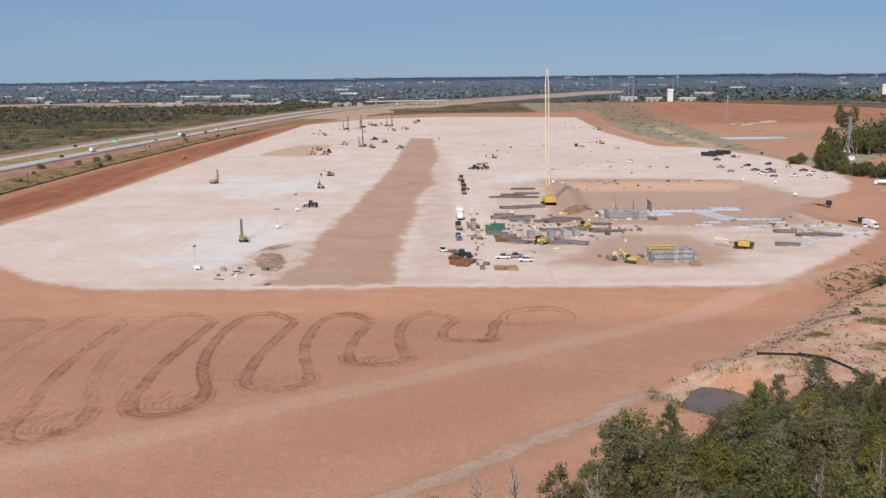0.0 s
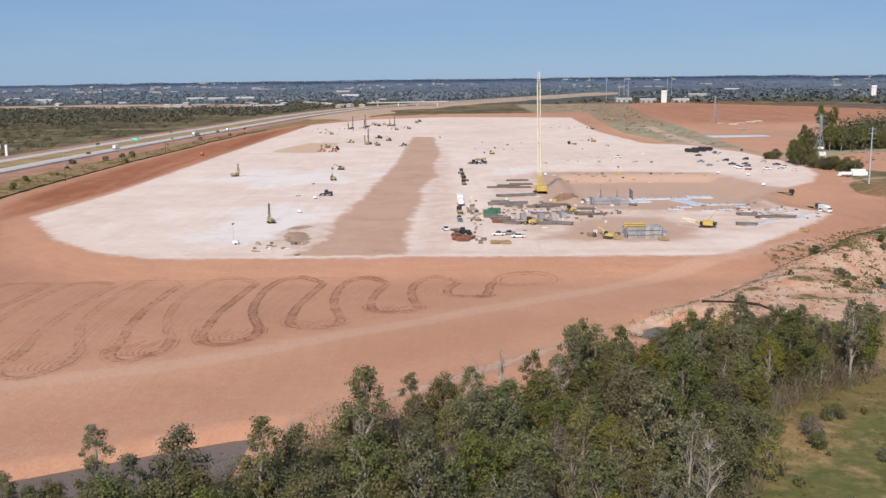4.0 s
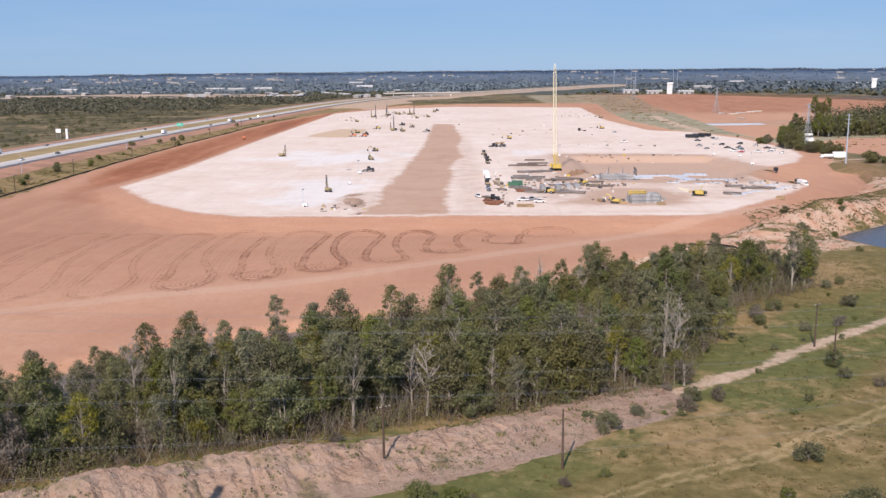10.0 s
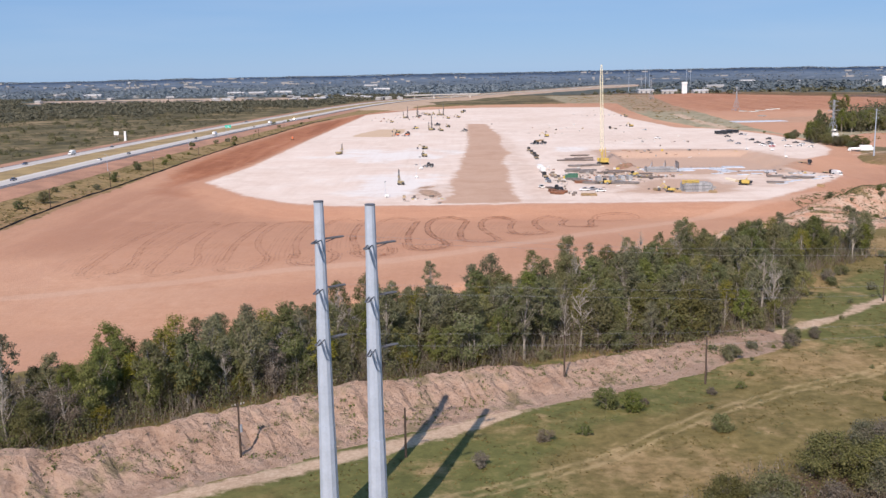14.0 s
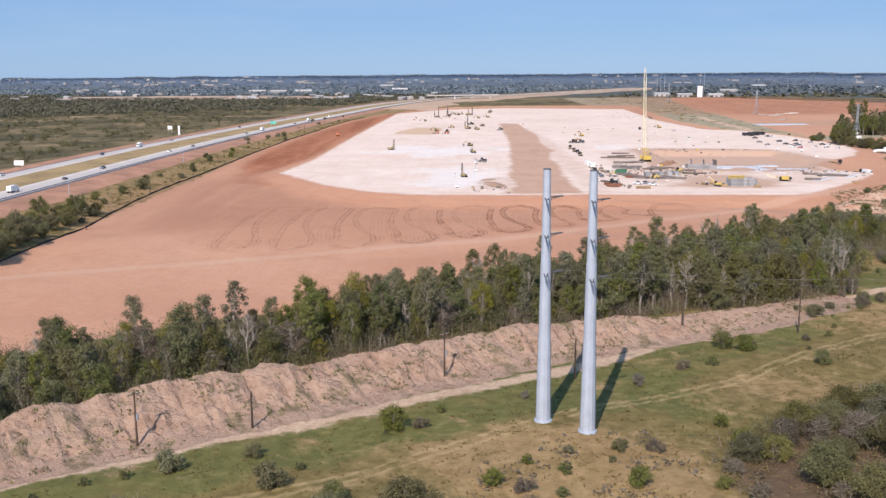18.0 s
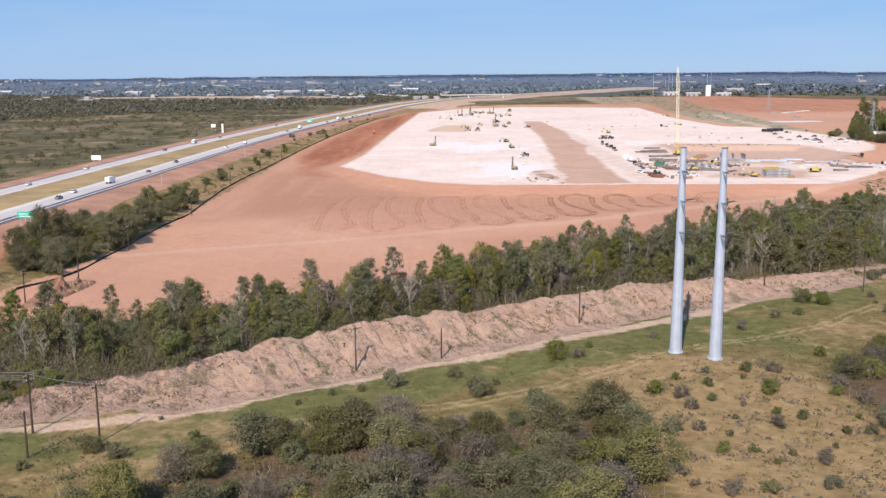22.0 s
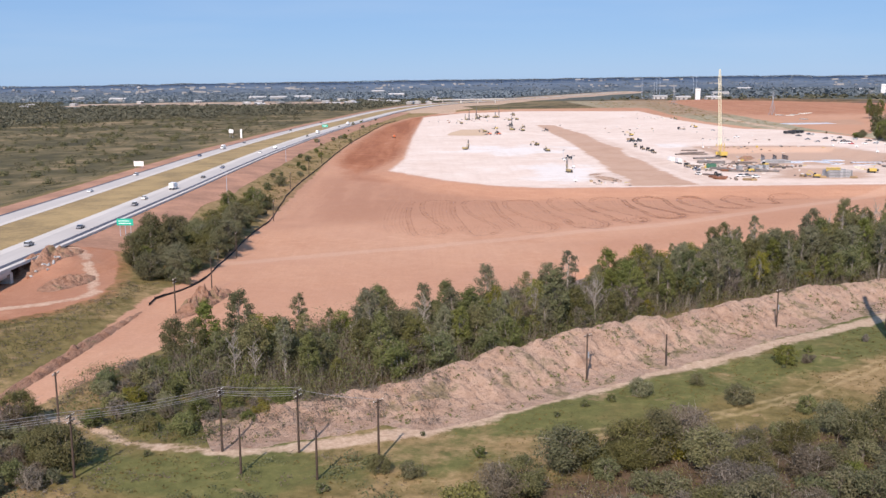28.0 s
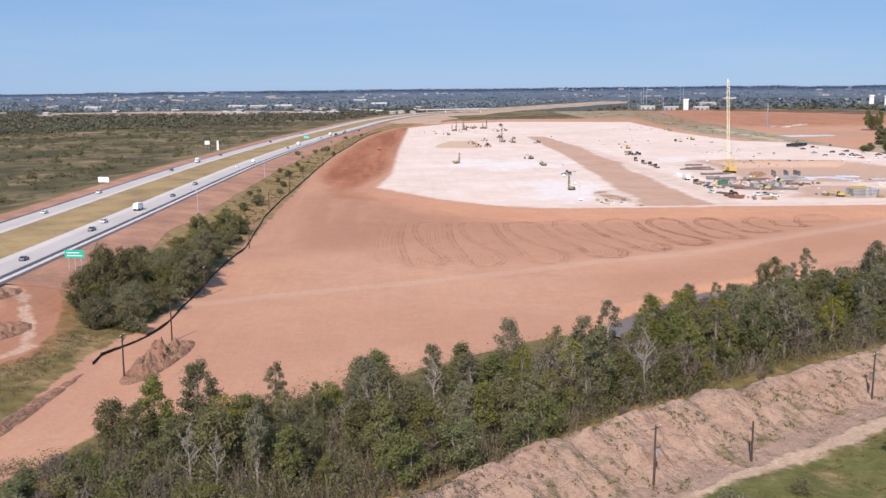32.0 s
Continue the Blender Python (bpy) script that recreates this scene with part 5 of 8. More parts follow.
plant([(TALL[7], 2), (TALL[4], 3), (TALL[5], 2), (TALL[8], 2), (BUSH[0], 3), (BUSH[1], 3), (BUSH[2], 3)], spread_points(edge_trees, 70, 4.5, 58, short_of_pool), 72, G_TREE, 0.45, 0.8)
# scrub on the near side of the meadow
near_scrub = NEAR_SCRUB
clear = lambda x, y: (waves(x, y, 34, 21) > -0.75) & (inside(STRAW, x, y) < -1)
brown_side = lambda x, y: clear(x, y) & (x > -60)
green_side = lambda x, y: clear(x, y) & (x <= -60)
plant([(OAK, 7), (OAK_GREY, 6), (OAK_DRY, 3), (MAPLE, 0.6), (BUSH[0], 4), (BUSH[1], 4), (BUSH[2], 3), (BUSH[3], 0.7), (TALL[6], 0.15)], spread_points(near_scrub, 200, 3.8, 54, green_side), 64, "scrub beside the meadow", 0.6, 1.15)
plant([(OAK, 5), (OAK_GREY, 4), (OAK_DRY, 6), (MAPLE, 0.7), (BUSH[0], 2), (BUSH[1], 3), (BUSH[2], 4), (BUSH[3], 1.2), (TALL[6], 0.25)], spread_points(near_scrub, 130, 3.6, 80, brown_side), 81, "scrub beside the meadow", 0.6, 1.1)
plant([(BUSH[0], 3), (BUSH[1], 3), (BUSH[2], 3), (BUSH[4], 5)], spread_points(STRAW, 40, 4.5, 59), 73, "scrub beside the meadow", 0.3, 0.8)
low_scrub = [(-244, 0), (-243, 14), (-232, 21), (-216, 6), (-200, -8), (-186, -6), (-196, -16), (-214, -26), (-226, -22), (-238, -11)]
plant([(BUSH[0], 3), (BUSH[1], 2), (BUSH[2], 3), (BUSH[3], 1)], spread_points(low_scrub, 52, 3.2, 56), 70, "scrub at the end of the belt", 0.6, 1.0)
corner = spread_points([(-255, -17), (-247, -20), (-234, -36), (-230, -42), (-233, -48), (-240, -52), (-264, -52), (-266, -24)], 46, 3.2, 82)
plant([(OAK, 3), (BUSH[0], 3), (BUSH[1], 3), (BUSH[2], 2), (OAK_DRY, 1)], corner, 74, "scrub at the end of the belt", 0.6, 1.0)
# single bushes of the meadow
lone = np.array([(-117, -2), (-108, -7), (-112, -13), (-101, -20), (-76, -14), (-70, -6), (-64, -9), (-32, 14), (-13, 64), (-18, 66), (1, 52), (2, 64), (38, 69), (15, 97), (32, 107), (30, 104), (34, 112), (39, 113), (22, 105), (71, 136), (68, 183), (74, 186), (98, 212), (104, 217), (57, 184), (66, 172), (52, 170), (16, 101), (12, 103), (47, 84), (-190, -52), (-176, -46), (-181, -44), (-164, -38), (-222, -34), (-236, -20), (-214, -20), (-228, -6), (-240, 4), (-218, -10), (-204, -16), (-246, -28), (-250, -14), (-243, -38), (-256, -26), (-252, -44), (-130, -8), (-146, -32), (138, 339), (159, 356), (160, 361), (128, 318), (150, 372), (112, 318), (130, 345)])
plant([(BUSH[0], 4), (BUSH[1], 3), (BUSH[4], 5), (BUSH[2], 1)], lone, 65, "single bushes of the meadow", 0.5, 0.95)
small = spread_points([(-230, -40), (-150, -28), (-80, 12), (-20, 50), (40, 84), (110, 150), (150, 215), (96, 208), (60, 170), (20, 98), (-20, 60), (-90, 20), (-140, -12)], 45, 5, 55)
plant([(BUSH[4], 5), (BUSH[1], 1), (BUSH[2], 1)], small, 66, "low shrubs of the meadow", 0.35, 0.8)
# trees between the highway and the field
hw = spread_points([(-273, 124), (-263, 106), (-251, 110), (-249, 134), (-248, 171), (-248, 200), (-251, 215), (-262, 215), (-274, 190), (-279, 160)], 62, 3.9, 75)
hw_thin = spread_points([(-251, 215), (-248, 262), (-249, 296), (-258, 294), (-265, 262), (-263, 215)], 22, 4.2, 76)
plant([(OAK, 4), (TALL[2], 1), (BUSH[0], 3), (BUSH[1], 2), (OAK_GREY, 1), (BUSH[3], 0.4)], hw, 67, "trees below the highway bank", 0.8, 1.2)
plant([(OAK, 3), (BUSH[0], 2), (BUSH[1], 2), (TALL[4], 1), (OAK_GREY, 2)], hw_thin, 77, "trees below the highway bank", 0.6, 1.0)
verge = np.array([(-265, 439), (-254, 445), (-258, 380), (-262, 360), (-268, 420), (-261, 765), (-256, 790), (-253, 806), (-244, 762), (-273, 728), (-266, 700), (-258, 660), (-262, 620), (-255, 585), (-260, 540), (-268, 560), (-262, 500), (-256, 480), (-250, 880), (-258, 930), (-247, 1010), (-262, 1060), (-256, 1130), (-240, 1200), (-232, 1080), (-266, 330), (-258, 320), (-262, 300)])
plant([(BUSH[0], 4), (BUSH[1], 3), (BUSH[4], 2), (OAK, 1)], verge, 68, "bushes along the highway verge", 0.6, 1.1)
# wood and single trees beyond the car park
right = spread_points([(242, 694), (246, 688), (256, 686), (266, 716), (262, 728), (250, 712)], 13, 5.0, 140)
front = spread_points([(298, 834), (320, 803), (346, 817), (389, 839), (440, 862), (430, 884), (380, 864), (340, 846), (310, 850)], 46, 5.5, 141)
low_right = np.array([(253, 676), (257, 668), (262, 672), (266, 664), (272, 664), (277, 660), (260, 680), (268, 676), (264, 576), (268, 580), (273, 574), (278, 582), (284, 578), (271, 588), (290, 590)])
tops = np.array([(424, 1114), (432, 1122), (438, 1114), (430, 1108)])
single = np.array([(243, 744), (247, 749), (251, 746), (247, 741)])
plant([(TALL[0], 4), (TALL[2], 3), (TALL[4], 1)], np.concatenate([right, front]), 69, "trees beyond the car park", 0.95, 1.25)
plant([(TALL[0], 1), (TALL[2], 1)], tops, 83, "trees beyond the car park", 1.4, 1.6)
plant([(OAK, 4), (BUSH[0], 1)], np.concatenate([low_right, single]), 84, "trees beyond the car park", 0.9, 1.2)
plant([(BUSH[0], 2), (BUSH[1], 2)], np.array([(147, 331), (131, 320), (134, 322), (124, 302), (132, 271), (250, 829)]), 85, "bushes of the sandy slope", 0.4, 0.6)


def scatter_stuff(name, label, category, places, sprays, wide, high, size, seed, material, base=None):
    """Many far or low plants nobody could count, as one mesh."""
    r = np.random.RandomState(seed)
    z = (land(places[:, 0], places[:, 1]) if base is None else base) - 0.15
    n = len(places)
    scale = r.uniform(0.6, 1.4, n)
    at = np.repeat(np.c_[places, z], sprays, 0)
    sc = np.repeat(scale, sprays)
    count = len(at)
    d = r.normal(size=(count, 3))
    d /= np.linalg.norm(d, axis=1)[:, None]
    d[:, 2] = np.abs(d[:, 2])
    p = at + d * np.c_[sc * wide, sc * wide, sc * high] * (0.5 + 0.5 * r.rand(count))[:, None]
    nrm = d + r.normal(scale=0.35, size=(count, 3)) + (0, 0, 0.3)
    nrm /= np.linalg.norm(nrm, axis=1)[:, None]
    u = np.cross(nrm, r.normal(size=(count, 3)))
    u /= np.linalg.norm(u, axis=1)[:, None]
    v = np.cross(nrm, u)
    s = (size * sc * (0.6 + 0.8 * r.rand(count)))[:, None]
    q = np.stack([p - u * s - v * s * 0.55, p + u * s - v * s * 0.4, p + u * s * 0.1 + v * s], 1).reshape(-1, 3)
    return tagged(new(name, cloud_mesh(name, q, np.arange(count * 3).reshape(-1, 3), material)), label, category, kind="stuff")


def twig_stuff(name, label, places, each, high, seed, material, base=None):
    """A thicket of thin bare stems, as one mesh."""
    r = np.random.RandomState(seed)
    z = land(places[:, 0], places[:, 1]) if base is None else base
    at = np.repeat(np.c_[places, z], each, 0)
    n = len(at)
    at[:, :2] += r.normal(scale=0.9, size=(n, 2))
    h = high * (0.4 + 0.8 * r.rand(n))
    tip = at + np.c_[r.normal(scale=0.38, size=(n, 2)) * h[:, None], h]
    a = r.uniform(0, 6.28, n)
    w = np.c_[np.cos(a), np.sin(a), np.zeros(n)] * 0.055
    q = np.stack([at - w, at + w, tip], 1).reshape(-1, 3)
    return tagged(new(name, cloud_mesh(name, q, np.arange(n * 3).reshape(-1, 3), material)), label, "thicket", kind="stuff")


def random_places(x0, x1, y0, y1, count, seed, test):
    r = np.random.RandomState(seed)
    c = np.c_[r.uniform(x0, x1, count), r.uniform(y0, y1, count)]
    return c[test(c[:, 0], c[:, 1])]


belt = lambda x, y: (inside(WOOD, x, y) > -3) & short_of_pool(x, y - 6)
scatter_stuff("undergrowth", "tangled green undergrowth below the river trees", "undergrowth", random_places(-230, 100, -12, 232, 22000, 81, belt), 28, 2.0, 4.2, 0.15, 82, LEAF_OLIVE)
scatter_stuff("undergrowth", "dry grey-brown brush below the river trees", "undergrowth", random_places(-230, 20, -12, 232, 9000, 83, belt), 20, 1.7, 3.2, 0.14, 84, LEAF_BROWN)
scatter_stuff("undergrowth", "young green growth crowding below the river trees", "undergrowth", random_places(-230, 100, -12, 232, 8000, 120, lambda x, y: belt(x, y) & (waves(x, y, 22, 55) > -0.2)), 34, 2.4, 8.0, 0.18, 121, LEAF)
scatter_stuff("undergrowth", "grey-olive half-bare growth below the river trees", "undergrowth", random_places(-230, 10, -12, 232, 4800, 122, lambda x, y: belt(x, y) & (waves(x, y, 22, 56) > -0.3)), 26, 2.2, 6.5, 0.13, 123, LEAF_BROWN)
scatter_stuff("undergrowth", "leafy saplings crowding the western belt", "undergrowth", random_places(-230, -60, -12, 140, 8200, 132, lambda x, y: belt(x, y) & (waves(x, y, 15, 65) > -0.3)), 34, 2.0, 6.2, 0.16, 133, LEAF)
twig_stuff("thicket", "grey bare stems between the river trees", random_places(-230, 100, -12, 232, 26000, 95, belt), 4, 6.5, 96, TWIG)
scrubby = lambda x, y: (inside(near_scrub, x, y) > -3) & clear(x, y)
scatter_stuff("brush", "olive brush between the scrub oaks", "brush", random_places(-262, 70, -110, 66, 17000, 87, scrubby), 24, 1.7, 2.3, 0.13, 88, LEAF_OLIVE)
scatter_stuff("brush", "dry brown brush between the scrub oaks", "brush", random_places(-262, 70, -110, 66, 5000, 89, scrubby), 13, 1.3, 1.2, 0.2, 90, LEAF_BROWN)
twig_stuff("thicket", "grey bare stems between the scrub oaks", random_places(-262, 70, -110, 66, 5000, 97, scrubby), 4, 2.2, 98, TWIG)
straw = lambda x, y: (inside(STRAW, x, y) > -6) & (waves(x, y, 18, 48) > 0.1)
scatter_stuff("brush", "low dry brush in the straw-coloured clearing", "brush", random_places(-80, 0, -80, 14, 2400, 99, straw), 10, 0.8, 0.7, 0.2, 100, LEAF_BROWN)
meadow = lambda x, y: (inside(SOIL, x, y) < -3) & (inside(WOOD, x, y) < -1) & (off_line(TRACK, x, y)[0] > 3.2) & (off_line(BANK, x, y)[0] > 17)
scatter_stuff("meadow_grass", "tufts of dry and green meadow grass", "grass", random_places(-262, 130, -90, 260, 90000, 71, lambda x, y: meadow(x, y) & (waves(x, y, 26, 33) > -0.3)), 5, 0.6, 0.3, 0.16, 72, TUFT)
scatter_stuff("meadow_grass", "tufts of fresh green meadow grass", "grass", random_places(-262, 130, -90, 260, 80000, 85, lambda x, y: meadow(x, y) & (waves(x, y, 45, 39) > 0.5)), 5, 0.6, 0.25, 0.16, 86, TUFT_GREEN)
scatter_stuff("meadow_grass", "low grey-green weeds of the meadow", "grass", random_places(-262, 130, -90, 260, 20000, 101, lambda x, y: meadow(x, y) & (waves(x, y, 20, 49) > 0.55)), 9, 0.9, 0.5, 0.13, 102, LEAF_GREY)
def bank_weeds():
    r = np.random.RandomState(103)
    pick = BERM_TOP[r.rand(len(BERM_TOP)) < 0.4]
    pick = pick[waves(pick[:, 0], pick[:, 1], 11, 34) > 0.15]
    scatter_stuff("bank_weeds", "olive weeds on the piled earth", "weeds", pick[:, :2], 6, 0.55, 0.55, 0.17, 104, LEAF, pick[:, 2] + 0.1)
    rest = BERM_TOP[r.rand(len(BERM_TOP)) < 0.05]
    scatter_stuff("bank_weeds", "dry brown weeds on the piled earth", "weeds", rest[:, :2], 5, 0.5, 0.5, 0.16, 105, LEAF_BROWN, rest[:, 2] + 0.1)

    end = BERM_TOP[(BERM_TOP[:, 0] < -168) & (r.rand(len(BERM_TOP)) < 0.5)]
    end = end[waves(end[:, 0], end[:, 1], 9, 62) > -0.2]
    scatter_stuff("bank_weeds", "grey-brown brush over the worn end of the bank", "weeds", end[:, :2], 16, 0.9, 1.3, 0.12, 128, LEAF_BROWN, end[:, 2] + 0.1)


bank_weeds()
verge_end = lambda x, y: (inside(CUT, x, y) < -2) & (inside(SOIL, x, y) < -4) & (side_of_road(x, y) > 36)
scatter_stuff("brush", "olive grass and brush below the bridge", "brush", random_places(-300, -252, -60, 110, 3600, 114, verge_end), 16, 1.2, 0.7, 0.13, 115, LEAF_OLIVE)
scatter_stuff("brush", "dry brown brush below the bridge", "brush", random_places(-300, -225, -60, 110, 4200, 116, verge_end), 14, 1.0, 0.6, 0.13, 117, LEAF_BROWN)
rim = lambda x, y: (off_line([(46, 244), (50, 258), (56, 270), (62, 276.5), (68, 277), (76, 274), (84, 268)], x, y)[0] < 7) & (waves(x, y, 12, 71) > 0.0)
scatter_stuff("brush", "olive reeds and brush round the muddy pool", "brush", random_places(38, 92, 236, 286, 800, 138, rim), 18, 1.3, 1.3, 0.16, 139, LEAF_OLIVE)
foreground = lambda x, y: (waves(x, y, 15, 72) > 0.25) & (off_line(TRACK, x, y)[0] > 5)
scatter_stuff("brush", "dark olive brush in the meadow below the wooden poles", "brush", random_places(-264, -176, -84, -36, 1500, 142, foreground), 26, 1.4, 1.3, 0.14, 143, LEAF)
scatter_stuff("brush", "dry brown weeds in the meadow below the wooden poles", "brush", random_places(-264, -150, -84, -34, 1500, 144, lambda x, y: waves(x, y, 11, 73) > 0.35), 14, 1.1, 0.8, 0.13, 145, LEAF_BROWN)
low_end = lambda x, y: (inside(low_scrub, x, y) > -7) & (off_line(TRACK, x, y)[0] > 2)
scatter_stuff("brush", "tangled brush at the end of the tree belt", "brush", random_places(-250, -170, -40, 34, 2600, 118, lambda x, y: low_end(x, y) & (waves(x, y, 13, 61) > 0.0)), 30, 1.9, 2.2, 0.13, 119, LEAF)
scatter_stuff("brush", "grey-brown dry brush at the end of the tree belt", "brush", random_places(-250, -165, -40, 34, 2600, 126, lambda x, y: low_end(x, y) & (waves(x, y, 13, 61) < 0.3)), 26, 1.6, 1.6, 0.11, 127, LEAF_BROWN)
west_side = lambda x, y: (off_line(ROAD_LINE, x, y, True)[0] < -52) & (waves(x, y, 160, 35) + 0.7 * waves(x, y, 45, 41) + 0.6 * ease(600, 1200, y) > 0.25)
scatter_stuff("scrub_land", "rough scrub and small bushes beyond the highway", "scrub", random_places(-1400, -350, 200, 1900, 10000, 73, west_side), 30, 3.3, 2.6, 0.42, 74, LEAF_FAR)
bands = lambda x, y: (off_line(ROAD_LINE, x, y, True)[0] < -52) & (waves(x, y, 130, 58) > 0.55)
scatter_stuff("scrub_land", "bands of olive bushes beyond the highway", "scrub", random_places(-1300, -350, 150, 1500, 4200, 124, bands), 34, 4.2, 3.2, 0.45, 125, LEAF_FAR)
scatter_stuff("scrub_land", "lone dark trees on the plain beyond the highway", "scrub", random_places(-1000, -360, 200, 1300, 420, 130, lambda x, y: off_line(ROAD_LINE, x, y, True)[0] < -60), 150, 4.0, 4.6, 0.5, 131, LEAF_FAR)
open_land = lambda x, y: inside(FAR_BARE, x, y) < -10
far_wood = lambda x, y: (off_line(ROAD_LINE, x, y, True)[0] < -70) & (y > np.maximum(1136 + (x + 726) + 60 * waves(x, y, 160, 50), 1000)) & (waves(x, y, 260, 36) > -0.75) & open_land(x, y)
scatter_stuff("far_woods", "dark woods on the plain beyond the highway", "woods", random_places(-2000, -100, 1000, 2300, 15000, 75, far_wood), 26, 6, 6.5, 1.5, 76, LEAF_FAR)
hazy = lambda x, y: (off_line(ROAD_LINE, x, y, True)[0] < -90) & (waves(x, y, 260, 51) > -0.55) & open_land(x, y)
scatter_stuff("far_woods", "woods far across the plain, tinted with painted haze", "woods", random_places(-2900, 900, 2300, 4000, 16000, 106, hazy), 14, 9, 7.5, 2.8, 107, LEAF_HAZE)
east_wood = lambda x, y: (inside(RED_LOT, x, y) < -12) & (inside(SOIL, x, y) < -20) & (off_line(ROAD_LINE, x, y, True)[0] > np.where(y < 2900, 280, 90)) & ((y > 2050) | (x > 640 + 0.1 * y) | ((x > 330) & (inside(RED_LOT, x, y) < -25) & (y < 1000) & (x > 420))) & (waves(x, y, 300, 37) > -0.45)
scatter_stuff("far_woods", "dark woods on the plain beyond the site", "woods", random_places(-200, 2600, 560, 2500, 8000, 77, east_wood), 12, 5.5, 6, 3.0, 78, LEAF_FAR)
scatter_stuff("far_woods", "woods far beyond the site, tinted with painted haze", "woods", random_places(-200, 2900, 2200, 4000, 12000, 108, east_wood), 9, 8, 7.5, 4.2, 109, LEAF_HAZE)


def hill_ring():
    """Low wooded hills that close the view all round."""
    r = 4560
    verts, faces = [], []
    n = 260
    for k in range(n):
        a = 2 * math.pi * k / n
        x, y = r * math.sin(a), r * math.cos(a)
        east = max(-1, min(1, x / 1900))
        top = 33 + 8 * east + 5 * noise.noise(Vector((a * 9, 1, 2))) + 3 * noise.noise(Vector((a * 37, 4, 2)))
        for f, h in ((0.68, -2), (0.76, 5 + top * 0.12), (0.88, top * 0.55), (1.0, top), (1.0, -20)):
            verts.append((x * f, y * f, h))
    for k in range(n):
        j = (k + 1) % n
        for i in range(4):
            faces.append((k * 5 + i, j * 5 + i, j * 5 + i + 1, k * 5 + i + 1))
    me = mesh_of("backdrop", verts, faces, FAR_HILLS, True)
    return tagged(new("backdrop", me), "low wooded far hills with blue haze painted in", "hills", kind="structure")


hill_ring()


def hill_top(a, f):
    """Height of the hills at a bearing, at a share of their distance."""
    x = 4560 * math.sin(a)
    top = 33 + 8 * max(-1, min(1, x / 1900)) + 5 * noise.noise(Vector((a * 9, 1, 2))) + 3 * noise.noise(Vector((a * 37, 4, 2)))
    return float(np.interp(f, (0.68, 0.76, 0.88, 1.0), (-2, 5 + top * 0.12, top * 0.55, top)))


def hill_woods():
    """Tree clumps that roughen the hills' skyline, and pale specks of far towns on their slopes."""
    r = random.Random(15)
    rows = []
    for k in range(2600):
        a, f = r.uniform(-0.62, 0.5), r.choice((0.999, 0.999, r.uniform(0.74, 0.99)))
        rows.append((4560 * f * math.sin(a), 4560 * f * math.cos(a), hill_top(a, f)))
    g = np.array(rows)
    scatter_stuff("far_woods", "clumps of woods along the far hills, tinted with painted haze", "woods", g[:, :2], 9, 18, 3.2, 3.0, 129, LEAF_HAZE, g[:, 2])
    verts, faces = [], []
    homes = [(r.uniform(-0.6, 0.46), r.uniform(0.75, 0.985)) for k in range(46)]
    for k in range(190):
        a0, f0 = r.choice(homes)
        a, f = a0 + r.gauss(0, 0.016), min(0.995, f0 + r.gauss(0, 0.012))
        x, y, z = 4560 * f * math.sin(a), 4560 * f * math.cos(a), hill_top(a, f)
        w, d, h = r.choice((6, 8, 10, 14, 26)), r.uniform(5, 12), r.uniform(1, 4)
        n = len(verts)
        verts += [(x + u * w / 2, y + v * d / 2, z + q) for q in (-1, h + 2) for u, v in ((-1, -1), (1, -1), (1, 1), (-1, 1))]
        faces += [tuple(n + i for i in q) for q in ((4, 5, 6, 7), (0, 1, 5, 4), (1, 2, 6, 5), (2, 3, 7, 6), (3, 0, 4, 7))]
    tagged(new("far_town", mesh_of("far_town", verts, faces, WALL_TOWN)), "pale specks of houses on the far hills", "houses", kind="stuff")


hill_woods()

sandy = lambda x, y: (inside(SANDY, x, y) > -2) & (waves(x, y, 16, 52) < 0.35)
scatter_stuff("bank_weeds", "grey-green weeds on the sandy slope above the pond", "weeds", random_places(60, 265, 250, 505, 6000, 110, sandy), 6, 0.9, 0.5, 0.22, 111, LEAF_GREY)
slope_grass = lambda x, y: (np.maximum(inside(SLOPE_GRASS, x, y), inside(POND_GRASS, x, y)) > -4) & (waves(x, y, 11, 66) > -0.35)
scatter_stuff("bank_weeds", "olive grass along the top of the sandy slope", "weeds", random_places(110, 232, 290, 456, 15000, 134, slope_grass), 6, 0.7, 0.5, 0.24, 135, TUFT_GREEN)
scatter_stuff("bank_weeds", "low dry weeds over the sandy slope", "weeds", random_places(80, 240, 256, 456, 14000, 136, lambda x, y: (inside(SANDY, x, y) > 0) & (waves(x, y, 9, 68) > 0.2)), 5, 0.6, 0.4, 0.22, 137, TUFT)
park_wood = [(300, 836), (320, 806), (346, 820), (389, 842), (450, 866), (600, 960), (640, 1200), (560, 1180), (470, 1090), (400, 990), (330, 890)]
scatter_stuff("far_woods", "dense green wood beyond the car park", "woods", random_places(295, 645, 800, 1205, 4200, 112, lambda x, y: (inside(park_wood, x, y) > 0) & (waves(x, y, 17, 69) > -0.7)), 34, 4.4, 17.0, 1.0, 113, LEAF_FAR)
corridor = lambda x, y: (inside(SOIL, x, y) < -6) & (inside(RED_LOT, x, y) < -6) & (waves(x, y, 50, 42) > -0.1)
scatter_stuff("scrub_land", "rough olive brush on the power line corridor", "scrub", random_places(170, 420, 700, 2000, 2600, 91, corridor), 14, 2.2, 0.6, 0.5, 92, TUFT)
verge_brush = lambda x, y: (off_line(ROAD_LINE, x, y, True)[0] > 56) & (inside(SOIL, x, y) < -4) & (waves(x, y, 30, 43) > 0.0)
scatter_stuff("verge_grass", "olive grass and weeds below the highway", "grass", random_places(-290, -225, 150, 1250, 16000, 93, verge_brush), 4, 0.9, 0.5, 0.45, 94, TUFT)

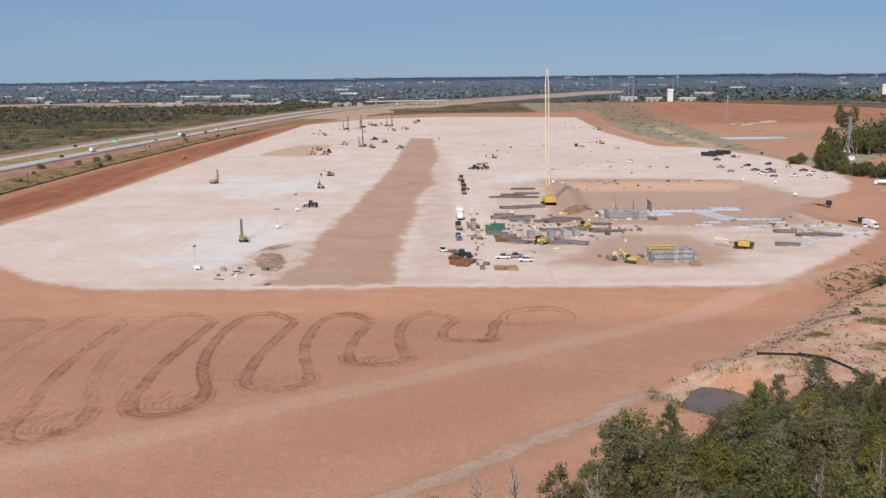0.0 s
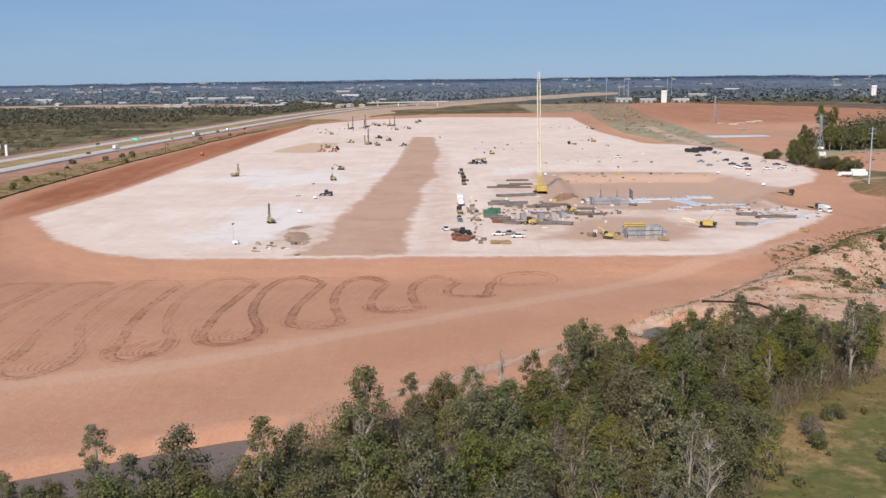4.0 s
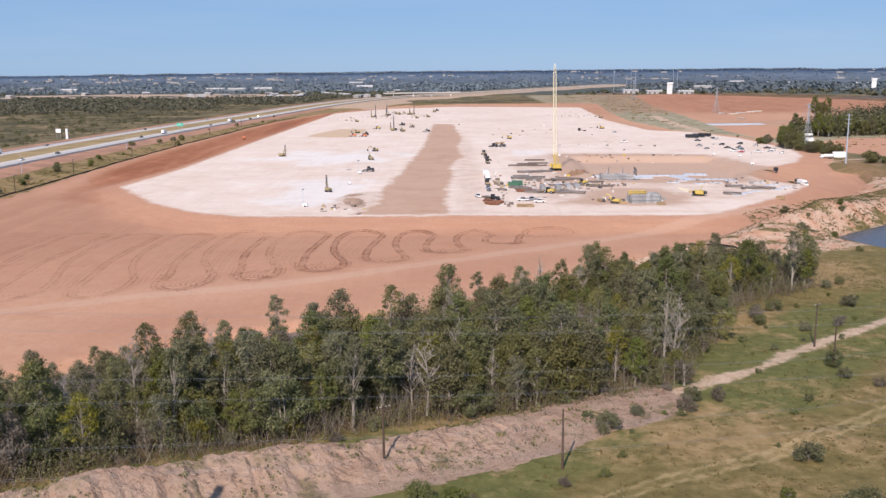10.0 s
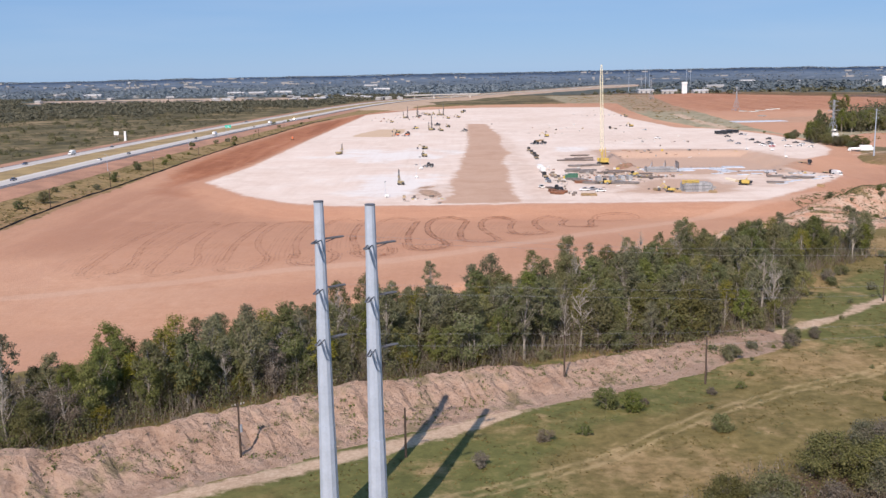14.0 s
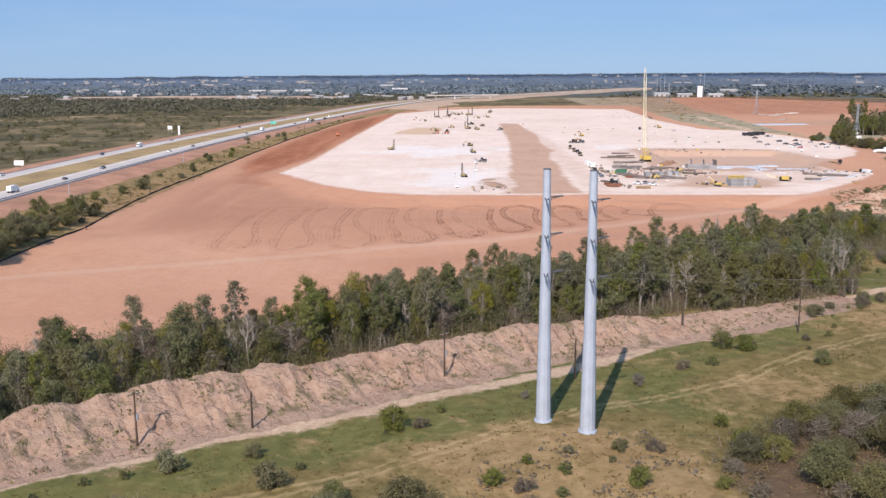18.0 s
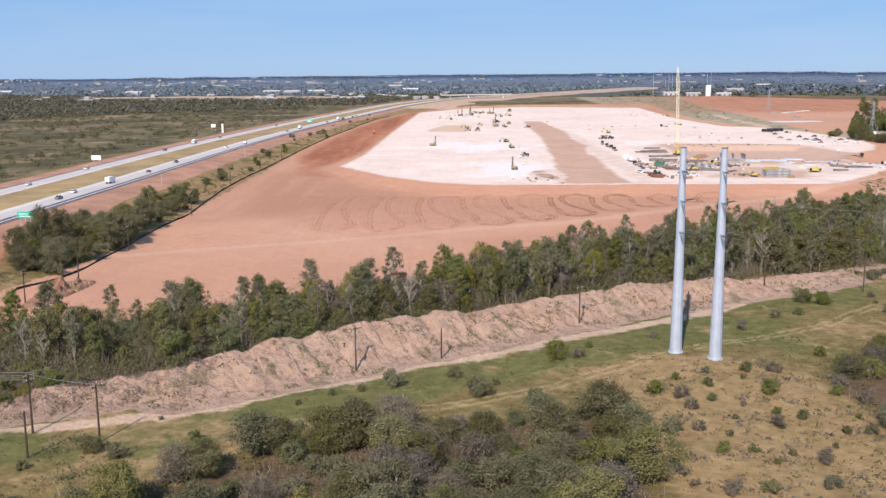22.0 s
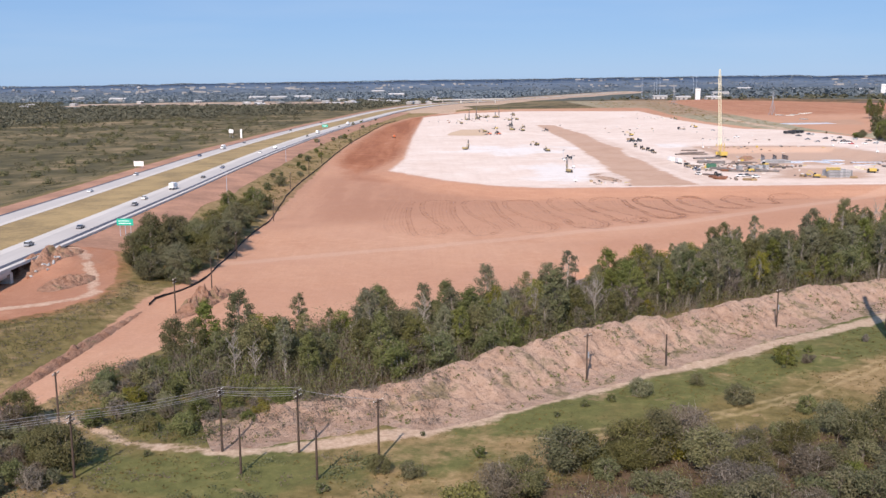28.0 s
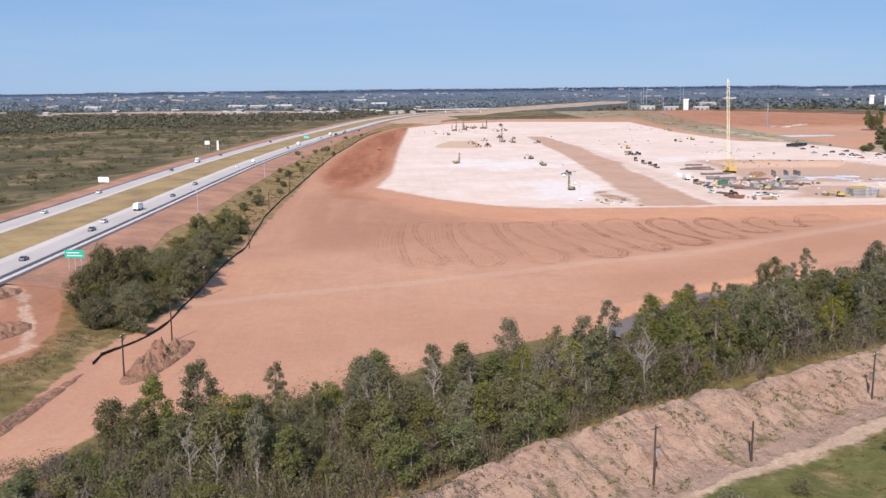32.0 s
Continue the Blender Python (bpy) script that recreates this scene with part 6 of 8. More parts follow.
# ---- power poles ----


def steel_pole(x, y, turn):
    t = thing("steel_power_pole", "tall tapered grey steel power pole on a concrete footing", "power pole", "twin steel power poles", pose(x, y, floor_at(x, y), 0, 0, turn))
    bm = bmesh.new()
    tube(bm, (0, 0, -0.5), (0, 0, 0.35), 1.75, 1.7, 16)
    part("footing", bm, STEEL, t)
    cuts = (0.3, 16.0, 31.2, 47.6)
    for k in range(3):
        a, b = cuts[k], cuts[k + 1]
        r0, r1 = 1.45 - 0.78 * a / 47.6, 1.45 - 0.78 * b / 47.6
        bm = bmesh.new()
        tube(bm, (0, 0, a - (0.8 if k else 0)), (0, 0, b), r0 * (1.0 if k == 0 else 0.965), r1, 12)
        part("shaft", bm, STEEL, t)
    bm = bmesh.new()
    tube(bm, (0, 0, 47.6), (0, 0, 47.75), 0.7, 0.7, 12)
    part("cap", bm, STEEL_DARK, t)
    for z in (42.5, 35.7, 28.6):
        wide = 1.45 - 0.78 * z / 47.6
        for ex, ey, root in ((3.35, 0.0, (0.9, 0.0)), (-2.13, -3.91, (-0.45, -0.85))):
            a = Vector((root[0] * wide, root[1] * wide, z))
            b = Vector((ex, ey, z + 0.15))
            across = Vector((b.y - a.y, a.x - b.x, 0)).normalized()
            bm = bmesh.new()
            for s in (-1, 1):
                tube(bm, a + across * 0.32 * s, b + across * 0.2 * s, 0.085, 0.07, 5)
            tube(bm, b + across * 0.26, b - across * 0.26, 0.09, 0.09, 5)
            tube(bm, a - Vector((0, 0, 0.5)), a.lerp(b, 0.7) - Vector((0, 0, 0.05)), 0.06, 0.05, 5)
            arm = part("arm", bm, STEEL_DARK, t)
            for s in (-1, 1):
                bm = bmesh.new()
                tube(bm, a.lerp(b, 0.35) + across * 0.24 * s, a.lerp(b, 0.95) + across * 0.22 * s, 0.13, 0.11, 7)
                part("insulator", bm, STEEL_DARK, arm, "dark ribbed insulator")
    return t


steel_pole(-65.4, 14.4, 24)
steel_pole(-57.9, 8.0, 24)


def wood_pole(x, y, height, arms=0, turn=0.0, on_berm=0.0, label="", brace=False):
    t = thing("utility_pole", label or "weathered dark wooden utility pole in the grass", "utility pole", "wooden utility poles", pose(x, y, floor_at(x, y) + on_berm, 0.6, -0.5, turn))
    bm = bmesh.new()
    tube(bm, (0, 0, -0.6), (0, 0, height), 0.23, 0.15, 9)
    part("pole", bm, POLE_WOOD, t)
    for k in range(arms):
        bm = bmesh.new()
        z = height - 0.35 - k * 0.9
        box(bm, -1.2, 1.2, -0.16, -0.05, z - 0.07, z + 0.07)
        tube(bm, (-0.7, -0.1, z), (0, -0.08, z - 0.6), 0.03, 0.03, 4)
        tube(bm, (0.7, -0.1, z), (0, -0.08, z - 0.6), 0.03, 0.03, 4)
        arm = part("crossarm", bm, POLE_WOOD, t)
        for x1 in (-1.1, -0.55, 0.55, 1.1):
            bm = bmesh.new()
            tube(bm, (x1, -0.1, z + 0.07), (x1, -0.1, z + 0.3), 0.06, 0.09, 6)
            part("insulator", bm, WALL_PALE, arm, "pale ceramic insulator")
    if brace:
        bm = bmesh.new()
        tube(bm, (0.3, 0, height * 0.62), (0.3, 0.0, height * 0.62 - 1.3), 0.28, 0.28, 10)
        part("transformer", bm, LATTICE, t, "grey drum transformer")
    return t


for x, y, h, arms, turn, up, brace in ((5, 80.5, 10.5, 0, 20, 0, False), (-24.5, 80.5, 8.5, 1, 30, 2.6, False), (-84.4, 42.4, 10.5, 1, 38, 0, True), (-56, 43.3, 9.0, 0, 38, 0, False), (-139, 3.7, 10.5, 1, 38, 0, True), (-120, 12, 7.5, 0, 38, 0, False), (-181.4, -38.7, 11, 1, 50, 0, False), (-195.5, -34.4, 11.5, 2, 65, 0, False), (-209, -33.4, 11.5, 2, 75, 0, False), (-204, -43, 8, 0, 75, 0, False), (-191, -47, 8.5, 0, 75, 0, False), (-241, -23, 11.5, 1, 80, 0, False), (-231, -44, 11, 2, 80, 0, False), (-243, 71.5, 10.5, 2, 82, 0, False), (-240, 105, 10.5, 0, 85, 0, False), (72.5, 151.5, 10.5, 1, 40, 0, False), (71, 136, 9, 0, 40, 0, False)):
    wood_pole(x, y, h, arms, turn, up, "", brace)
for x, y in ((-243.5, 165), (-243.4, 257), (-250.4, 370), (-249.4, 455), (-249.6, 540), (-244, 638), (-242, 745), (-241, 860), (-236, 980)):
    wood_pole(x, y, 9.6, 1, 88, 0, "wooden utility pole on the fence line")


def wires(name, spans, label, thick=0.035):
    t = thing(name, label, "power line")
    for (a, b), sag in spans:
        a, b = Vector(a), Vector(b)
        verts, faces = [], []
        across = (b - a).cross(Vector((0, 0, 1))).normalized()
        for k in range(9):
            f = k / 8
            p = a.lerp(b, f) - Vector((0, 0, 4 * sag * f * (1 - f)))
            verts += [p + across * thick, p - across * 0.5 * thick + Vector((0, 0, 0.87 * thick)), p - across * 0.5 * thick - Vector((0, 0, 0.87 * thick))]
            if k:
                faces += [(3 * k - 3 + i, 3 * k - 3 + (i + 1) % 3, 3 * k + (i + 1) % 3, 3 * k + i) for i in range(3)]
        shared("wire", mesh_of("wire", [tuple(v) for v in verts], faces, WIRE), t)
    return t


spans = []
for dz, dx in ((11.4, -1), (11.4, 1), (10.5, -0.6), (10.5, 0.6)):
    spans.append((((-195.5 + dx * 0.4, -34.4 + dx, dz), (-209 + dx * 0.3, -33.4 + dx, dz)), 0.25))
    spans.append((((-209 + dx * 0.3, -33.4 + dx, dz), (-231, -44 + dx, dz - 0.4)), 0.5))
    spans.append((((-231, -44 + dx, dz - 0.4), (-300, -62 + dx, dz - 0.4)), 1.0))
spans.append((((-195.5, -34.4, 11.3), (-181.4, -38.7, 10.8)), 0.3))
wires("power_line", spans, "thin pale wires strung between wooden poles")
spans = []
for px, py in ((-65.4, 14.4), (-57.9, 8.0)):
    for z in (43.6, 36.8, 29.7):
        for twin in (0.0, 0.45):
            a = (px + 3.0 + twin * 0.4, py + 1.4 - twin, z)
            spans.append(((a, (a[0] + 390, a[1] + 165, z - 1.0)), 14.0))
wires("transmission_line", spans, "thin grey twin wires running from steel power poles", 0.008)


def lattice_tower(x, y, height, base, turn, label):
    t = thing("lattice_tower", label, "power pylon", "lattice power pylons", pose(x, y, floor_at(x, y), 0, 0, turn))
    levels = [0, 0.25, 0.45, 0.6, 0.72, 0.84, 1.0]

    def half(f):
        return base * (1 - f / 0.6) + 0.09 * base if f < 0.6 else base * 0.16

    for k in range(4):
        sx, sy = ((1, 1), (-1, 1), (-1, -1), (1, -1))[k]
        bm = bmesh.new()
        for i in range(len(levels) - 1):
            a, b = levels[i], levels[i + 1]
            tube(bm, (sx * half(a), sy * half(a), a * height), (sx * half(b), sy * half(b), b * height), 0.16, 0.14, 4)
        part("leg", bm, LATTICE, t)
        nx, ny = ((1, 1), (-1, 1), (-1, -1), (1, -1))[(k + 1) % 4]
        bm = bmesh.new()
        for i in range(len(levels) - 1):
            a, b = levels[i], levels[i + 1]
            tube(bm, (sx * half(a), sy * half(a), a * height), (nx * half(b), ny * half(b), b * height), 0.09, 0.09, 3)
            tube(bm, (nx * half(a), ny * half(a), a * height), (sx * half(b), sy * half(b), b * height), 0.09, 0.09, 3)
        tagged(part("bracing", bm, LATTICE, t), kind="stuff")
    for f, reach in ((0.72, 7), (0.84, 6), (0.95, 5)):
        for s in (-1, 1):
            bm = bmesh.new()
            tube(bm, (s * base * 0.15, -0.5, f * height), (s * reach, 0, f * height), 0.13, 0.1, 4)
            tube(bm, (s * base * 0.15, 0.5, f * height), (s * reach, 0, f * height), 0.13, 0.1, 4)
            tube(bm, (s * base * 0.15, 0, (f + 0.05) * height), (s * reach, 0, f * height), 0.1, 0.1, 4)
            part("crossarm", bm, LATTICE, t)
    return t


lattice_tower(283, 745, 33, 3.6, 20, "grey lattice power pylon among trees")
lattice_tower(345, 1260, 34, 3.6, 20, "grey lattice power pylon on the grass corridor")
lattice_tower(330, 1780, 36, 3.6, 20, "grey lattice power pylon far down the corridor")
lattice_tower(400, 2250, 40, 3.8, 20, "faint grey lattice power pylon in the distance")


def mono_pole(x, y, height):
    t = thing("steel_monopole", "slim pale steel power pole beside the track", "power pole", "slim steel poles", pose(x, y, floor_at(x, y)))
    bm = bmesh.new()
    tube(bm, (0, 0, -0.5), (0, 0, height), 0.5, 0.26, 10)
    part("shaft", bm, STEEL, t)
    for k in range(3):
        bm = bmesh.new()
        z = height - 1.2 - 2.8 * k
        tube(bm, (-2.4, 0, z + 0.3), (0, 0, z), 0.07, 0.1, 5)
        tube(bm, (2.4, 0, z + 0.3), (0, 0, z), 0.07, 0.1, 5)
        part("arm", bm, STEEL, t)
    return t


for x, y, h in ((248.5, 577, 33), (425, 2330, 60), (445, 2380, 60), (560, 2480, 56), (580, 2520, 56), (372, 2260, 52)):
    mono_pole(x, y, h)

# ---- fences and signs ----


def silt_fence(points, name_label):
    t = thing("silt_fence", name_label, "fence")
    line = curve_through([(*p, 0) for p in points], 7)
    for k in range(len(line) - 1):
        a, b = line[k], line[k + 1]
        za, zb = floor_at(a.x, a.y), floor_at(b.x, b.y)
        bm = bmesh.new()
        lift = 0.72 + 0.15 * math.sin(k * 1.7)
        d = (b - a).normalized()
        s = Vector((d.y, -d.x, 0)) * 0.03
        lo = [Vector((a.x, a.y, za - 0.1)), Vector((b.x, b.y, zb - 0.1))]
        hi = [Vector((a.x, a.y, za + lift)), Vector((b.x, b.y, zb + lift - 0.1))]
        v = [bm.verts.new(p + q) for q in (s, -s) for p in (lo[0], lo[1], hi[1], hi[0])]
        for q in ((0, 1, 2, 3), (7, 6, 5, 4), (3, 2, 6, 7), (0, 3, 7, 4), (1, 5, 6, 2)):
            bm.faces.new([v[i] for i in q])
        part("cloth", bm, FENCE_BLACK, t)
        bm = bmesh.new()
        tube(bm, (a.x, a.y, za - 0.2), (a.x, a.y, za + 1.15), 0.06, 0.06, 5)
        part("stake", bm, POLE_WOOD, t)
    return t


silt_fence([(-253.6, 83), (-253.8, 90), (-249.6, 103), (-246.8, 118), (-246, 132), (-246.4, 150), (-246, 170), (-246.6, 200), (-245.6, 240), (-244.9, 255), (-247.7, 322), (-248.9, 338), (-249, 378), (-249, 447), (-247.4, 540), (-246, 640), (-243, 760)], "black silt fence along the field's edge")
silt_fence([(74, 282), (83, 280.5), (89, 277), (91, 270), (92.5, 262)], "low black silt fence along the sandy pond slope")
silt_fence([(-243, 760), (-236, 900), (-226, 1077), (-212, 1200)], "black silt fence below the highway verge")


def road_sign(x, y, z, wide, high, face, turn, label, posts=2, kind="road_sign", back=None):
    t = thing(kind, label, "sign", "", pose(x, y, 0, 0, 0, turn))
    ground = floor_at(x, y)
    for k in range(posts):
        bm = bmesh.new()
        px = 0 if posts == 1 else (-0.32 + 0.64 * k / (posts - 1)) * wide
        tube(bm, (px, 0.08, ground - 0.3), (px, 0.08, z + high / 2), 0.1, 0.1, 6)
        part("post", bm, STEEL, t)
    bm = bmesh.new()
    box(bm, -wide / 2, wide / 2, -0.06, 0.0, z - high / 2, z + high / 2, bevel=0.02)
    panel = part("panel", bm, face, t)
    if face == SIGN_GREEN:
        for k, (a, b) in enumerate(((-0.4, 0.25), (-0.4, 0.38))):
            bm = bmesh.new()
            zz = z + high * (0.16 - 0.36 * k)
            box(bm, a * wide, b * wide, -0.075, -0.062, zz - 0.13, zz + 0.13)
            part("lettering", bm, WHITE, panel, "unreadable white line of lettering")
    return t


road_sign(-287, 174.5, 10.2, 6.6, 2.6, SIGN_GREEN, -8, "green highway guide sign with white lettering", 3)
road_sign(-283, 912, 8.4, 6.6, 2.8, SIGN_GREEN, -8, "green highway guide sign with white lettering", 2)
road_sign(-364, 464, 7.2, 7.0, 3.2, WHITE, -10, "blank white roadside board on posts", 2)
road_sign(-372, 828, 8.2, 5.0, 3.6, WHITE, -10, "blank white roadside board on posts", 2)


def white_pylon(x, y):
    t = thing("sign_pylon", "slim white roadside pylon by the verge", "pylon", "", pose(x, y, floor_at(x, y)))
    bm = bmesh.new()
    box(bm, -0.9, 0.9, -0.9, 0.9, 0, 9.2, 0.15, 0.1)
    part("shaft", bm, WHITE, t)
    bm = bmesh.new()
    box(bm, -1.2, 1.2, -1.2, 1.2, -0.3, 0.35)
    part("plinth", bm, WALL_PALE, t)


white_pylon(-359.5, 816)


def lamp_post(x, y, z, height):
    t = thing("street_lamp", "thin grey highway lamp post on the bank", "street lamp", "highway lamps", pose(x, y, z))
    bm = bmesh.new()
    tube(bm, (0, 0, -0.5), (0, 0, height), 0.16, 0.09, 7)
    part("pole", bm, STEEL, t)
    bm = bmesh.new()
    tube(bm, (0, 0, height - 0.1), (-2.6, 0, height + 0.4), 0.07, 0.05, 5)
    part("arm", bm, STEEL, t)
    bm = bmesh.new()
    box(bm, -3.2, -2.4, -0.18, 0.18, height + 0.3, height + 0.48, 0.05)
    part("lamp", bm, STEEL_DARK, t)


for y in (330, 520, 700):
    lamp_post(-277 + 0.03 * (y - 400), y, floor_at(-277 + 0.03 * (y - 400), y), 11)

# ---- vehicles ----


def wheel(name, x, y, r, w, parent, rim=True):
    bm = bmesh.new()
    tube(bm, (x - w / 2, y, r), (x + w / 2, y, r), r, r, 14)
    tyre = part(name, bm, RUBBER, parent)
    if rim:
        bm = bmesh.new()
        s = 1 if x > 0 else -1
        tube(bm, (x + s * (w / 2 - 0.04), y, r), (x + s * (w / 2 + 0.03), y, r), r * 0.6, r * 0.55, 10)
        part("rim", bm, LATTICE, tyre, "grey metal rim")
    return tyre


def car(kind, body_mat, label):
    """A car along y, nose to +y."""
    t = thing(kind, label, "car")
    lower = {"pickup": [(-2.8, 0.45), (2.75, 0.45), (2.8, 0.85), (2.65, 1.05), (1.5, 1.15), (-2.75, 1.1), (-2.85, 0.9)], "suv": [(-2.4, 0.4), (2.35, 0.4), (2.4, 0.8), (2.2, 1.05), (1.2, 1.15), (-2.35, 1.15), (-2.45, 0.8)], "sedan": [(-2.3, 0.35), (2.3, 0.35), (2.35, 0.7), (2.1, 0.88), (1.0, 0.98), (-2.25, 1.0), (-2.35, 0.7)]}[kind]
    upper = {"pickup": [(1.25, 1.12), (0.6, 1.8), (-0.9, 1.82), (-1.15, 1.1)], "suv": [(1.1, 1.12), (0.4, 1.75), (-2.1, 1.75), (-2.35, 1.12)], "sedan": [(1.0, 0.95), (0.25, 1.42), (-1.2, 1.42), (-1.9, 0.97)]}[kind]
    bm = bmesh.new()
    profile(bm, lower, -0.95, 0.95)
    part("body", bm, body_mat, t)
    bm = bmesh.new()
    profile(bm, upper, -0.84, 0.84)
    cab = part("glasshouse", bm, GLASS, t, "dark tinted cabin glass")
    top = max(z for _, z in upper)
    ys = [y for y, z in upper if z > top - 0.06]
    bm = bmesh.new()
    box(bm, -0.82, 0.82, min(ys) - 0.05, max(ys) + 0.05, top - 0.02, top + 0.05)
    part("roof", bm, body_mat, t)
    if kind == "pickup":
        bm = bmesh.new()
        box(bm, -0.8, 0.8, -2.7, -1.25, 1.1, 1.16)
        part("bed_liner", bm, BLACK, t, "black load bed liner")
    for x in (-0.86, 0.86):
        for y in (-0.6 * -lower[0][0], 0.6 * -lower[0][0]):
            wheel("wheel", x, y, 0.38, 0.26, t, False)
    for x in (-0.65, 0.65):
        bm = bmesh.new()
        box(bm, x - 0.22, x + 0.22, lower[2][0] - 0.08, lower[2][0] + 0.02, lower[2][1] - 0.12, lower[2][1] + 0.05)
        part("headlight", bm, WHITE, t)
    return t


PICKUP = car("pickup", CARS, "dusty pickup truck parked on pale gravel")
SUV = car("suv", CARS, "parked sport utility car on pale gravel")
SEDAN = car("sedan", CARS, "parked saloon car on pale gravel")
RED_CAR = car("sedan", CAR_RED, "bright red saloon car on pale gravel")
WHITE_PICKUP = car("pickup", WHITE, "white pickup truck parked on pale gravel")


def copies(ob, rows, group, up=0.0, height=None):
    """Stands the first at the first row and copies at the others."""
    for k, (x, y, turn) in enumerate(rows):
        m = pose(x, y, (floor_at(x, y) if height is None else height(x, y)) + up, 0, 0, turn)
        if k == 0:
            ob.matrix_basis = m
            tagged(ob, group=group)
        else:
            tagged(copy_thing(ob, m), group=group)


LOT = "cars in the site car park"
copies(PICKUP, [(187, 718.6, 70), (200.2, 776, 75), (205, 702, 68), (209, 676, 70), (234.5, 696, 66), (22.2, 402.8, 88), (26.6, 404.2, 95), (135.7, 768.5, 80), (218, 666, 70), (203, 682, 60)], LOT)
copies(SUV, [(218.9, 798.4, 10), (201.8, 674, 66), (233.5, 678.6, 70), (207.9, 728.8, 72), (212, 690, 66), (226, 740, 70), (7.2, 443.5, 5), (7.0, 450.5, 3)], LOT)
copies(SEDAN, [(221.6, 793.4, 12), (187.3, 696.2, 84), (233.8, 722.7, 74), (232.5, 655.5, 62), (146.9, 886.5, 80), (215, 705, 66), (228, 668, 68)], LOT)
copies(RED_CAR, [(204.6, 664, 72)], LOT)
copies(WHITE_PICKUP, [(29.9, 397.3, 92), (0.7, 419.2, 12), (186, 487, 160)], LOT)


def on_road(x, y):
    return float(road_height(y)) + 0.05


tagged(SUV, "sport utility car on the site or the highway")
traffic = [(SUV, 0.0, (19.5, 150, 0)), (SEDAN, 0, (22.5, 190, 0)), (PICKUP, 0, (22, 260, 0)), (SUV, 0, (19, 285, 0)), (SEDAN, 0, (-20, 320, 180)), (SUV, 0, (-23.5, 410, 180)), (SEDAN, 0, (22.6, 390, 0)), (PICKUP, 0, (20, 455, 0)), (SUV, 0, (-21, 560, 180)), (SEDAN, 0, (19.8, 590, 0)), (SUV, 0, (22.5, 640, 0)), (SEDAN, 0, (-22, 720, 180)), (PICKUP, 0, (20, 815, 0)), (SUV, 0, (-20, 930, 180)), (SEDAN, 0, (22, 1010, 0)), (PICKUP, 0, (-23, 1130, 180)), (SUV, 0, (22, 1190, 0)), (SEDAN, 0, (-20.5, 205, 180))]
for kind, _, (off, y, turn) in traffic:
    x = float(np.interp(y, [p[1] for p in ROAD_LINE], [p[0] for p in ROAD_LINE])) + off
    tagged(copy_thing(kind, pose(x, y, on_road(x, y), 0, 0, turn - 1.5)), group="traffic on the highway")


def lorry(kind, label, cab_mat, load):
    """A lorry along y; load: box, tank, flat or water."""
    t = thing(kind, label, "truck")
    bm = bmesh.new()
    box(bm, -0.45, 0.45, -4.6, 3.9, 0.75, 1.05)
    part("chassis", bm, BLACK, t)
    bm = bmesh.new()
    profile(bm, [(1.9, 0.9), (4.1, 0.9), (4.15, 1.7), (3.9, 2.0), (3.5, 2.9), (1.9, 3.0)], -1.15, 1.15)
    cab = part("cab", bm, cab_mat, t)
    bm = bmesh.new()
    box(bm, -1.0, 1.0, 3.55, 4.02, 2.0, 2.75, 0.12)
    part("windscreen", bm, GLASS, cab, "dark glass windscreen")
    bm = bmesh.new()
    if load == "box":
        box(bm, -1.25, 1.25, -4.8, 1.7, 1.05, 3.6, bevel=0.06)
        part("cargo_box", bm, WHITE, t)
    elif load == "flat":
        box(bm, -1.25, 1.25, -4.8, 1.7, 1.05, 1.25)
        part("flatbed", bm, TIMBER, t)
    else:
        tube(bm, (0, -4.7, 2.15), (0, 1.6, 2.15), 1.1, 1.1, 16)
        part("tank", bm, WHITE if load == "tank" else ORANGE, t)
    for x in (-1.0, 1.0):
        for y in (3.0, -2.4, -3.7):
            wheel("wheel", x, y, 0.52, 0.34, t)
    return t


BOX_TRUCK = lorry("box_truck", "white box lorry on the site road", WHITE, "box")
copies(BOX_TRUCK, [(8.3, 498.9, 4), (188.3, 486.3, 190)], "lorries on the site")
FLAT_TRUCK = lorry("flatbed_truck", "dark flatbed lorry on the earth track", BLACK, "flat")
copies(FLAT_TRUCK, [(189.2, 503.3, 200), (186.7, 537.9, 230), (7.6, 471.6, 4), (12.2, 591, 3), (13.4, 611, 14), (12.5, 632, 3), (11.6, 656, -8), (118.9, 914, 60)], "lorries on the site")
WATER_TRUCK = lorry("water_truck", "orange water lorry on the red haul road", TAN_PAINT, "water")
copies(WATER_TRUCK, [(-204, 838, 10)], "lorries on the site")
TANKER = lorry("tank_truck", "white tank lorry beside the trees", WHITE, "tank")
copies(TANKER, [(255, 629, 82), (308, 815, 85)], "lorries on the site")
ROAD_TRUCK = copy_thing(BOX_TRUCK, pose(-307.5, 330, on_road(0, 330), 0, 0, -1.5))
tagged(ROAD_TRUCK, "white box lorry on the highway", group="traffic on the highway")
for x, y, turn in ((-287, 870, -4), (-343, 640, 178.5), (-270, 1080, -5)):
    tagged(copy_thing(ROAD_TRUCK, pose(x, y, on_road(x, y), 0, 0, turn)), group="traffic on the highway")


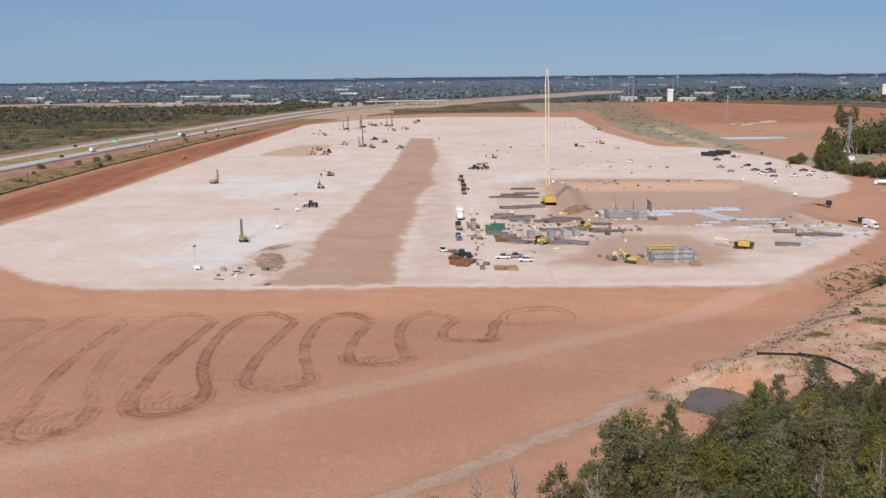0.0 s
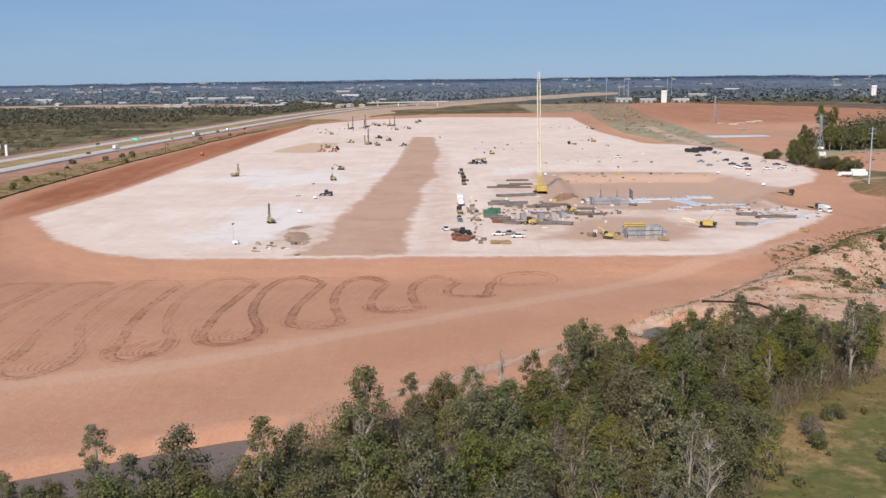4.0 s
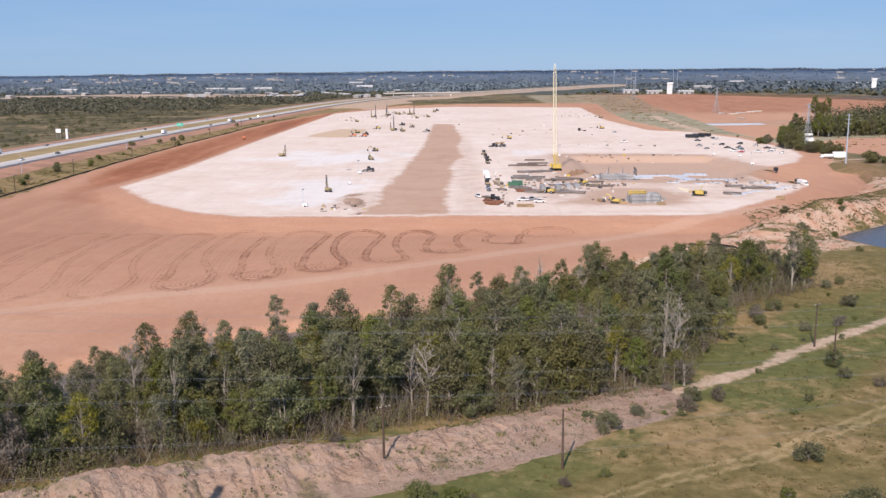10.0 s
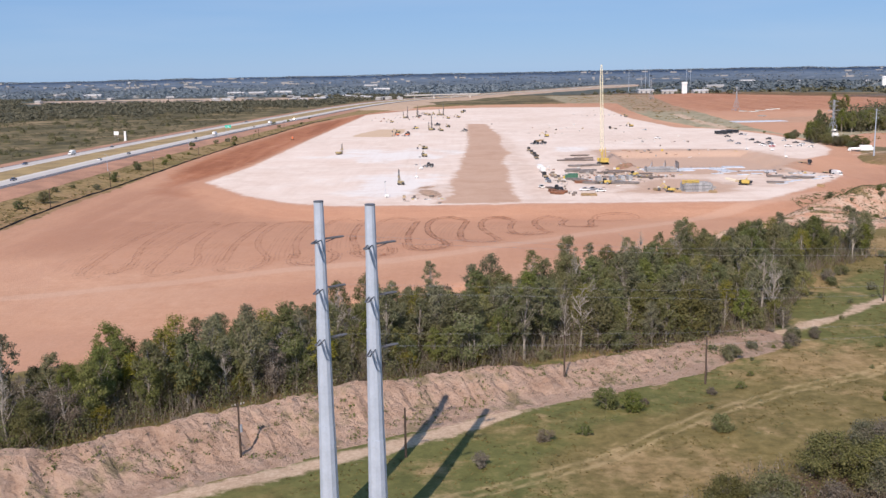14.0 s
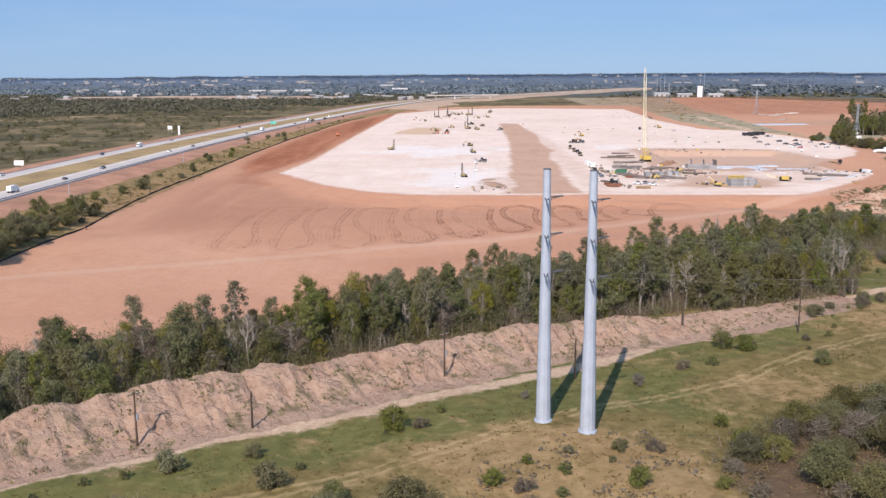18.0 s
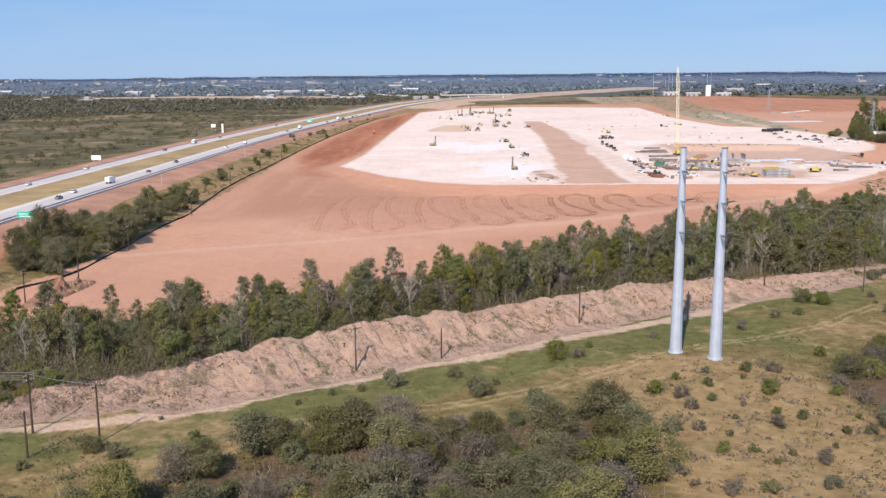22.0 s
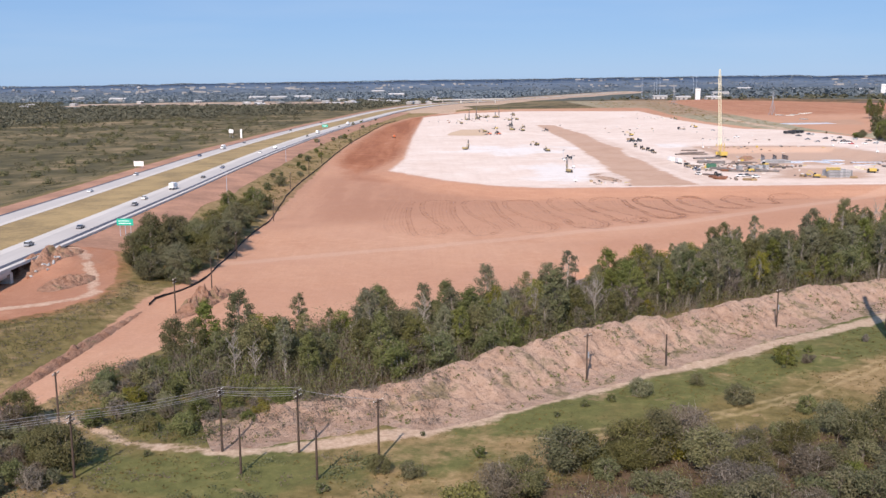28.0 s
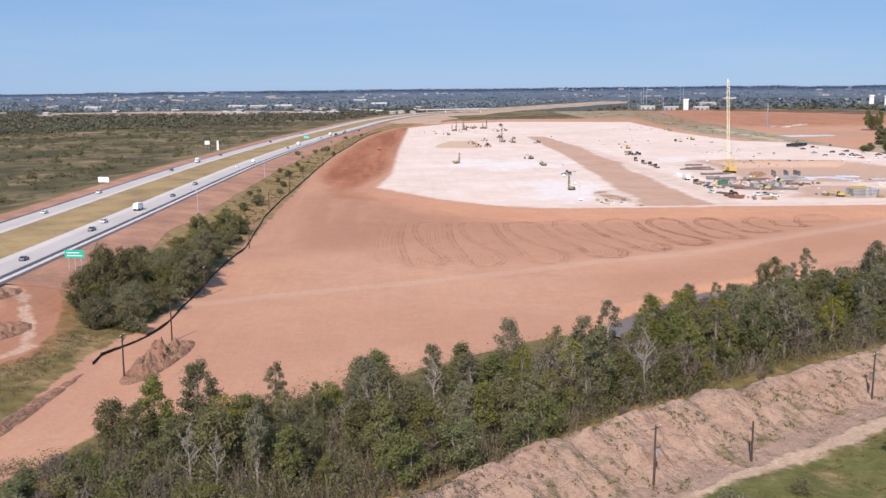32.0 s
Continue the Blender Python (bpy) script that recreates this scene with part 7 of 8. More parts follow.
def bus():
    t = thing("bus", "long dark crew bus in the car park", "bus")
    bm = bmesh.new()
    box(bm, -1.3, 1.3, -6, 6, 0.5, 3.2, 0.1, 0.12)
    body = part("body", bm, BLACK, t)
    for s in (-1, 1):
        for k in range(7):
            bm = bmesh.new()
            box(bm, s * 1.3 - 0.02, s * 1.3 + 0.02, -5.4 + k * 1.55, -4.1 + k * 1.55, 1.7, 2.7)
            part("window", bm, GLASS, body)
    for x in (-1.1, 1.1):
        for y in (-3.6, 3.8):
            wheel("wheel", x, y, 0.5, 0.32, t)
    return t


copies(bus(), [(203, 808, 50), (211, 817, 50), (219, 827, 50)], "crew buses in the car park")

# ---- building machines ----


def tracks(t, length, gauge, mat=None):
    for s in (-1, 1):
        bm = bmesh.new()
        profile(bm, [(-length / 2 + 0.35, 0.02), (length / 2 - 0.35, 0.02), (length / 2, 0.45), (length / 2 - 0.3, 0.95), (-length / 2 + 0.3, 0.95), (-length / 2, 0.45)], s * gauge / 2 - 0.35, s * gauge / 2 + 0.35)
        track = part("crawler_track", bm, RUBBER, t)
        for k in range(4):
            bm = bmesh.new()
            y = -length / 2 + 0.7 + k * (length - 1.4) / 3
            tube(bm, (s * (gauge / 2 + 0.33), y, 0.45), (s * (gauge / 2 + 0.4), y, 0.45), 0.3, 0.3, 10)
            part("roller", bm, STEEL_DARK, track)


def drill_rig(label, mat, mast=13.0, lean=0.0):
    t = thing("drill_rig", label, "drill rig")
    tracks(t, 5.0, 3.2)
    bm = bmesh.new()
    box(bm, -1.4, 1.4, -3.2, 1.6, 1.05, 2.7, 0.2, 0.1)
    part("engine_house", bm, mat, t)
    bm = bmesh.new()
    box(bm, -1.5, -0.4, 1.4, 2.8, 1.1, 3.0, 0.15, 0.05)
    cab = part("cab", bm, mat, t)
    bm = bmesh.new()
    box(bm, -1.4, -0.5, 2.72, 2.86, 1.8, 2.8)
    part("window", bm, GLASS, cab)
    bm = bmesh.new()
    box(bm, -0.6, 0.6, -3.9, -3.1, 1.2, 2.3)
    part("counterweight", bm, STEEL_DARK, t)
    bm = bmesh.new()
    for x in (-0.4, 0.4):
        for y in (2.9, 3.6):
            tube(bm, (x, y, 0.8), (x + lean, y, mast), 0.12, 0.12, 5)
    for k in range(int(mast)):
        z = 0.9 + k
        tube(bm, (-0.4, 2.9, z), (0.4, 3.6, min(mast, z + 1)), 0.07, 0.07, 4)
        tube(bm, (0.4, 2.9, z), (-0.4, 3.6, min(mast, z + 1)), 0.07, 0.07, 4)
    part("mast", bm, STEEL_DARK, t)
    bm = bmesh.new()
    tube(bm, (0, 3.95, 0.2), (lean, 3.95, mast + 0.6), 0.22, 0.22, 8)
    part("drill_string", bm, BEAM, t)
    bm = bmesh.new()
    box(bm, -0.6, 0.6, 3.4, 4.5, mast * 0.45, mast * 0.45 + 1.4, 0.1)
    part("rotary_head", bm, mat, t)
    bm = bmesh.new()
    tube(bm, (-0.7, 0.8, 2.5), (-0.3, 2.9, mast * 0.6), 0.14, 0.1, 6)
    tube(bm, (0.7, 0.8, 2.5), (0.3, 2.9, mast * 0.6), 0.14, 0.1, 6)
    part("stay", bm, mat, t)
    for c in t.children_recursive:
        c.data.transform(Matrix.Scale(0.8, 4))
    return t


RIG = drill_rig("tan crawler drill rig with an upright mast", TAN_PAINT, 10.5)
copies(RIG, [(-77.8, 443.4, 25), (-137, 650, 250), (-71.3, 933.7, 60), (-112, 1192, 40), (-96.5, 1224, 10), (-64.2, 1255, 80)], "drill rigs on the pad")
TALL_RIG = drill_rig("tall dark drill rig with a long mast", BLACK, 19)
copies(TALL_RIG, [(-69.5, 938, 30), (-109, 1196, 200), (-62, 1262, 200), (-93.5, 1230, 120)], "drill rigs on the pad")


def excavator(label, mat):
    t = thing("excavator", label, "excavator")
    tracks(t, 4.2, 2.6)
    bm = bmesh.new()
    box(bm, -1.35, 1.35, -2.4, 1.3, 1.0, 2.2, 0.15, 0.12)
    part("house", bm, mat, t)
    bm = bmesh.new()
    box(bm, -1.3, -0.3, 0.2, 1.7, 1.6, 3.0, 0.12)
    part("cab", bm, GLASS, t, "dark glazed driver's cab")
    for name, a, b, r in (("boom", (0.3, 1.0, 1.7), (0.3, 4.4, 4.4), 0.28), ("stick", (0.3, 4.4, 4.4), (0.3, 6.4, 1.9), 0.2)):
        bm = bmesh.new()
        tube(bm, a, b, r, r * 0.75, 6)
        part(name, bm, mat, t)
    bm = bmesh.new()
    profile(bm, [(6.0, 1.9), (6.9, 1.9), (7.0, 1.0), (6.2, 0.5), (5.6, 1.0)], -0.3, 0.9)
    part("bucket", bm, STEEL_DARK, t)
    return t


copies(excavator("yellow crawler excavator on the site", YELLOW), [(66, 393.9, 60), (40, 809.5, 90), (143.4, 944.9, 40)], "excavators on the site")
copies(excavator("dusty tan excavator among drill rigs", TAN_PAINT), [(-104.7, 899.3, 70), (-69.3, 622.9, 20), (-71.1, 687.5, 120), (-60.3, 919.7, 30), (-53, 980, 160), (-54.2, 1163, 80), (-40.8, 1194, 60), (-34.4, 1315, 20), (-87.4, 1283, 45), (-80.8, 1257, 140), (-75.4, 1282, 10), (-68.3, 1256, 220), (173.6, 1154, 60), (-123, 1094, 95)], "excavators on the site")


def loader(label, mat):
    t = thing("wheel_loader", label, "loader")
    bm = bmesh.new()
    box(bm, -1.2, 1.2, -3.2, 0.2, 0.9, 2.3, 0.25, 0.1)
    part("engine_house", bm, mat, t)
    bm = bmesh.new()
    box(bm, -0.9, 0.9, -0.6, 1.1, 1.9, 3.3, 0.15, 0.05)
    part("cab", bm, GLASS, t, "dark glazed driver's cab")
    bm = bmesh.new()
    for x in (-0.7, 0.7):
        tube(bm, (x, 0.9, 1.7), (x, 3.4, 0.9), 0.16, 0.14, 6)
    part("lift_arm", bm, mat, t)
    bm = bmesh.new()
    profile(bm, [(3.3, 1.3), (3.4, 0.2), (4.5, 0.15), (4.4, 0.4), (3.8, 0.7)], -1.4, 1.4)
    part("bucket", bm, STEEL_DARK, t)
    for x in (-1.15, 1.15):
        for y in (-2.1, 1.4):
            wheel("wheel", x, y, 0.8, 0.55, t)
    return t


copies(loader("dark wheel loader on pale gravel", BLACK), [(-64.1, 542, 80), (-36, 904.7, 90), (-65.7, 1019.6, 60), (22.3, 723.9, 60), (28.8, 723.4, 100), (-31.9, 1356, 40), (7.8, 405, 60), (-93, 869, 20)], "wheel loaders on the site")
copies(loader("yellow wheel loader on pale gravel", YELLOW), [(-88.6, 955.7, 80), (37.7, 433.2, 60), (60, 470, 100)], "wheel loaders on the site")
copies(loader("orange wheel loader on the pad", ORANGE), [(-93.7, 847.2, 85), (-103.7, 848.1, 95)], "wheel loaders on the site")


def lattice_boom(t, name, a, b, half, mats, cuts):
    """A lattice boom in sections from a to b; the first and last taper."""
    a, b = Vector(a), Vector(b)
    way = (b - a).normalized()
    u = way.cross(Vector((1, 0, 0))).normalized() if abs(way.x) < 0.9 else way.cross(Vector((0, 1, 0))).normalized()
    v = way.cross(u)
    for k in range(cuts):
        f0, f1 = k / cuts, (k + 1) / cuts
        h0 = half * (0.35 if k == 0 else 1.0)
        h1 = half * (0.35 if k == cuts - 1 else 1.0)
        p, q = a.lerp(b, f0), a.lerp(b, f1)
        bm = bmesh.new()
        corners = [(1, 1), (-1, 1), (-1, -1), (1, -1)]
        for i, j in corners:
            tube(bm, p + (u * i + v * j) * h0, q + (u * i + v * j) * h1, 0.115, 0.115, 4)
        bays = 5
        for n in range(bays):
            g0, g1 = n / bays, (n + 1) / bays
            w0, w1 = h0 + (h1 - h0) * g0, h0 + (h1 - h0) * g1
            for i in range(4):
                c, d = corners[i], corners[(i + 1) % 4]
                tube(bm, p.lerp(q, g0) + (u * c[0] + v * c[1]) * w0, p.lerp(q, g1) + (u * d[0] + v * d[1]) * w1, 0.065, 0.065, 3, False)
        part(name, bm, mats[min(k, len(mats) - 1)], t)


def crawler_crane(x, y, turn):
    t = thing("crawler_crane", "yellow crawler crane with a tall raised lattice boom", "crane", "", pose(x, y, floor_at(x, y), 0, 0, turn))
    tracks(t, 8.5, 6.0)
    bm = bmesh.new()
    box(bm, -2.6, 2.6, -2.4, 2.4, 0.6, 1.5)
    part("carbody", bm, BLACK, t)
    bm = bmesh.new()
    box(bm, -2.4, 2.4, -5.0, 3.0, 1.6, 4.0, 0.3, 0.15)
    house = part("house", bm, YELLOW, t)
    bm = bmesh.new()
    box(bm, -1.9, 1.9, -5.03, -4.9, 2.0, 3.4)
    part("grille", bm, BLACK, house)
    for k in range(3):
        bm = bmesh.new()
        box(bm, -2.7, 2.7, -6.6, -5.0, 1.7 + k * 0.95, 2.6 + k * 0.95, 0.05, 0.05)
        part("counterweight", bm, YELLOW, t)
    bm = bmesh.new()
    box(bm, -3.4, -2.4, 1.6, 3.6, 1.8, 4.0, 0.2, 0.05)
    cab = part("cab", bm, YELLOW, t)
    bm = bmesh.new()
    box(bm, -3.3, -2.5, 3.3, 3.62, 2.4, 3.7)
    part("window", bm, GLASS, cab)
    bm = bmesh.new()
    for s in (-1.3, 1.3):
        tube(bm, (s, -1.5, 4.0), (s * 0.6, -3.6, 11.5), 0.2, 0.16, 6)
        tube(bm, (s, -4.6, 4.0), (s * 0.6, -3.6, 11.5), 0.14, 0.12, 6)
    part("gantry", bm, YELLOW, t)
    lattice_boom(t, "boom_section", (0, 2.6, 2.2), (0, 10.5, 66.0), 0.8, [YELLOW, CREAM, CREAM], 9)
    bm = bmesh.new()
    for s in (-0.5, 0.5):
        tube(bm, (s, -3.6, 11.5), (s * 0.6, 10.2, 65.4), 0.03, 0.03, 4)
    part("pendant_line", bm, STEEL_DARK, t)
    bm = bmesh.new()
    tube(bm, (0, 11.0, 65.6), (0, 11.0, 9), 0.03, 0.03, 4)
    line = part("hoist_line", bm, STEEL_DARK, t)
    bm = bmesh.new()
    box(bm, -0.4, 0.4, 10.8, 11.6, 7.6, 9.0, 0.2)
    tube(bm, (0, 11.2, 7.6), (0, 11.2, 6.6), 0.15, 0.1, 6)
    part("hook_block", bm, YELLOW, line)
    return t


crawler_crane(53.4, 546, 2)


def small_crane(x, y, turn):
    t = thing("crawler_crane", "yellow crawler crane with its lattice boom lowered", "crane", "", pose(x, y, floor_at(x, y), 0, 0, turn))
    tracks(t, 7.0, 4.6)
    bm = bmesh.new()
    box(bm, -2.0, 2.0, -4.2, 2.6, 1.2, 3.6, 0.25, 0.12)
    part("house", bm, YELLOW, t)
    bm = bmesh.new()
    box(bm, -2.6, -1.6, 1.2, 3.0, 1.4, 3.4, 0.15)
    part("cab", bm, GLASS, t, "dark glazed driver's cab")
    bm = bmesh.new()
    box(bm, -2.2, 2.2, -5.4, -4.2, 1.3, 3.0)
    part("counterweight", bm, BLACK, t)
    lattice_boom(t, "boom_section", (0, 2.2, 1.9), (0, 13, 4.2), 0.6, [YELLOW, CREAM], 3)
    bm = bmesh.new()
    tube(bm, (-1, -1, 3.5), (0, -4.2, 8.5), 0.14, 0.1, 5)
    tube(bm, (1, -1, 3.5), (0, -4.2, 8.5), 0.14, 0.1, 5)
    part("gantry", bm, YELLOW, t)
    return t


small_crane(112, 421, 62).scale = (0.78, 0.78, 0.78)


def light_tower(label):
    t = thing("light_tower", label, "light tower")
    bm = bmesh.new()
    box(bm, -0.7, 0.7, -1.2, 1.0, 0.45, 1.5, 0.1, 0.05)
    part("generator", bm, WHITE, t)
    bm = bmesh.new()
    tube(bm, (0, 0.8, 0.5), (0, 0.8, 8.2), 0.09, 0.06, 6)
    part("mast", bm, STEEL, t)
    for k in range(4):
        bm = bmesh.new()
        x = -0.9 + 0.6 * k
        box(bm, x - 0.24, x + 0.24, 0.65, 0.85, 7.9, 8.35, 0.03)
        part("lamp_head", bm, STEEL_DARK, t)
    for x in (-0.7, 0.7):
        wheel("wheel", x, -0.2, 0.35, 0.2, t, False)
    return t


copies(light_tower("white wheeled light tower on pale gravel"), [(-70, 476.9, 10), (-82.2, 387.8, 80), (178, 640.7, 20), (184.9, 571, 70), (193.5, 627.8, 40), (66, 640, 0), (-68.8, 528, 60)], "light towers on the site")

# ---- building materials and works ----


def container(label, mat, length=6.1, high=2.6):
    t = thing("shipping_container", label, "container")
    bm = bmesh.new()
    box(bm, -1.22, 1.22, -length / 2, length / 2, 0.12, high, bevel=0.04)
    body = part("body", bm, mat, t)
    for s in (-1, 1):
        bm = bmesh.new()
        for k in range(int(length / 0.6)):
            y = -length / 2 + 0.35 + k * 0.6
            box(bm, s * 1.22 - 0.03, s * 1.22 + 0.03, y - 0.12, y + 0.12, 0.25, high - 0.15)
        tagged(part("ribbing", bm, mat, body), kind="stuff")
    for s in (-1, 1):
        bm = bmesh.new()
        box(bm, s * 0.6 - 0.56, s * 0.6 + 0.56, length / 2, length / 2 + 0.06, 0.2, high - 0.1)
        part("door", bm, mat, body)
    return t


copies(container("green shipping container in the laydown yard", GREEN_BOX), [(21.8, 463.6, 80), (24, 470, 85)], "containers in the yard")
copies(container("pale grey site container in the yard", FORM), [(36.2, 448.9, 5), (44.3, 448.5, 8), (50, 450.9, 5), (54.6, 451.5, 4)], "containers in the yard")
copies(container("white site office cabin on blocks", WHITE, 9, 2.8), [(265, 629, 82), (269, 641, 82), (291, 765, 85), (8.6, 520, 4)], "site cabins")


def section(bm, x, z, y0, y1):
    """A rolled section with two flanges and a web, along y."""
    edge = [(-0.17, 0), (0.17, 0), (0.17, 0.06), (0.04, 0.06), (0.04, 0.3), (0.17, 0.3), (0.17, 0.36), (-0.17, 0.36), (-0.17, 0.3), (-0.04, 0.3), (-0.04, 0.06), (-0.17, 0.06)]
    a = [bm.verts.new((x + u, y0, z + v)) for u, v in edge]
    b = [bm.verts.new((x + u, y1, z + v)) for u, v in edge]
    bm.faces.new(a)
    bm.faces.new(b[::-1])
    for k in range(12):
        bm.faces.new((a[k], b[k], b[(k + 1) % 12], a[(k + 1) % 12]))


def stack(label, mat, count, length, rows, seed, name="steel_beam_stack", piece="beam", gauge=0.42):
    """Long sections laid side by side on timbers, a few layers high."""
    r = random.Random(seed)
    t = thing(name, label, "material stack")
    for k in (-0.35, 0.35):
        bm = bmesh.new()
        box(bm, -count * gauge / 2 - 0.2, count * gauge / 2 + 0.2, k * length - 0.12, k * length + 0.12, -0.05, 0.2)
        part("timber_bearer", bm, TIMBER, t)
    for j in range(rows):
        for i in range(count - j):
            bm = bmesh.new()
            x = (i - (count - j - 1) / 2) * gauge + r.uniform(-0.05, 0.05)
            y = r.uniform(-0.06, 0.06) * length
            z = 0.2 + j * 0.38
            half = length / 2 * r.uniform(0.8, 1)
            section(bm, x, z, y - half, y + half)
            part(piece, bm, mat, t)
    return t


YARD = "material stacks in the yard"
copies(stack("dark steel beams stacked on timbers", BEAM, 7, 14, 2, 1), [(45.5, 607, 88), (38.5, 583, 92), (46, 588, 86), (32, 574, 95), (44.2, 572.6, 90), (51.1, 491, 78), (48, 487, 84), (56, 494, 70), (66.9, 479.5, 88), (48.3, 465, 90), (63, 464.8, 88), (69.3, 460, 92), (7.4, 412, 30)], YARD)
copies(stack("bundles of dark rebar on timbers", REBAR, 9, 9, 3, 2, "rebar_stack", "steel_bar", 0.36), [(39.6, 534, 88), (33, 532, 84), (46, 536, 95), (31.6, 497.7, 100), (27, 499, 80), (38, 500, 92), (29, 506, 96), (35, 491, 88), (55.7, 465, 85), (23, 455, 70), (26, 449, 100), (30, 436, 60), (45.7, 433, 88), (52.6, 432.5, 60), (47, 437, 20), (96, 529, 60), (99, 524, 40), (130.9, 425.4, 70), (146, 447, 100), (154.9, 446, 60), (140, 455, 80)], YARD)
copies(stack("rust-red steel sections stacked on timbers", RUST, 8, 5, 3, 3, "rusty_steel_stack", "section", 0.5), [(5.2, 402.4, 20), (7.6, 392.1, 80), (9.8, 397, 60), (24, 440.2, 90), (29, 441, 85), (5.8, 395, 100)], YARD)
copies(stack("loose new timber stacked on bearers", TIMBER, 8, 4, 3, 4, "timber_stack", "plank", 0.38), [(66, 396, 60), (69, 392.5, 100), (20, 385, 80), (24, 384.5, 100), (26.5, 755.9, 30), (31, 762, 70), (60, 400, 20), (86.7, 389, 90), (150, 410, 60), (41, 441, 40)], YARD)


def wall_form(label, length, high, mat, panels):
    """A row of wall forms: upright panels with walers and raking props."""
    t = thing("wall_formwork", label, "formwork")
    w = length / panels
    for k in range(panels):
        bm = bmesh.new()
        x = -length / 2 + k * w
        box(bm, x + 0.03, x + w - 0.03, -0.12, 0.12, 0, high - 0.15 * (k % 2))
        panel = part("panel", bm, mat, t)
        for z in (0.3, 0.7):
            bm = bmesh.new()
            box(bm, x + 0.06, x + w - 0.06, -0.28, -0.12, z * high - 0.08, z * high + 0.08)
            part("waler", bm, STEEL_DARK, panel)
        if k % 2 == 0:
            bm = bmesh.new()
            tube(bm, (x + w / 2, 0.2, high * 0.75), (x + w / 2, high * 0.5, 0), 0.07, 0.07, 5)
            part("prop", bm, STEEL, t)
    return t


WORKS = "concrete works in the pit"
copies(wall_form("grey steel wall formwork panels", 14, 4.6, FORM, 8), [(80.5, 394, 3), (80.5, 402, 3)], WORKS)
copies(wall_form("dark grey formwork wall seen on end", 16, 5.2, BEAM, 8), [(88, 553, 80), (97, 553, 80), (105, 553, 86)], WORKS)
copies(wall_form("yellow guard panels above a formwork box", 9, 2.2, YELLOW, 6), [(76.5, 395, 3)], WORKS, up=4.0)
copies(wall_form("long grey formwork for a pit wall", 19, 4.0, FORM, 8), [(89, 523, 1), (88, 531, 1)], WORKS)
copies(wall_form("short grey formwork closing a box", 8, 4.4, FORM, 4), [(73, 398, 92), (87.5, 397, 90), (79, 527, 88)], WORKS)


def slab(label, lx, ly, high=0.5, mat=None):
    t = thing("concrete_slab", label, "concrete slab")
    bm = bmesh.new()
    box(bm, -lx / 2, lx / 2, -ly / 2, ly / 2, -0.3, high, bevel=0.05)
    top = part("slab", bm, mat or SLAB, t)
    for k in range(max(2, int(lx / 4))):
        bm = bmesh.new()
        x = -lx / 2 + (k + 0.5) * lx / max(2, int(lx / 4))
        for j in range(5):
            tube(bm, (x, -ly / 2 + (j + 0.5) * ly / 5, high - 0.1), (x, -ly / 2 + (j + 0.5) * ly / 5, high + 0.9), 0.05, 0.05, 4)
        part("starter_bars", bm, REBAR, t)
    return t


copies(slab("fresh blue-grey concrete footing strip", 34, 5), [(120, 549, -2)], WORKS)
copies(slab("broad fresh concrete footing in the pit", 14, 9), [(144, 556, -4), (106, 540, 5), (90, 528, 0), (86, 548, 0)], WORKS)
copies(slab("long slanting concrete footing strip", 46, 4.5), [(138, 522, -72), (133, 524, -72)], WORKS)
copies(slab("concrete footing strip with starter bars", 22, 5), [(142, 493, -3)], WORKS)
copies(slab("small pale blinding slab on the gravel", 7, 3.2, 0.25), [(135, 473, 0), (158, 472, 4), (146, 482, -3), (126, 470, 2), (112, 476, 0), (118, 484, 0), (162, 462, 8), (152, 452, 25), (160, 444, 30), (147, 438, 30), (140, 432, 35), (134, 424, 30), (168, 455, 20)], WORKS)

copies(slab("pale concrete pad on the far red lot", 60, 22, 0.3), [(297, 1000, 3)], "pads on the far lot")
copies(stack("pale pipes stacked on the far red lot", WALL_PALE, 10, 12, 3, 8, "pipe_stack", "pipe", 0.6), [(349, 1242, 30), (359, 1227, 80), (378, 1259, 60), (336, 1115, 20), (399, 1284, 85), (409, 1290, 88)], "stacks on the far lot")

# ---- far buildings ----


def shed(label, lx, ly, high, roof_mat, wall_mat, name="warehouse"):
    t = thing(name, label, "building")
    bm = bmesh.new()
    box(bm, -lx / 2, lx / 2, -ly / 2, ly / 2, -0.5, high)
    wall = part("wall", bm, wall_mat, t)
    bm = bmesh.new()
    profile(bm, [(-ly / 2 - 0.6, high), (ly / 2 + 0.6, high), (0, high + ly * 0.14)], -lx / 2 - 0.6, lx / 2 + 0.6)
    part("roof", bm, roof_mat, t)
    for k in range(3):
        bm = bmesh.new()
        x = -lx / 2 + (k + 0.5) * lx / 3
        box(bm, x - 2, x + 2, -ly / 2 - 0.06, -ly / 2 + 0.02, -0.4, min(4.0, high * 0.75))
        part("door", bm, STEEL_DARK, wall)
    return t


r = random.Random(9)
TOWN = "buildings of the far town"
copies(shed("long low white-roofed warehouse far across the plain", 44, 24, 7, ROOF_GREY, WALL_TOWN), [(-560, 2480, 4), (-500, 2520, 8), (-620, 2500, 0), (-980, 2450, -5), (-250, 2700, 5), (640, 2500, -6), (1250, 2250, 0), (900, 3100, 6), (-1400, 2600, 0), (-330, 3300, 2)], TOWN)
copies(shed("small pale house of the far town", 16, 11, 5, ROOF_GREY, WALL_TOWN, "house"), [(r.uniform(-620, -140), r.uniform(1950, 2350), r.uniform(0, 180)) for k in range(30)] + [(r.uniform(-1500, -700), r.uniform(1900, 2900), r.uniform(0, 180)) for k in range(18)] + [(r.uniform(560, 1500), r.uniform(2150, 3200), r.uniform(0, 180)) for k in range(14)], TOWN)
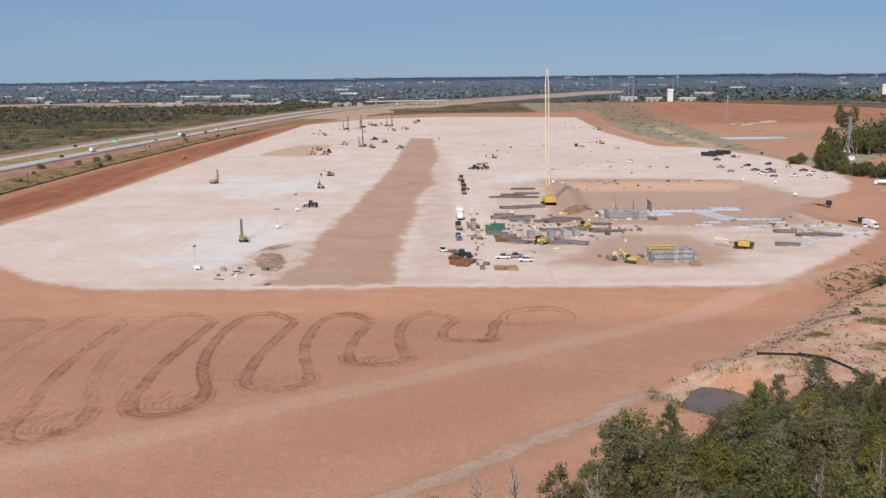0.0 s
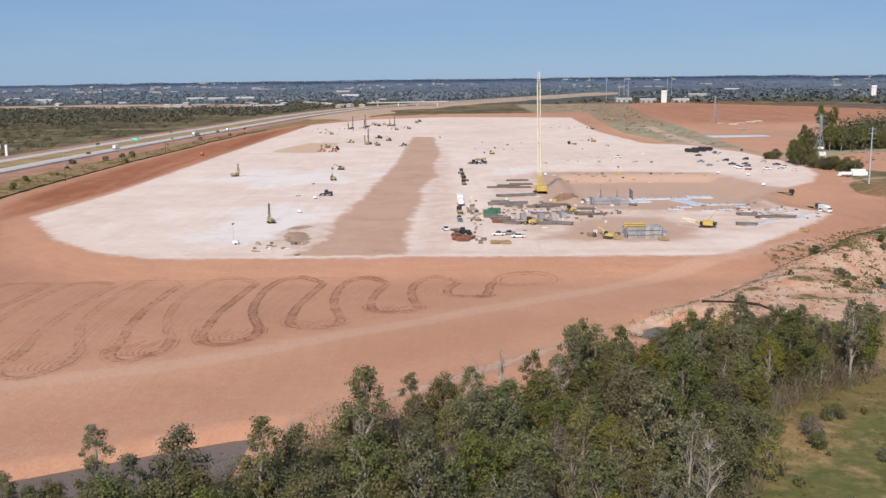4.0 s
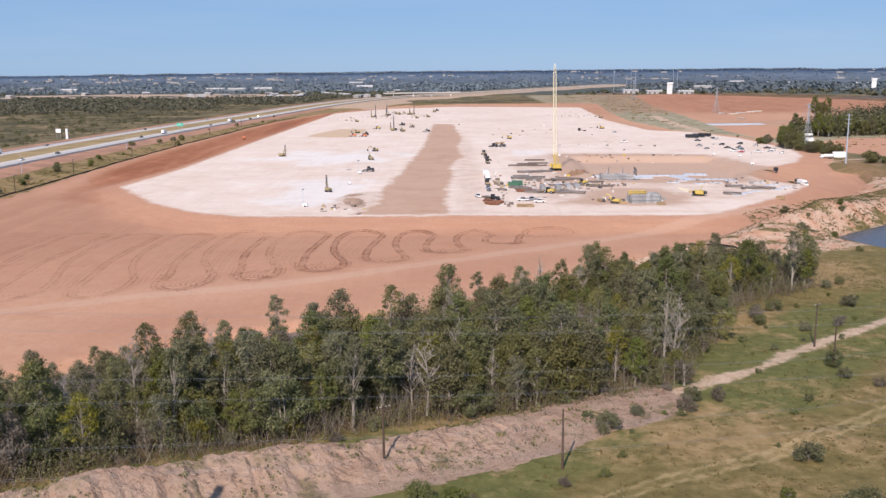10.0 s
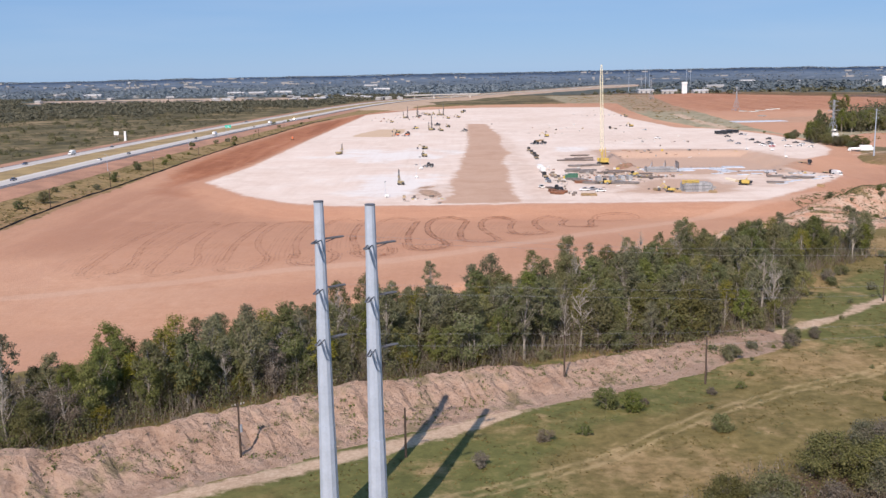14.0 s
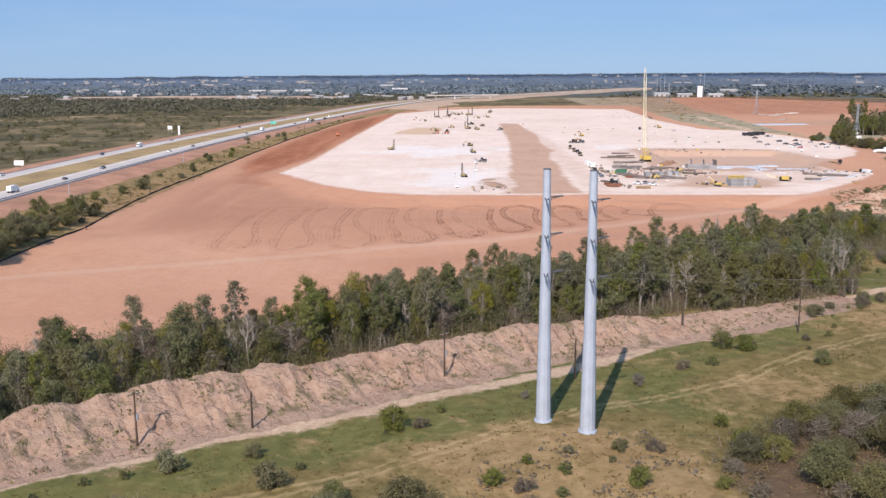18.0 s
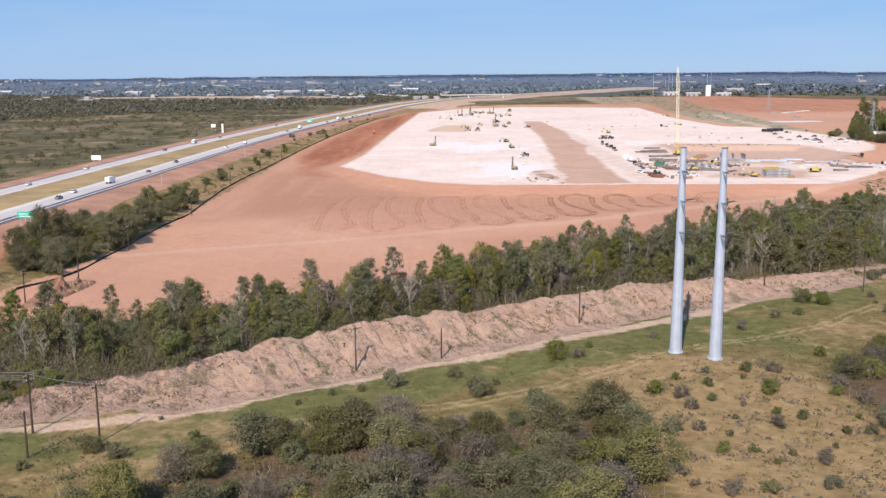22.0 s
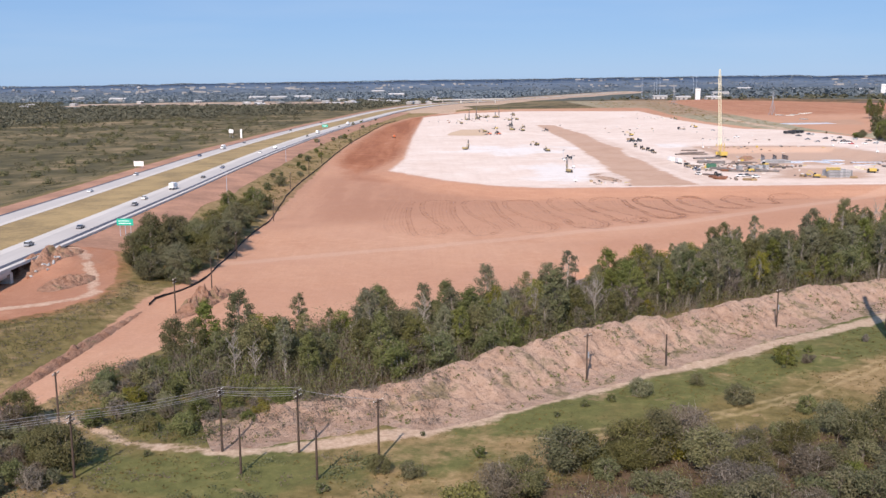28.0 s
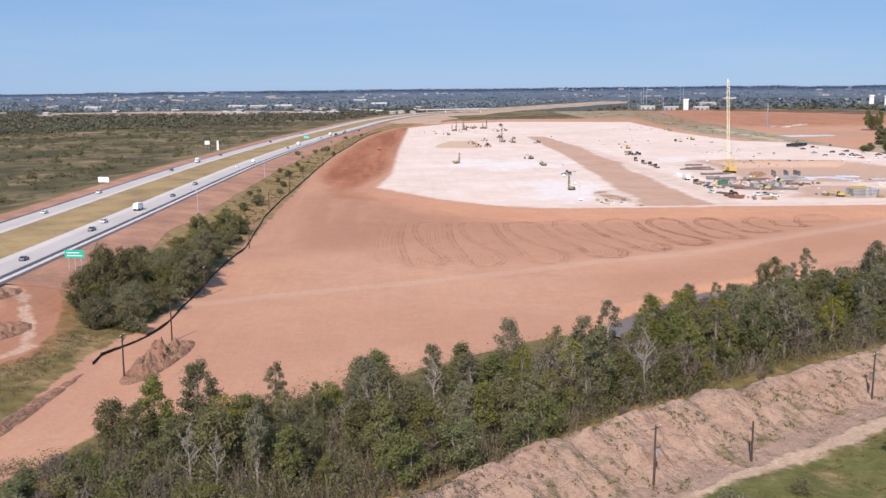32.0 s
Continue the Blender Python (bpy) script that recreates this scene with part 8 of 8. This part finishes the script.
copies(shed("pale industrial shed beside a silo block", 34, 18, 6, ROOF_GREY, WALL_TOWN), [(440, 2130, 0), (505, 2110, 5), (395, 2170, 0)], TOWN)


def silo_block(x, y, label, high=21, wide=12):
    t = thing("batching_plant", label, "industrial plant", "", pose(x, y, 0))
    for k in range(3):
        bm = bmesh.new()
        tube(bm, (-wide / 2 + k * wide / 3 + 2, 0, -0.5), (-wide / 2 + k * wide / 3 + 2, 0, high), wide / 6, wide / 6, 14)
        part("silo", bm, WHITE, t)
    bm = bmesh.new()
    box(bm, -wide / 2, wide / 2, -3, 3, high, high + 4, bevel=0.2)
    part("headhouse", bm, WHITE, t)


silo_block(470, 2110, "white silo block of a far plant")
silo_block(1010, 2330, "pair of pale silos in far woods", 24, 12)
silo_block(1050, 2330, "pair of pale silos in far woods", 22, 12)


def water_tower(x, y):
    t = thing("water_tower", "pale water tower on the far plain", "water tower", "", pose(x, y, 0))
    bm = bmesh.new()
    tube(bm, (0, 0, -0.5), (0, 0, 24), 2.2, 1.8, 12)
    part("stem", bm, WALL_TOWN, t)
    bm = bmesh.new()
    tube(bm, (0, 0, 24), (0, 0, 26), 3, 6, 16)
    tube(bm, (0, 0, 26), (0, 0, 29), 6, 6, 16)
    tube(bm, (0, 0, 29), (0, 0, 31), 6, 3, 16)
    part("tank", bm, WALL_TOWN, t)


water_tower(-1180, 3350)


def overpass():
    t = thing("overpass", "dark road overpass far along the highway", "bridge")
    bm = bmesh.new()
    tube(bm, (-150, 1950, 8.5), (30, 2010, 8.5), 0.1, 0.1, 4)
    for a, b in (((-148, 1975), (8, 2035)),):
        d = (Vector((*b, 0)) - Vector((*a, 0))).normalized()
        s = Vector((d.y, -d.x, 0)) * 7
        v = [bm.verts.new((p.x, p.y, z)) for z in (7.2, 9.2) for p in (Vector((*a, 0)) - s, Vector((*a, 0)) + s, Vector((*b, 0)) + s, Vector((*b, 0)) - s)]
        for q in ((0, 1, 2, 3), (7, 6, 5, 4), (0, 4, 5, 1), (1, 5, 6, 2), (2, 6, 7, 3), (3, 7, 4, 0)):
            bm.faces.new([v[i] for i in q])
    part("deck", bm, WALL_PALE, t)
    for f in (0.12, 0.38, 0.62, 0.88):
        bm = bmesh.new()
        x, y = -148 + 156 * f, 1975 + 60 * f
        box(bm, x - 1, x + 1, y - 5, y + 5, -1, 7.3)
        part("pier", bm, WALL_PALE, t)


overpass()


def rubble(count, seed):
    """Broken concrete thrown down beside the bridge."""
    r = random.Random(seed)
    t = thing("concrete_rubble", "broken pale concrete slabs on red earth", "rubble")
    for k in range(count):
        x, y = r.gauss(-298, 2.6), r.gauss(128, 9)
        bm = bmesh.new()
        lx, ly, h = r.uniform(0.3, 1.1), r.uniform(0.2, 0.7), r.uniform(0.12, 0.35)
        box(bm, -lx, lx, -ly, ly, -h, h, r.uniform(0, 0.2))
        bm.transform(pose(x, y, floor_at(x, y) + 1.4 * math.exp(-(((x + 299) / 5) ** 2 + ((y - 128) / 13) ** 2)), r.uniform(-25, 25), r.uniform(-25, 25), r.uniform(0, 180)))
        part("slab_piece", bm, WALL_TOWN if k % 3 else RUST, t)
    return t


rubble(34, 31)


def yard_litter():
    """Pallets, offcuts, drums and bundles lying about the site."""
    r = random.Random(77)
    spots = [(30, 470, 14, 40, 60), (62, 470, 22, 26, 70), (70, 520, 22, 18, 50), (14, 460, 3, 60, 46), (150, 470, 18, 24, 40), (120, 640, 40, 12, 26), (75, 405, 16, 6, 30), (-105, 1190, 40, 60, 46), (120, 760, 30, 60, 20), (-66, 380, 12, 8, 14), (150, 1200, 30, 90, 26), (60, 900, 40, 90, 16)]
    bm = bmesh.new()
    for cx, cy, sx, sy, count in spots:
        for k in range(count):
            x, y = r.gauss(cx, sx * 0.6), r.gauss(cy, sy * 0.6)
            z = floor_at(x, y)
            lx, ly, h = r.choice(((2.4, 0.5, 0.4), (1.2, 1.0, 0.7), (3.6, 0.35, 0.3), (0.9, 0.9, 1.0), (1.6, 2.4, 0.25), (2.0, 1.6, 1.2)))
            a = r.choice((0.05, 1.6)) + r.gauss(0, 0.3)
            c, s = math.cos(a), math.sin(a)
            made = [bm.verts.new((x + c * u * lx / 2 - s * v * ly / 2, y + s * u * lx / 2 + c * v * ly / 2, z + w)) for w in (-0.05, h * r.uniform(0.7, 1.1)) for u, v in ((-1, -1), (1, -1), (1, 1), (-1, 1))]
            for q in ((3, 2, 1, 0), (4, 5, 6, 7), (0, 1, 5, 4), (1, 2, 6, 5), (2, 3, 7, 6), (3, 0, 4, 7)):
                bm.faces.new([made[i] for i in q])
    me = bpy.data.meshes.new("yard_litter")
    bm.to_mesh(me)
    bm.free()
    me.materials.append(LITTER)
    tagged(new("yard_litter", me), "pallets, offcuts and bundles strewn about the site", "litter", kind="stuff")


yard_litter()
